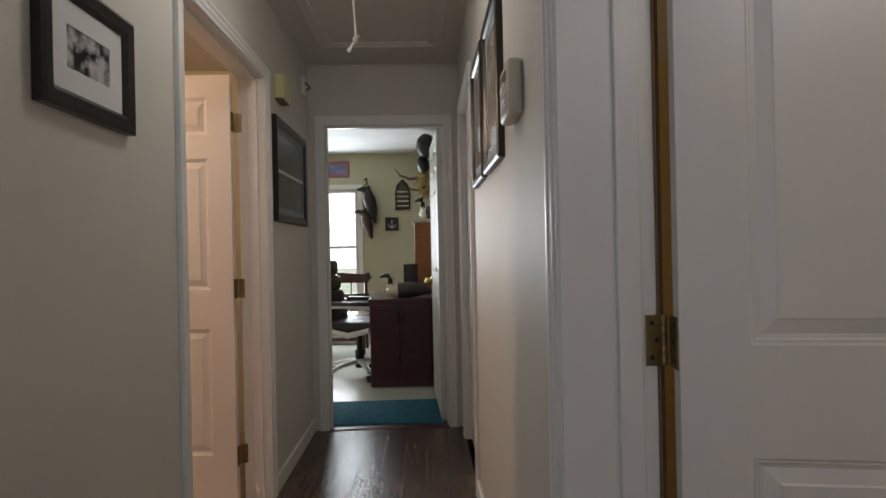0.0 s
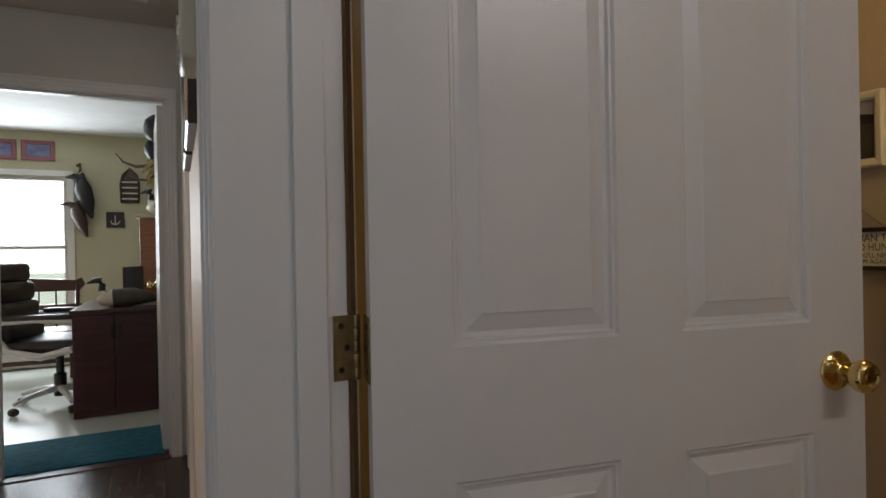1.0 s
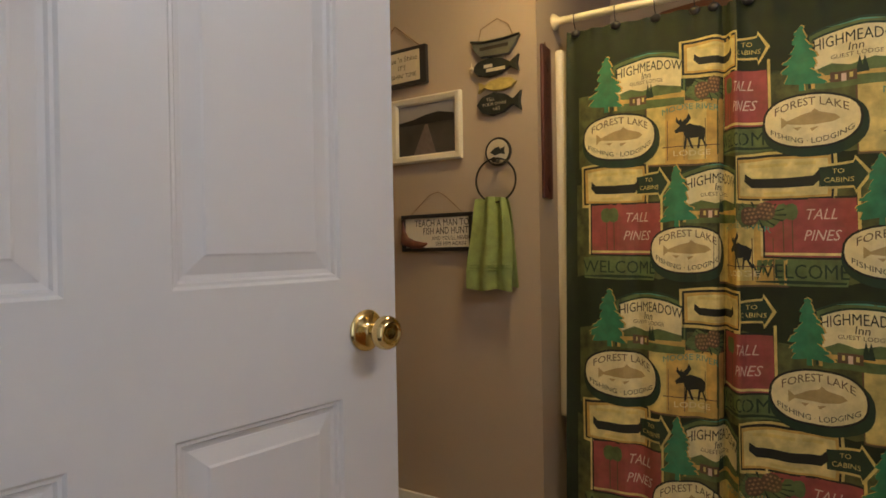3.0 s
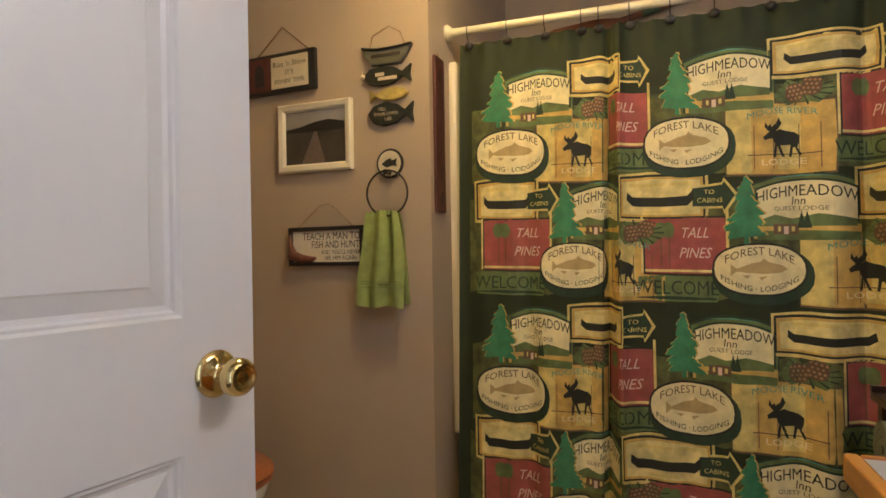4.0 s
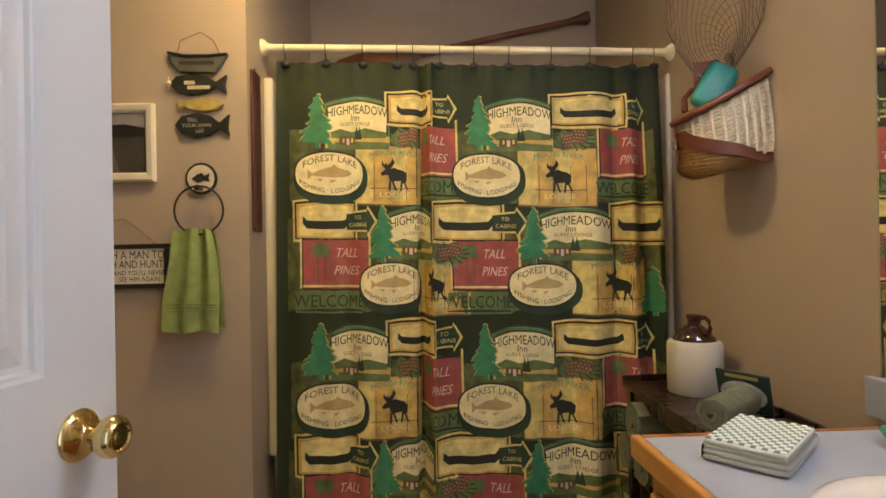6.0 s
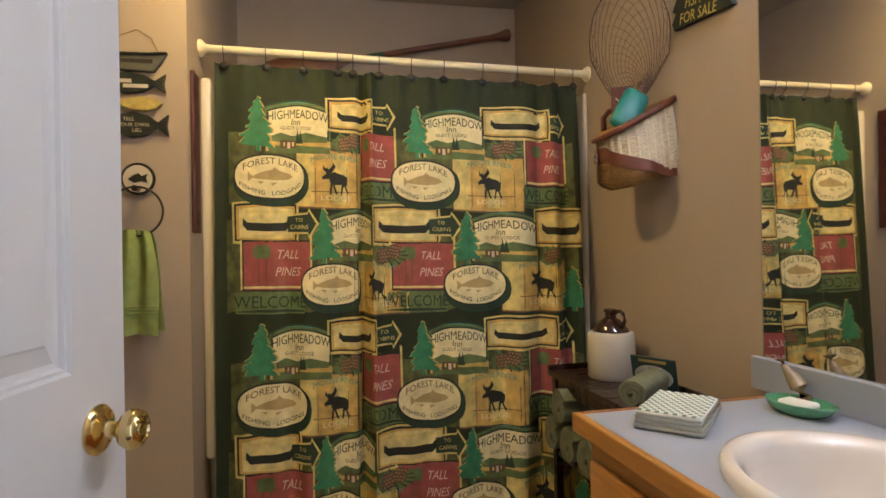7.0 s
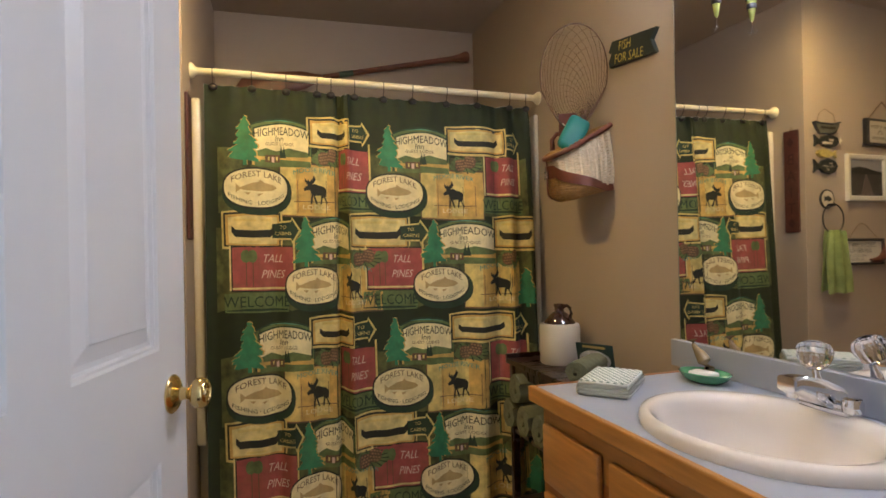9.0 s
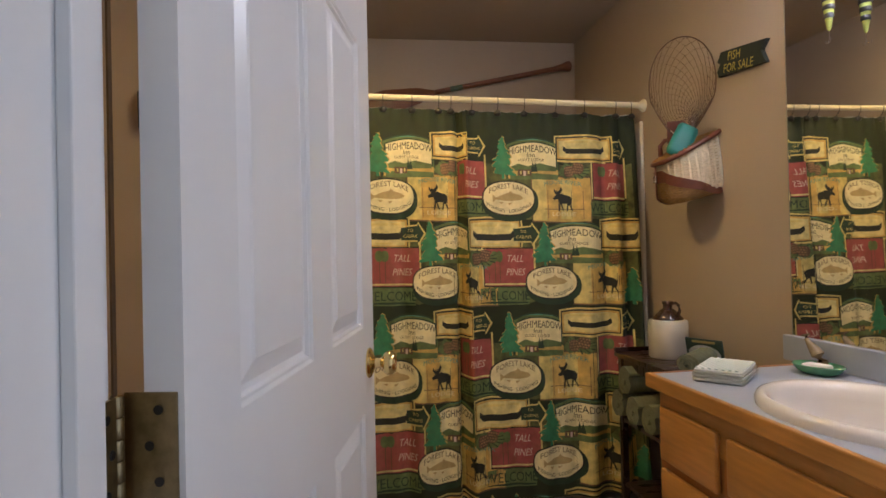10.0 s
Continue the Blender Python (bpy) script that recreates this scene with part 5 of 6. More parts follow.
def drape(side, z0, drop, wtop, wbot, shift):
    """A gathered fall of towel, its folds opening downwards; front and back skins."""
    bm = bmesh.new()
    nx, ny = 36, 22
    skins = []
    for k in (0, 1):
        g = []
        for j in range(ny + 1):
            t = j / ny
            w = wtop + (wbot - wtop) * min(1, t * 1.5) ** 0.8
            row = []
            for i in range(nx + 1):
                a = i / nx - 0.5
                f = (0.0125 * (1 - 0.45 * t)) * math.cos(a * 2 * math.pi * (2.1 + 0.7 * a) + 0.5 * math.sin(3 * t) + shift) + 0.003 * math.sin(a * 19 + 3 * t + shift)
                arch = 0.006 * (1 - (2 * a) ** 2) * (1 if j == 0 else 0)
                row.append(bm.verts.new((a * w + 0.006 * math.sin(5 * t + shift), arch - drop * t + 0.004 * math.sin(a * 9) * t, z0 + side * (f + 0.010 * math.sin(math.pi * min(t * 3, 1) / 2)) - 0.0045 * k)))
            g.append(row)
        skins.append(g)
    for g in skins:
        for j in range(ny):
            for i in range(nx):
                bm.faces.new((g[j][i], g[j][i + 1], g[j + 1][i + 1], g[j + 1][i]))
    a, b = skins
    for j in range(ny):
        for i in (0, nx):
            bm.faces.new((a[j][i], a[j + 1][i], b[j + 1][i], b[j][i]))
    for i in range(nx):
        for j in (0, ny):
            bm.faces.new((a[j][i], a[j][i + 1], b[j][i + 1], b[j][i]))
    return bm


part("front_fall", drape(1, 0.048, 0.330, 0.118, 0.180, 0.3), M_LIME, towel, smooth=60)
part("back_fall", drape(-1, 0.030, 0.318, 0.125, 0.192, 1.4), M_LIME, towel, smooth=60)
for v in (-0.238, -0.248, -0.258):
    part("woven_band", tube([(0.082 * (2 * i / 30 - 1), v, 0.0595 + 0.0082 * math.cos((i / 30 - 0.5) * 2 * math.pi * (2.1 + 0.7 * (i / 30 - 0.5)) + 0.5 * math.sin(3 * 0.76) + 0.3)) for i in range(31)], 0.0022, 6), M_LIME, towel, smooth=60)

# upright red sign by the bath
bait = thing("bait_sign", wall_pose(2.008, YL, 1.515, (0, -1, 0)), "narrow upright dark red sign with raised letters", "sign")
part("board", boxes((-0.042, 0.042, -0.275, 0.275, 0.0, 0.013), bev=0.004), mat("barn_red_wood", (0.085, 0.024, 0.017), 0.5, vary=0.35, scale=12, stretch=(1, 1, 6)), bait)
M_REDL = mat("dark_red_letter", (0.05, 0.012, 0.010), 0.5)
for ch, yy in zip("BAIT", (0.115, 0.025, -0.065, -0.150)):
    words(bait, ch, 0.085, 0, yy, 0.0138, M_REDL)
for yy in (0.21, -0.225):
    part("ornament", plate([(-0.02, yy), (0, yy + 0.028), (0.02, yy), (0, yy - 0.028)], 0.002), M_REDL, bait, m=pose(0, 0, 0.0131))
cord(bait, [(-0.010, 0.275, 0.006), (0.0, 0.292, 0.004), (0.010, 0.275, 0.006)], 0.0016)

# creel with landing net on the mirror wall
M_WICK = mat("pale_wicker", (0.66, 0.55, 0.36), 0.6, vary=0.22, scale=60, grain=0.8, grain_scale=220, stretch=(1, 1, 3))
M_WICKD = mat("golden_wicker", (0.34, 0.19, 0.06), 0.6, vary=0.3, scale=60, grain=0.8, grain_scale=220)
M_LEATH = mat("red_brown_leather", (0.14, 0.040, 0.020), 0.4, vary=0.3, scale=25, grain=0.3)
creel = thing("fishing_creel", VM @ pose(1.515, YR, 1.485), "wicker fishing creel with leather straps on the wall", "creel")
PLAN = []                                  # D-shaped outline from the wall, round the front, back to the wall
for k in range(6):
    PLAN.append((0.020, 0.002 + 0.090 * k / 6))
for k in range(9):
    a = math.pi / 2 * k / 8
    PLAN.append((0.105 - 0.085 * math.cos(a), 0.092 + 0.100 * math.sin(a)))
for k in range(9):
    a = math.pi / 2 * k / 8
    PLAN.append((0.155 + 0.085 * math.sin(a), 0.092 + 0.100 * math.cos(a)))
for k in range(6):
    PLAN.append((0.240, 0.090 - 0.088 * (k + 1) / 6))


def creel_point(q, t, out=0.0):
    """A point of the basket: q along its outline (0 to 1), t from its foot (0) to its rim (1)."""
    g = q * (len(PLAN) - 1)
    i = min(int(g), len(PLAN) - 2)
    a, b = PLAN[i], PLAN[i + 1]
    x, y = a[0] + (b[0] - a[0]) * (g - i), a[1] + (b[1] - a[1]) * (g - i)
    d = Vector((x - 0.13, y - 0.04, 0)).normalized() * out
    r = 1 - 0.24 * max(0.0, 1 - t / 0.24) ** 2
    x, y = 0.13 + (x - 0.13) * (1.0 - 0.26 * t + 0.06 * math.sin(math.pi * t)) * r, max(0.002, y * (0.95 + 0.04 * t) * r)
    foot, rim = -0.090 - 0.26 * y, 0.136 - 0.56 * y
    return Vector((x + d.x, y + d.y, foot + (rim - foot) * t))


def band_height(q):
    """The leather band: low by the wall, sweeping up to the front."""
    k = min(max((q - 0.06) / 0.42, 0), 1)
    return 0.03 + 0.66 * k ** 1.25


NQ_, NT_ = 48, 10
bm = bmesh.new()
g = [[bm.verts.new(creel_point(a / NQ_, b / NT_, -0.004)) for b in range(NT_ + 1)] for a in range(NQ_ + 1)]
for a in range(NQ_):
    for b in range(NT_):
        bm.faces.new((g[a][b], g[a + 1][b], g[a + 1][b + 1], g[a][b + 1]))
bm.faces.new([r[0] for r in g])
bm.faces.new([r[-1] for r in g])
part("basket", bm, M_WICKD, creel, smooth=50)
for k in range(20):                        # upright stakes above the band
    q = 0.015 + 0.97 * k / 19
    lo = band_height(q) + 0.07 if q < 0.6 else 0.02
    if lo < 0.66:
        part("stake", tube([creel_point(q, lo + (0.99 - lo) * m / 6, 0.0050) for m in range(7)], 0.0062, 7), M_WICK if q < 0.6 else M_WICKD, creel, smooth=60)
pale, gold = bmesh.new(), bmesh.new()
for k in range(34):                        # weave in front of and behind the stakes by turns
    t = 0.012 + 0.97 * k / 33
    runs = {0: [], 1: []}
    for m in range(133):
        q = m / 132
        runs[1 if band_height(q) < t and q < 0.6 else 0].append(creel_point(q, t, 0.0035 + 0.0030 * math.sin(math.pi * (q - 0.015) / 0.97 * 19 + math.pi * k)))
    for key, target in ((0, gold), (1, pale)):
        run = runs[key]
        if key == 0 and runs[1]:           # the golden run is what is left on the far side
            cut = [m for m in range(133) if not (band_height(m / 132) < t and m / 132 < 0.6)]
            head = [p for m, p in zip(cut, run) if m < 60]
            run = [p for m, p in zip(cut, run) if m >= 60]
            if len(head) > 2:
                tube(head, 0.0030, 5, bm=target)
        if len(run) > 2:
            tube(run, 0.0030, 5, bm=target)
tagged(part("weave", pale, M_WICK, creel, "pale wicker weave", smooth=60), kind="stuff")
tagged(part("weave", gold, M_WICKD, creel, "golden wicker weave", smooth=60), kind="stuff")


def strap_bm(line, half, thick=0.004):
    """A flat strap along points with an up direction for its width."""
    bm = bmesh.new()
    rows = []
    for (p, up), h in zip(line, half):
        n = Vector((p.x - 0.13, p.y - 0.03, 0)).normalized() * thick
        rows.append([bm.verts.new(p + up * h), bm.verts.new(p + up * h + n), bm.verts.new(p - up * h + n), bm.verts.new(p - up * h)])
    for a, b in zip(rows, rows[1:]):
        for k in range(4):
            bm.faces.new((a[k], a[(k + 1) % 4], b[(k + 1) % 4], b[k]))
    bm.faces.new(rows[0])
    bm.faces.new(rows[-1])
    return bm


line = []
for m in range(41):
    q = 0.90 * m / 40
    line.append((creel_point(q, band_height(q) + 0.02, 0.0100), (creel_point(q, 0.9) - creel_point(q, 0.1)).normalized()))
part("band", strap_bm(line, [0.012 + 0.012 * min(1, m / 22) for m in range(41)]), M_LEATH, creel, "red-brown leather band", smooth=50)
line = [(creel_point(0.52, t / 10, 0.0140), Vector((-0.8, 0.3, 0)).normalized()) for t in range(11)]
part("strap", strap_bm(line, [0.011] * 11), M_LEATH, creel, "dark leather fastening strap", smooth=50)
bk = creel_point(0.52, 0.66, 0.020)
part("buckle", tube([bk + Vector(o) for o in ((-0.014, 0.003, -0.012), (0.014, -0.003, -0.012), (0.014, -0.003, 0.012), (-0.014, 0.003, 0.012))], 0.0024, 6, closed=True), M_CHROME, creel, "steel buckle")
# lid, lying on the sloping rim
bm = bmesh.new()
top, low = [], []
for x, y in PLAN:
    px, py = 0.13 + (x - 0.13) * 0.92, max(0.002, y * 1.06)
    z = 0.144 - 0.56 * py
    low.append(bm.verts.new((px, py, z)))
    top.append(bm.verts.new((0.13 + (px - 0.13) * 0.96, max(0.002, py * 0.97), z + 0.011)))
for k in range(len(PLAN) - 1):
    bm.faces.new((low[k], low[k + 1], top[k + 1], top[k]))
bm.faces.new(low)
bm.faces.new(top)
part("lid", bm, M_WICKD, creel, "golden wicker lid", smooth=30)
part("lid_rim", tube([(0.13 + (x - 0.13) * 0.94, max(0.004, y * 1.08), 0.151 - 0.56 * y * 1.08) for x, y in PLAN], 0.0095, 10), M_LEATH, creel, "red-brown leather binding", smooth=60)
bm = bmesh.new()
for k in range(11):                        # weave over the lid
    y = 0.012 + 0.018 * k
    wx = 0.088 * (1 if y < 0.10 else max(0.15, math.sqrt(max(0.02, 1 - ((y - 0.10) / 0.112) ** 2)) * 0.62 + 0.38))
    tube([(0.13 - wx + 2 * wx * m / 24, y, 0.158 - 0.56 * y + 0.002 * (-1) ** (m + k)) for m in range(25)], 0.0035, 5, bm=bm)
tagged(part("weave", bm, M_WICKD, creel, "golden wicker weave", smooth=60), kind="stuff")
part("carry_strap", tube([(0.205, 0.150, 0.080), (0.208, 0.150, 0.120), (0.205, 0.130, 0.145), (0.19, 0.08, 0.150)], [0.010, 0.009, 0.009, 0.008], 8), M_LEATH, creel, "red-brown leather loop", smooth=60)
tag = part("leather_tag", boxes((-0.034, 0.034, -0.004, 0.004, 0, 0.088), bev=0.002), M_LEATH, creel, "tooled leather tag", m=pose(0.155, 0.110, 0.125, -8, 0, 62))
part("tag_mark", tube([(-0.014, 0.0045, 0.036), (-0.004, 0.0045, 0.040), (0.004, 0.0045, 0.036), (0.020, 0.0045, 0.052)], 0.0026, 6), M_PAPER, tag)

tin = tagged(part("teal_case", boxes((-0.072, 0.072, -0.020, 0.020, -0.042, 0.042), bev=0.019), mat("teal_enamel", (0.012, 0.17, 0.14), 0.5, vary=0.2), smooth=60), "rounded teal case tucked on the creel lid", "case")
ex, ey = Vector((0.05, -0.52, 0.85)).normalized(), Vector((-0.96, 0.20, 0.20))
ez = ex.cross(ey).normalized()
ey = ez.cross(ex)
tin.matrix_world = VM @ Matrix.Translation((1.598, YR + 0.128, 1.604)) @ Matrix((ex, ey, ez)).transposed().to_4x4()

net = thing("landing_net", VM @ pose(1.600, YR + 0.122, 1.80), "wire-hooped landing net with dark knotted mesh", "landing net")
NR = Vector((-0.063, -0.125, 0)).normalized()     # across the hoop, towards the wall


def hoop(a):
    r = 0.122 + 0.011 * math.sin(a)
    w = r * math.cos(a) * (1 if math.sin(a) > -0.2 else 1 - 0.42 * (-0.2 - math.sin(a)))
    return NR * w + Vector((-0.01 * math.sin(a), 0.0, 0.20 * math.sin(a) + 0.015))


M_NET = mat("brown_net_cord", (0.10, 0.055, 0.034), 0.8, vary=0.3, scale=60)
part("hoop", tube([hoop(2 * math.pi * i / 60) for i in range(60)], 0.0026, 8, closed=True), M_NET, net, smooth=60)
gather = NR * 0.055 + Vector((0.02, 0.01, -0.125))
bag = Vector((0.10, -0.035, 0.02))
bm = bmesh.new()
lines = []
NL, NQ = 20, 11
for i in range(NL):
    a = math.pi * (1.5 - 2.0 * i / (NL - 1) * 0.985) + 0.02
    p0 = hoop(a)
    lines.append([p0.lerp(gather, (q / NQ) ** 1.05 * 0.97) + bag * math.sin(math.pi * q / NQ) * 0.55 + Vector((0, 0, -0.03 * math.sin(math.pi * q / NQ))) for q in range(NQ + 1)])
for i in range(NL):
    zig = [lines[(i + (q % 2)) % NL][q] if i + 1 < NL else lines[i][q] for q in range(NQ + 1)]
    zag = [lines[max(i - (q % 2), 0)][q] for q in range(NQ + 1)]
    tube(zig, 0.0010, 4, bm=bm)
    tube(zag, 0.0010, 4, bm=bm)
tagged(part("netting", bm, M_NET, net), kind="stuff")
part("gathered_net", tube([gather, gather + Vector((0.0, 0.01, -0.03)), gather + Vector((0.02, 0.02, -0.055))], [0.010, 0.018, 0.014], 8), M_NET, net, smooth=60)
part("handle", tube([hoop(-math.pi / 2) + Vector((0, 0, 0.0)), hoop(-math.pi / 2) + Vector((0.015, -0.02, -0.05)), hoop(-math.pi / 2) + Vector((0.02, -0.03, -0.09))], 0.008, 10), M_LEATH, net, smooth=60)

forsale = thing("fish_for_sale_sign", VM @ wall_pose(1.403, YR, 1.864, (0, 1, 0), -8.5) @ Matrix.Diagonal((0.95, 0.92, 1, 1)), "dark arrow-tailed board lettered fish for sale", "sign")
part("board", plate([(-0.135, -0.028), (-0.118, 0.002), (-0.138, 0.012), (-0.120, 0.052), (0.135, 0.052), (0.112, 0.014), (0.142, -0.034), (-0.122, -0.050)], 0.016, 0.002), mat("black_green_paint", (0.014, 0.020, 0.014), 0.5, vary=0.3, scale=20), forsale)
M_YEL = mat("yellow_lettering", (0.62, 0.50, 0.10), 0.6, vary=0.1)
words(forsale, "FISH", 0.050, -0.035, 0.024, 0.0166, M_YEL, 0, 0.80)
words(forsale, "FOR SALE", 0.050, -0.008, -0.022, 0.0166, M_YEL, 0, 0.80)

paddle = thing("canoe_paddle", pose(XB - 0.02, 0, 0), "worn wooden canoe paddle with a green band", "paddle")
M_PAD = mat("worn_varnished_wood", (0.16, 0.055, 0.022), 0.35, vary=0.3, scale=9, stretch=(8, 1, 8))
A, B = Vector((-0.01, -1.46, 2.345)), Vector((-0.01, -0.60, 2.165))
d = (B - A).normalized()
part("shaft", tube([A + d * 0.05, B], 0.016, 12), M_PAD, paddle, smooth=60)
part("grip", tube([A - d * 0.005, A + d * 0.012, A + d * 0.05, A + d * 0.10], [0.030, 0.034, 0.022, 0.016], 12), M_PAD, paddle, smooth=60)
part("band", tube([A + d * 0.70, A + d * 0.78], 0.0168, 12), mat("faded_green_band", (0.05, 0.09, 0.05), 0.5), paddle, "faded green painted band")
bm = tube([B, B + d * 0.10, B + d * 0.30, B + d * 0.42, B + d * 0.46], [0.016, 0.05, 0.075, 0.06, 0.02], 14)
for v in bm.verts:
    v.co.x = -0.01 + (v.co.x + 0.01) * 0.2
part("blade", bm, M_PAD, paddle, smooth=60)

# toilet in the nook
toilet = thing("toilet", pose(1.52, 0.62, 0), "white toilet with a closed honey-stained wooden lid", "toilet")
M_PORC = mat("white_porcelain", (0.80, 0.78, 0.72), 0.12, vary=0.02, coat=0.3)
part("bowl", lathe([(0.0, 0), (0.13, 0.0), (0.125, 0.06), (0.115, 0.16), (0.15, 0.28), (0.185, 0.37), (0.19, 0.395), (0.0, 0.395)], 32, pose(0, -0.02, 0) @ Matrix.Diagonal((0.95, 1.25, 1, 1)), cap=False), M_PORC, toilet, smooth=50)
part("tank", boxes((-0.24, 0.24, 0.26, 0.465, 0.36, 0.74), bev=0.02), M_PORC, toilet, smooth=50)
part("tank_lid", boxes((-0.25, 0.25, 0.25, 0.47, 0.7405, 0.775), bev=0.01), M_PORC, toilet, smooth=50)
M_SEAT = mat("red_oak_seat", (0.30, 0.095, 0.035), 0.3, vary=0.25, scale=8, stretch=(1, 6, 1), coat=0.3)
part("seat", lathe([(0.0, 0.396), (0.190, 0.396), (0.196, 0.405), (0.190, 0.414), (0.0, 0.414)], 36, pose(0, -0.02, 0) @ Matrix.Diagonal((0.98, 1.25, 1, 1)), cap=False), M_SEAT, toilet, smooth=50)
part("lid", lathe([(0.0, 0.4145), (0.192, 0.4145), (0.198, 0.424), (0.188, 0.434), (0.0, 0.436)], 36, pose(0, -0.02, 0) @ Matrix.Diagonal((0.98, 1.25, 1, 1)), cap=False), M_SEAT, toilet, "honey-stained wooden lid", smooth=50)

# ---------------- hall ----------------


def hall_wall(x, y, z, n, spin=0):
    return HM @ wall_pose(x, y, z, n, spin)


M_BFRAME = mat("black_picture_frame", (0.014, 0.011, 0.012), 0.3, vary=0.3, scale=20)
M_MATW = mat("white_mat", (0.70, 0.70, 0.70), 0.7, vary=0.02)
M_BWPH = mat("black_white_print", (0.26, 0.26, 0.26), 0.3, vary=1.0, scale=30)
M_BWPH.node_tree.nodes["Map Range"].inputs["From Min"].default_value = 0.41
M_BWPH.node_tree.nodes["Map Range"].inputs["From Max"].default_value = 0.62
M_SEA = mat("grey_blue_print", (0.07, 0.09, 0.095), 0.2, vary=0.6, scale=14)
M_SEPIA = mat("pale_drawing_print", (0.30, 0.27, 0.23), 0.15, vary=0.5, scale=10)
framed("hall_photograph", hall_wall(HW, 0.330, 1.642, (1, 0, 0)), 0.355, 0.285, 0.044, 0.026, M_BFRAME, M_BWPH, "black framed black and white photograph in a white mat", 0.052, M_MATW)
sea = framed("stacked_sea_prints", hall_wall(HW, 2.255, 1.622, (1, 0, 0)), 0.72, 0.545, 0.050, 0.026, M_BFRAME, M_SEA, "black framed pair of grey sea prints", 0.030, mat("grey_mat", (0.20, 0.22, 0.23), 0.5))
part("divider", boxes((-0.285, 0.285, -0.012, 0.004, 0.010, 0.0115)), M_MATW, sea, "pale strip between the prints")
for yc in (0.865, 1.325):
    p = framed("hall_print", hall_wall(0.0, yc, 1.715, (-1, 0, 0)), 0.40, 0.515, 0.040, 0.024, M_BFRAME, M_SEPIA, "tall black framed pale print behind glass", 0.035, mat("blue_white_mat", (0.42, 0.48, 0.55), 0.25))

chime = thing("door_chime", hall_wall(HW, 2.035, 2.055, (1, 0, 0)), "yellowed plastic door chime box above a picture", "door chime")
part("cover", boxes((-0.075, 0.075, -0.062, 0.062, 0.0, 0.050), bev=0.006), mat("yellowed_plastic", (0.62, 0.56, 0.30), 0.4, vary=0.06), chime, smooth=50)
part("base", boxes((-0.068, 0.068, -0.070, -0.0625, 0.0, 0.044), bev=0.002), M_OLDBRASS, chime)
sensor = thing("wall_sensor", hall_wall(HW, 2.62, 2.245, (1, 0, 0)), "small white wall sensor with a dark bracket", "sensor")
part("base", boxes((-0.030, 0.030, -0.055, 0.055, 0.0, 0.022), bev=0.004), M_WHITE, sensor, smooth=50)
part("bracket", tube([(0.0, 0.02, 0.022), (0.01, 0.0, 0.045), (0.03, -0.01, 0.05), (0.0, -0.025, 0.03)], 0.005, 8), M_DARKM, sensor)
M_IVORY = mat("ivory_plastic", (0.62, 0.58, 0.46), 0.35, vary=0.03)
keypad = thing("alarm_keypad", hall_wall(0.0, 0.420, 1.575, (-1, 0, 0)) @ Matrix.Diagonal((1.05, 0.74, 1.1, 1)), "ivory plastic alarm keypad on the hall wall", "keypad")
part("housing", boxes((-0.070, 0.070, -0.092, 0.092, 0.0, 0.034), bev=0.012), M_IVORY, keypad, smooth=50)
part("display", boxes((-0.040, 0.040, 0.030, 0.060, 0.034, 0.0355), bev=0.0006), mat("grey_display", (0.10, 0.11, 0.09), 0.2), keypad, "dark grey display")
for i in range(3):
    for j in range(4):
        part("key", boxes((-0.042 + 0.030 * i, -0.020 + 0.030 * i, 0.008 - 0.024 * j, 0.022 - 0.024 * j, 0.034, 0.037), bev=0.001), M_MATW, keypad)

hatch = thing("attic_hatch", HM @ pose(-0.48, 1.88, HZ), "painted attic hatch panel with moulded trim", "hatch")
part("panel", boxes((-0.315, 0.315, -0.575, 0.575, 0.004, 0.02)), M_HCEIL, hatch)
part("trim", boxes((-0.375, 0.375, 0.565, 0.625, -0.016, 0.004), (-0.375, 0.375, -0.625, -0.565, -0.016, 0.004), (-0.375, -0.315, -0.5645, 0.5645, -0.016, 0.004), (0.315, 0.375, -0.5645, 0.5645, -0.016, 0.004), bev=0.005), M_HCEIL, hatch)
part("inner_bead", boxes((-0.30, 0.30, 0.535, 0.550, -0.006, 0.004), (-0.30, -0.285, -0.55, 0.534, -0.006, 0.004), (0.285, 0.30, -0.55, 0.534, -0.006, 0.004), bev=0.002), M_HCEIL, hatch)
pull = thing("pull_cord", HM @ pose(-0.545, 1.62, HZ), "white knotted pull cord hanging from the attic hatch", "pull cord")
M_CORD = mat("white_cord", (0.72, 0.70, 0.66), 0.8, vary=0.08, scale=60)
part("cord", tube([(0, 0, 0.004), (0.002, 0, -0.12), (0.008, 0.0, -0.24), (0.006, 0, -0.275)], 0.0048, 8), M_CORD, pull, smooth=60)
bm = bmesh.new()
bmesh.ops.create_uvsphere(bm, u_segments=12, v_segments=8, radius=0.014, matrix=Matrix.Translation((0.006, 0, -0.282)))
part("knot", bm, M_CORD, pull, smooth=60)
part("tail", tube([(0.006, 0, -0.285), (-0.012, 0, -0.310), (-0.028, 0.0, -0.335)], [0.006, 0.007, 0.009], 8), M_CORD, pull, smooth=60)
part("tail", tube([(0.008, 0, -0.275), (0.024, 0, -0.262)], [0.006, 0.007], 8), M_CORD, pull, smooth=60)

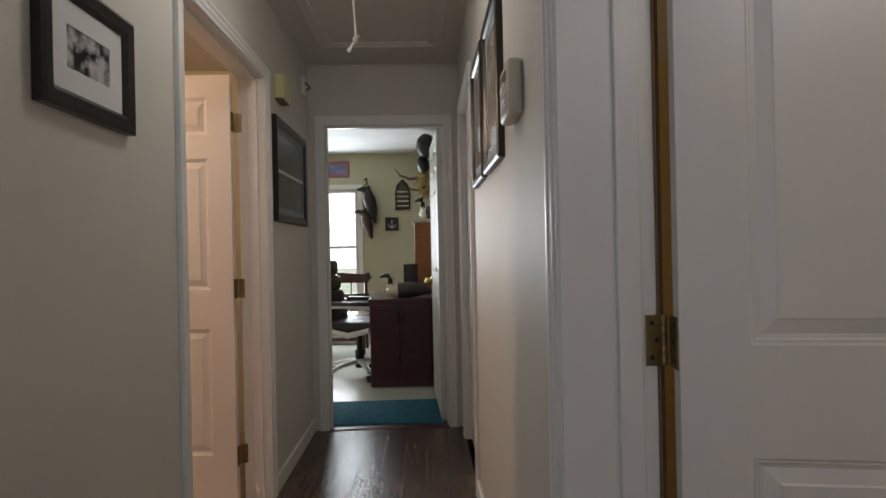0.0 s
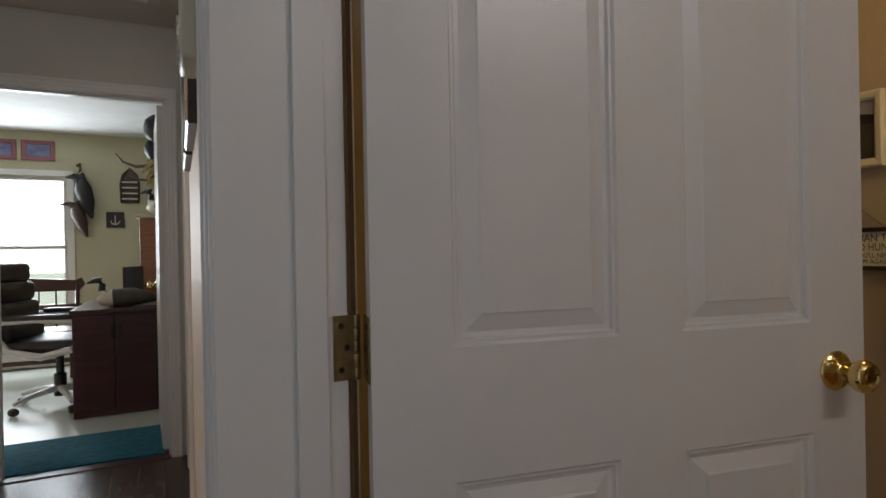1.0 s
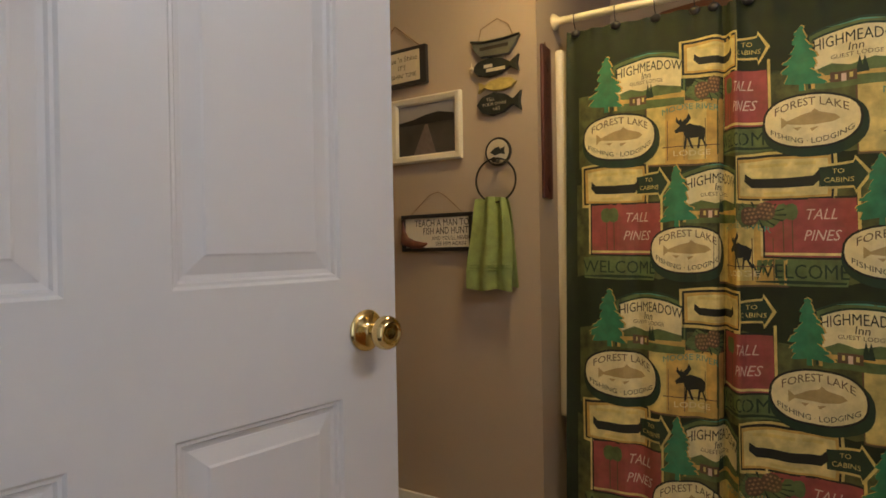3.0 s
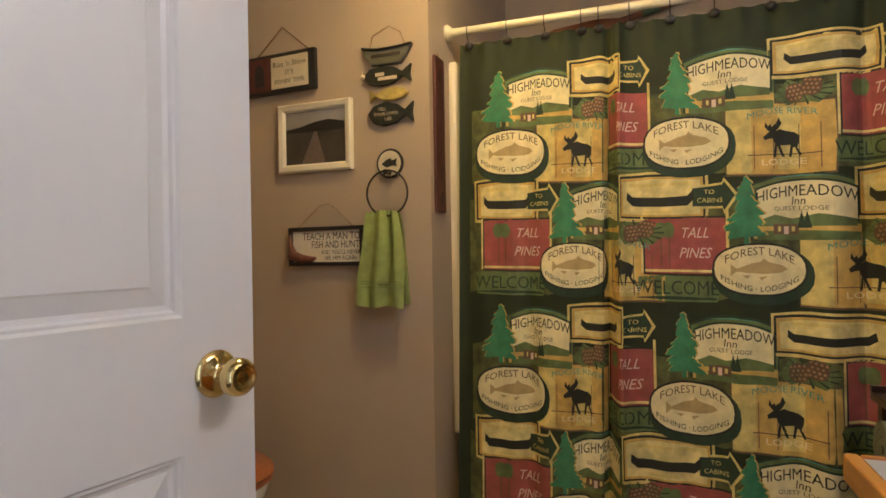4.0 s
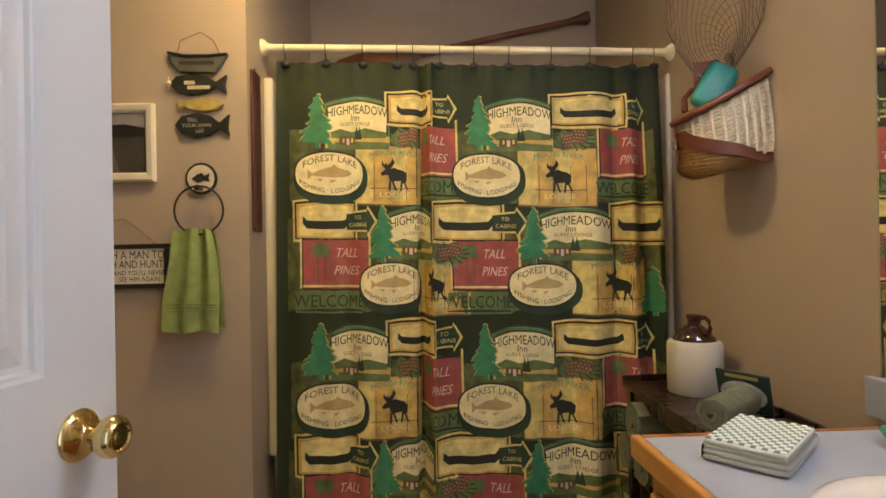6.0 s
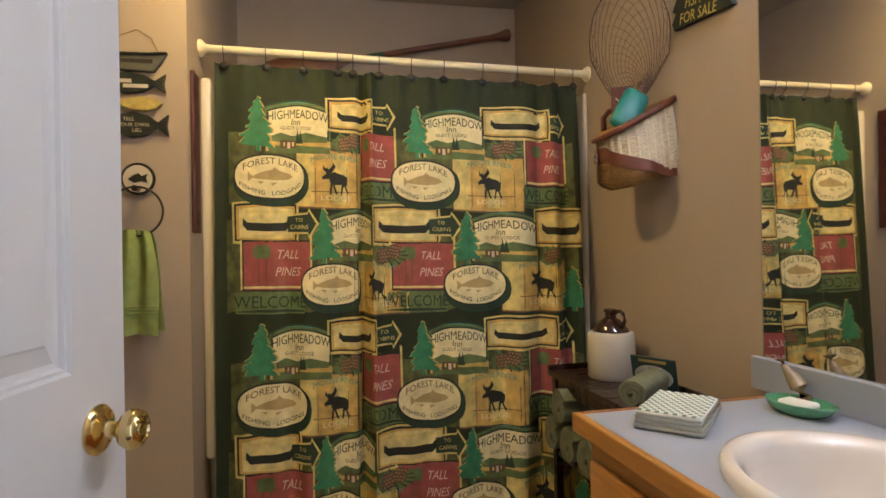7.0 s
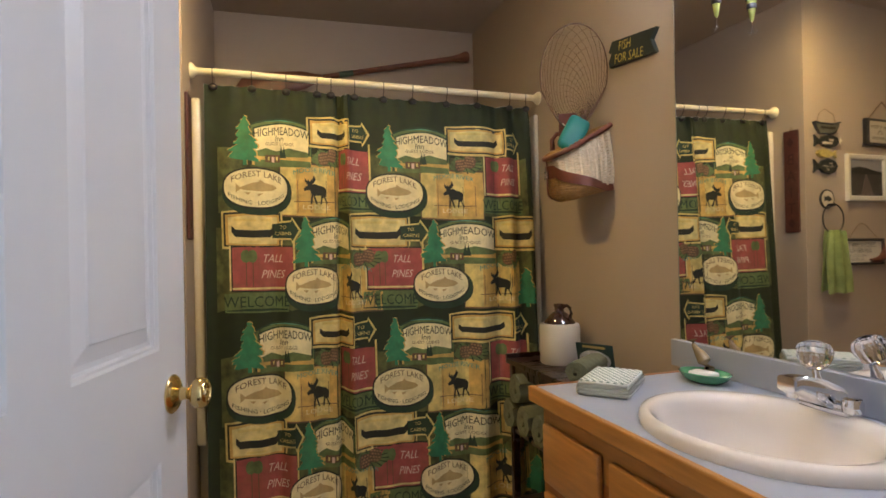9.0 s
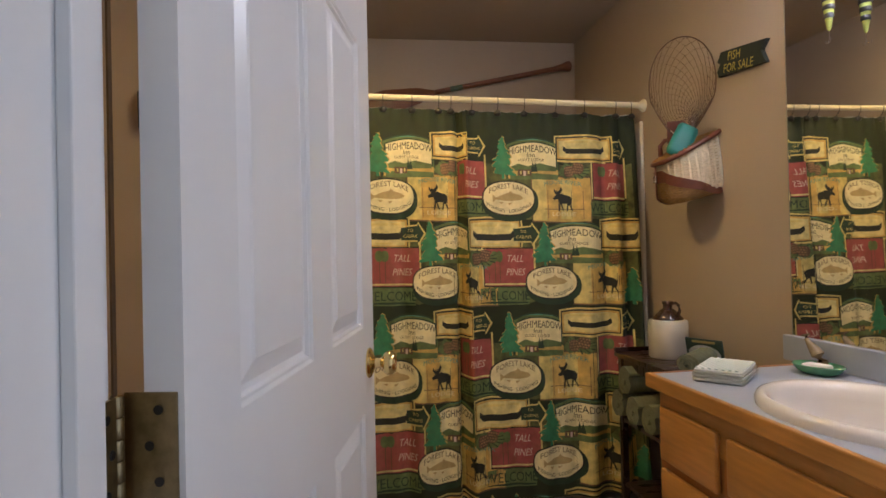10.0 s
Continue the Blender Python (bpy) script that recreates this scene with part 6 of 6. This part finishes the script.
HSHADE = glow("hall_light_shade", (0.97, 0.96, 0.96), 68.0)
hlight = thing("hall_ceiling_light", HM @ pose(-0.5, 0.80, HZ), "round frosted hall ceiling light", "ceiling light")
part("rim", lathe([(0.0, 0), (0.115, 0), (0.118, -0.012), (0.105, -0.022), (0.0, -0.022)], 32, cap=False), M_BRASS, hlight, smooth=50)
part("shade", lathe([(0.092, -0.023), (0.090, -0.045), (0.075, -0.068), (0.045, -0.082), (0.0, -0.087)], 28, cap=False), HSHADE, hlight, "glowing frosted shade", smooth=60)

# side-room door, standing open
gdoor = thing("side_room_door", HM @ pose(HW - 0.128, 1.752, 0, 0, 0, 180 - 2), "white six-panel door standing open into a side room", "door")
part("slab", door_slab(0.82, 2.02), mat("peach_lit_door_paint", (0.78, 0.765, 0.745), 0.35, vary=0.02), gdoor, m=pose(0.012, 0.016, 0.012))
for hz in (0.235, 1.025, 1.815):
    hg = part("hinge", lathe([(0.0068, hz - 0.045), (0.0068, hz + 0.045)], 12, pose(0, 0, 0)), M_OLDBRASS, gdoor, "tarnished brass butt hinge", smooth=40)
    part("leaf", boxes((-0.003, 0.030, -0.004, -0.001, hz - 0.045, hz + 0.045)), M_OLDBRASS, hg, m=pose(0, 0, 0, 0, 0, 200))
    part("leaf", boxes((0.008, 0.0118, 0.006, 0.048, hz - 0.045, hz + 0.045)), M_OLDBRASS, hg)

# closed door further down the hall
cdoor = thing("closet_door", HM @ pose(0.030, 1.783, 0, 0, 0, 90), "white six-panel door closed in the hall wall", "door")
part("slab", door_slab(0.754, 2.015), M_DOOR, cdoor, m=pose(0, -0.035, 0.010))

# ---------------- office ----------------
odoor = thing("office_door", HM @ pose(OX1 - 0.002, HY + 0.125, 0, 0, 0, 93), "white six-panel door standing open into the office", "door")
part("slab", door_slab(0.78, 2.015), M_DOOR, odoor, m=pose(0.012, 0.008, 0.010))
knob(odoor, 0.72, 0.043, 0.94, 1)
for hz in (0.235, 1.025, 1.815):
    part("hinge", lathe([(0.0068, hz - 0.045), (0.0068, hz + 0.045)], 12, pose(0.004, 0.004, 0)), M_BRASS, odoor, "brass butt hinge", smooth=40)

window = thing("window_1", HM @ pose((WX0 + WX1) / 2, OB, WZ0), "white double-hung window with lowered slat blinds", "window")
ww, wh = (WX1 - WX0) / 2, WZ1 - WZ0
part("window_frame", boxes((-ww, -ww + 0.04, 0.03, 0.10, 0, wh), (ww - 0.04, ww, 0.03, 0.10, 0, wh), (-ww + 0.04, ww - 0.04, 0.03, 0.10, wh - 0.04, wh), (-ww + 0.04, ww - 0.04, 0.03, 0.10, 0, 0.05), (-ww + 0.04, ww - 0.04, 0.04, 0.09, wh * 0.5 - 0.02, wh * 0.5 + 0.02)), M_WHITE, window)
part("casing", boxes((-ww - 0.06, -ww, -0.018, 0, -0.06, wh + 0.06), (ww, ww + 0.06, -0.018, 0, -0.06, wh + 0.06), (-ww, ww, -0.018, 0, wh, wh + 0.06), bev=0.003), M_WHITE, window)
part("window_sill", boxes((-ww - 0.07, ww + 0.07, -0.05, 0.03, -0.03, 0.0), bev=0.003), M_WHITE, window)
pane = part("pane", boxes((-ww + 0.04, ww - 0.04, 0.062, 0.066, 0.05, wh * 0.5 - 0.02), (-ww + 0.04, ww - 0.04, 0.072, 0.076, wh * 0.5 + 0.02, wh - 0.04)), glass("window_glass"), window)
pane.visible_shadow = False
M_SLAT = mat("white_blind_slat", (0.80, 0.80, 0.80), 0.4)
slat_mesh = None
for k in range(56):
    z = 0.03 + (wh - 0.06) * k / 55
    if slat_mesh is None:
        sl = part("slat", boxes((-ww + 0.012, ww - 0.012, -0.011, 0.011, -0.0006, 0.0006)), M_SLAT, window, m=pose(0, 0.018, z, 16, 0, 0))
        slat_mesh = sl.data
    else:
        sl = new("slat", slat_mesh)
        sl.parent = window
        sl.matrix_local = pose(0, 0.018, z, 16, 0, 0)
# Greenery slab emits; its daylight is put into the material.
setting("outdoor_backdrop", boxes((-6.0, 3.0, OB + 2.5, OB + 2.52, -1.0, 0.9)), glow("far_greenery_glow", (0.55, 0.66, 0.55), 1.6), "blurred pale greenery backdrop outside the window, daylight put in as glow", HM)
setting("sky_backdrop", boxes((-6.0, 3.0, OB + 2.53, OB + 2.55, 0.9, 5.0)), glow("overcast_sky_glow", (0.88, 0.94, 1.0), 5.0), "bright overcast sky outside the window", HM)

rug = tagged(part("office_rug", boxes((-1.30, -0.14, 2.87, 3.47, -0.003, 0.014), bev=0.006), M_RUG, smooth=50), "teal short-pile rug inside the doorway", "rug")
rug.matrix_world = HM

desk = thing("office_desk", HM @ pose(-0.445, 4.16, 0), "dark mahogany desk cabinet with two doors", "desk")
part("body", boxes((-0.285, 0.60, -0.22, 0.72, 0.0, 0.735), bev=0.003), M_DWOOD, desk)
part("top", boxes((-0.30, 0.62, -0.235, 0.74, 0.7355, 0.765), bev=0.004), M_DWOOD, desk)
for x0, x1 in ((-0.275, -0.028), (-0.020, 0.25)):
    dd = part("door", boxes((x0, x1, -0.238, -0.2205, 0.06, 0.715), bev=0.003), M_DWOOD, desk)
# Raised plates, near-black to paint the shade inside recessed pulls.
for x in (-0.052, 0.0):
    part("handle", boxes((x, x + 0.026, -0.2425, -0.2385, 0.555, 0.66), bev=0.002), mat("recess_shade_colour", (0.02, 0.007, 0.006), 0.4), desk)
hutch = thing("oak_cabinet", HM @ pose(-0.34, 4.72, 0.7655), "tall honey oak cabinet standing on the desk", "cabinet")
part("body", boxes((0, 0.5, 0, 0.32, 0, 0.70), bev=0.003), M_OAK, hutch)
part("cornice", boxes((-0.04, 0.5, -0.04, 0.36, 0.7005, 0.735), bev=0.006), mat("pale_shelf_top", (0.60, 0.55, 0.45), 0.5), hutch)

M_GOOSE = mat("painted_decoy", (0.060, 0.050, 0.042), 0.5, vary=0.4, scale=22)
M_DBLK = mat("decoy_black", (0.015, 0.015, 0.016), 0.45)
M_DWHT = mat("decoy_white", (0.62, 0.58, 0.50), 0.5)


def decoy(m, s, label):
    """A carved waterfowl decoy, one plain mesh."""
    bm = tube([(-0.30 * s, 0, 0.05 * s), (-0.22 * s, 0, 0.075 * s), (-0.08 * s, 0, 0.085 * s), (0.08 * s, 0, 0.08 * s), (0.17 * s, 0, 0.07 * s), (0.21 * s, 0, 0.07 * s)], [0.012 * s, 0.05 * s, 0.085 * s, 0.085 * s, 0.055 * s, 0.02 * s], 14)
    tube([(0.14 * s, 0, 0.08 * s), (0.17 * s, 0, 0.15 * s), (0.165 * s, 0, 0.21 * s), (0.18 * s, 0, 0.245 * s), (0.22 * s, 0, 0.245 * s), (0.285 * s, 0, 0.222 * s)], [0.05 * s, 0.030 * s, 0.026 * s, 0.033 * s, 0.026 * s, 0.006 * s], 12, bm=bm)
    for f in bm.faces:
        c = f.calc_center_median()
        f.material_index = 1 if c.z > 0.175 * s and c.x > 0.1 * s else (2 if c.x > 0.12 * s else 0)
    ob = part("goose_decoy", bm, [M_GOOSE, M_DBLK, M_DWHT], smooth=60)
    ob.matrix_world = m
    return tagged(ob, label, "decoy")


decoy(HM @ pose(-0.42, 4.08, 0.766, 0, 0, 180), 0.82, "carved goose decoy with a black neck on the desk")
decoy(HM @ pose(-0.13, 4.80, 1.502, 0, 0, 150), 0.85, "carved duck decoy standing on the oak cabinet")
screen = thing("monitor", HM @ pose(-0.38, 4.50, 0.7655, 0, 0, 70), "thin black computer monitor seen edge on", "monitor")
part("screen", boxes((-0.16, 0.16, -0.012, 0.012, 0.05, 0.29), bev=0.004), M_BLACKW, screen)
part("glass", boxes((-0.15, 0.15, -0.0135, -0.0122, 0.06, 0.28)), mat("screen_glass", (0.10, 0.14, 0.20), 0.15), screen)
part("foot", boxes((-0.07, 0.07, -0.05, 0.05, 0, 0.012), (-0.015, 0.015, 0.012, 0.03, 0.0125, 0.12), bev=0.002), M_BLACKW, screen)
papers = tagged(part("paper_stack", boxes((-0.10, 0.10, -0.08, 0.08, 0, 0.03), bev=0.002), M_PAPER), "stack of cream papers on the desk", "papers")
papers.matrix_world = HM @ pose(-0.20, 4.18, 0.7655, 0, 0, 12)

# trophies over the cabinet
M_ANT = mat("antler_horn", (0.10, 0.06, 0.035), 0.5, vary=0.3)
antler = tagged(part("antlers", tube([(0.25, 0, 0.06), (0.10, 0, 0.02), (-0.05, 0, 0.0), (-0.16, 0, 0.04), (-0.22, 0, 0.12)], [0.02, 0.018, 0.016, 0.012, 0.004], 8), M_ANT, smooth=60), "dark curved horn hung high on the office wall", "horn")
antler.matrix_world = HM @ pose(-0.34, 5.3, 1.98)
antler2 = tagged(part("antlers", tube([(0.22, 0, 0.02), (0.08, 0, 0.0), (-0.05, 0, 0.01), (-0.13, 0, 0.05)], [0.016, 0.014, 0.011, 0.004], 8), M_ANT, smooth=60), "dark curved horn hung below another horn", "horn")
antler2.matrix_world = HM @ pose(-0.32, 5.3, 1.85)
rnd = random.Random(4)
plume = bmesh.new()
for k in range(150):
    a, b = rnd.uniform(0, 6.28), rnd.uniform(-1.2, 1.2)
    p = Vector((0.10 * math.cos(a) * math.cos(b), 0.06 * math.sin(a) * math.cos(b), 0.14 * math.sin(b)))
    tube([p * 0.6, p + Vector((rnd.uniform(-0.05, 0.02), 0, -0.05)), p * 1.15 + Vector((rnd.uniform(-0.07, 0.02), 0, -0.12))], [0.012, 0.009, 0.002], 5, bm=plume)
pl = tagged(part("dried_plume", plume, mat("straw_plume", (0.42, 0.30, 0.12), 0.8, vary=0.4, scale=30), smooth=60), "shaggy straw-coloured plume hung above the cabinet", "plume")
pl.matrix_world = HM @ pose(-0.16, 5.1, 2.0)
for x, y, z, r, label in ((-0.20, 4.95, 2.28, 0.10, "dark rounded trophy hung near the ceiling"), (-0.24, 5.0, 2.10, 0.07, "small dark trophy hung below the ceiling")):
    bm = bmesh.new()
    bmesh.ops.create_icosphere(bm, subdivisions=3, radius=r)
    for v in bm.verts:
        v.co *= 1 + 0.25 * noise.noise(v.co * 14)
        v.co.z *= 1.25
    tr = tagged(part("wall_trophy", bm, M_DBLK, smooth=60), label, "trophy")
    tr.matrix_world = HM @ pose(x, y, z)

# back wall of the office
M_PINK = mat("rose_frame", (0.28, 0.11, 0.13), 0.5, vary=0.1)
M_SKYP = mat("blue_print", (0.14, 0.16, 0.30), 0.4, vary=0.6, scale=12)
for xc in (-1.335, -1.665):
    framed("office_print", HM @ wall_pose(xc, OB, 2.245, (0, -1, 0)), 0.29, 0.21, 0.045, 0.018, M_PINK, M_SKYP, "rose framed blue print hung above the window")
anchor = thing("anchor_sign", HM @ wall_pose(-0.655, OB, 1.53, (0, -1, 0)), "small black square sign with a white anchor", "sign")
part("board", boxes((-0.085, 0.085, -0.085, 0.085, 0, 0.02), bev=0.002), M_BLACKW, anchor)
part("anchor_mark", tube([(0.0, 0.05, 0.022), (0.0, -0.045, 0.022)], 0.006, 6), M_MATW, anchor)
part("anchor_mark", tube([(-0.045, -0.01, 0.022), (-0.03, -0.04, 0.022), (0, -0.05, 0.022), (0.03, -0.04, 0.022), (0.045, -0.01, 0.022)], 0.006, 6), M_MATW, anchor)
skiff = thing("boat_shelf", HM @ wall_pose(-0.51, OB, 1.90, (0, -1, 0)), "boat-shaped grey wooden wall shelf", "wall shelf")
hull = [(-0.085, -0.18), (0.085, -0.18), (0.088, 0.02), (0.065, 0.12), (0.0, 0.19), (-0.065, 0.12), (-0.088, 0.02)]
part("back", plate(hull, 0.012), mat("grey_driftwood", (0.10, 0.085, 0.065), 0.7, vary=0.4, scale=14), skiff)
part("edge", tube([(x, y, 0.02) for x, y in hull], 0.012, 6, closed=True), mat("dark_driftwood", (0.045, 0.035, 0.028), 0.7), skiff)
for yy in (-0.14, -0.08, -0.02, 0.04):
    part("shelf", boxes((-0.075, 0.075, yy - 0.006, yy + 0.006, 0.012, 0.045)), M_DWHT, skiff)
for dx, z0, sc in ((0.0, 1.80, 1.0), (-0.05, 1.55, 0.8)):
    bm = tube([(0.02, 0, 0.22 * sc), (0.0, -0.02, 0.15 * sc), (0.02, -0.03, 0.05 * sc), (0.06, -0.03, -0.10 * sc), (0.10, -0.02, -0.26 * sc)], [0.012, 0.055 * sc, 0.085 * sc, 0.070 * sc, 0.012], 12)
    tube([(0.0, -0.03, 0.15 * sc), (-0.06, -0.06, 0.17 * sc), (-0.13, -0.07, 0.16 * sc)], [0.045 * sc, 0.035 * sc, 0.006], 10, bm=bm)
    fowl = tagged(part("hanging_decoy", bm, M_DBLK if sc == 1 else mat("brown_decoy", (0.055, 0.032, 0.024), 0.6, vary=0.4), smooth=60), "dark carved waterfowl decoy hung on the wall", "decoy")
    fowl.matrix_world = HM @ pose(-0.96 + dx, OB - 0.06, z0)
hookm = tagged(part("wall_hook", tube([(0, 0, 0.0), (0.03, -0.03, 0.02), (0.035, -0.03, -0.05), (0.0, -0.03, -0.10)], 0.012, 8), M_ANT, smooth=60), "dark horn hook above the hanging decoys", "hook")
hookm.matrix_world = HM @ pose(-1.0, OB - 0.01, 2.10)

# office chair
chair = thing("office_chair", HM @ pose(-0.885, 4.45, 0, 0, 0, -14) @ Matrix.Diagonal((1.06, 1.06, 0.98, 1)), "black leather office chair with chromed arm loops", "office chair")
M_LEAB = mat("black_leather", (0.016, 0.015, 0.018), 0.42, vary=0.3, scale=30, grain=0.3, grain_scale=200)
M_SILV = mat("silver_plastic", (0.68, 0.68, 0.68), 0.35, 0.15)
bm = bmesh.new()
box(bm, -0.25, 0.25, -0.25, 0.25, 0.44, 0.55, bev=0.05, seg=4)
part("seat", bm, M_LEAB, chair, smooth=60)
bm = bmesh.new()
for k in range(4):
    box(bm, -0.31 - 0.03 * k, -0.19 - 0.03 * k, -0.24, 0.24, 0.52 + 0.15 * k, 0.68 + 0.15 * k, bev=0.045, seg=3)
part("backrest", bm, M_LEAB, chair, smooth=60)
for y in (-0.28, 0.28):
    arm = part("arm_loop", tube([(-0.26, y, 0.70), (-0.02, y, 0.71), (0.22, y, 0.69), (0.28, y, 0.60), (0.20, y, 0.48), (0.0, y, 0.43), (-0.20, y, 0.48), (-0.28, y, 0.60)], 0.027, 10, closed=True), M_SILV, chair, "silver loop arm", smooth=60)
    part("arm_pad", boxes((-0.22, 0.24, y - 0.035, y + 0.035, 0.705, 0.745), bev=0.015), M_LEAB, arm, smooth=60)
part("column", lathe([(0.04, 0.08), (0.04, 0.25), (0.026, 0.26), (0.026, 0.44)], 16), M_BLACKW, chair, smooth=50)
for k in range(5):
    a = 2 * math.pi * k / 5 + 0.3
    c, s_ = math.cos(a), math.sin(a)
    leg = part("base_leg", tube([(0.03 * c, 0.03 * s_, 0.14), (0.18 * c, 0.18 * s_, 0.12), (0.31 * c, 0.31 * s_, 0.085)], [0.028, 0.022, 0.016], 8), M_SILV, chair, smooth=60)
    part("caster", lathe([(0.0, -0.022), (0.026, -0.022), (0.030, -0.012), (0.030, 0.012), (0.026, 0.022), (0.0, 0.022)], 14, Matrix.Translation((0.31 * c, 0.31 * s_, 0.030)) @ Matrix.Rotation(a, 4, "Z") @ Matrix.Rotation(radians(90), 4, "X"), cap=False), M_BLACKW, leg, smooth=50)

# wooden bench under the window
bench = thing("wooden_settle", HM @ pose(-1.35, 5.75, 0), "dark wooden settle with a scrolled top rail", "bench")
M_SETT = mat("dark_cherry_wood", (0.06, 0.022, 0.016), 0.35, vary=0.3, scale=8)
part("seat", boxes((-0.55, 0.45, -0.22, 0.22, 0.42, 0.45), bev=0.004), M_SETT, bench)
part("top_rail", plate([(-0.55, 0.80), (0.40, 0.80), (0.45, 0.86), (0.42, 0.93), (0.36, 0.905), (0.0, 0.935), (-0.55, 0.92)], 0.03, 0.004), M_SETT, bench, m=pose(0, 0.22, 0, 90, 0, 0))
part("mid_rail", boxes((-0.55, 0.42, 0.19, 0.215, 0.62, 0.67), bev=0.003), M_SETT, bench)
for x in (-0.50, 0.38):
    part("post", tube([(x, 0.20, 0.0), (x, 0.20, 0.45), (x, 0.205, 0.86)], 0.02, 8), M_SETT, bench, smooth=60)
    part("leg", tube([(x, -0.19, 0.0), (x, -0.19, 0.42)], 0.02, 8), M_SETT, bench, smooth=60)
for x in (-0.36, -0.22, -0.08, 0.06, 0.20):
    part("spindle", tube([(x, 0.2, 0.45), (x, 0.2, 0.80)], 0.009, 6), M_SETT, bench, smooth=60)
part("stretcher", boxes((-0.50, 0.38, -0.2, -0.17, 0.15, 0.19), bev=0.003), M_SETT, bench)
setting("baseboard_heater", boxes((-1.9, -0.3, OB - 0.07, OB - 0.016, 0.02, 0.20), bev=0.006), mat("cream_heater", (0.55, 0.52, 0.44), 0.4), "cream baseboard heater under the window", HM)

# threshold and floor planks
setting("threshold", boxes((OX0, OX1, HY - 0.01, HY + 0.115, -0.005, 0.006), bev=0.002), M_DWOOD, "dark wooden threshold strip", HM)
PW, PL = 0.125, 1.2
rnd = random.Random(7)
plank_meshes = {}
for c in range(8):
    x0 = HW + PW * c
    off = rnd.uniform(0, PL)
    y = -2.2 - off
    while y < HY - 0.011:
        a, b = max(y, -2.2), min(y + PL, HY - 0.011)
        if b - a > 0.02:
            ob = part("plank", boxes((0, PW - 0.0016, 0, b - a - 0.0016, -0.006, 0.0), bev=0.0008), M_PLANK, hall_floor, m=pose(x0, a, 0))
        y += PL
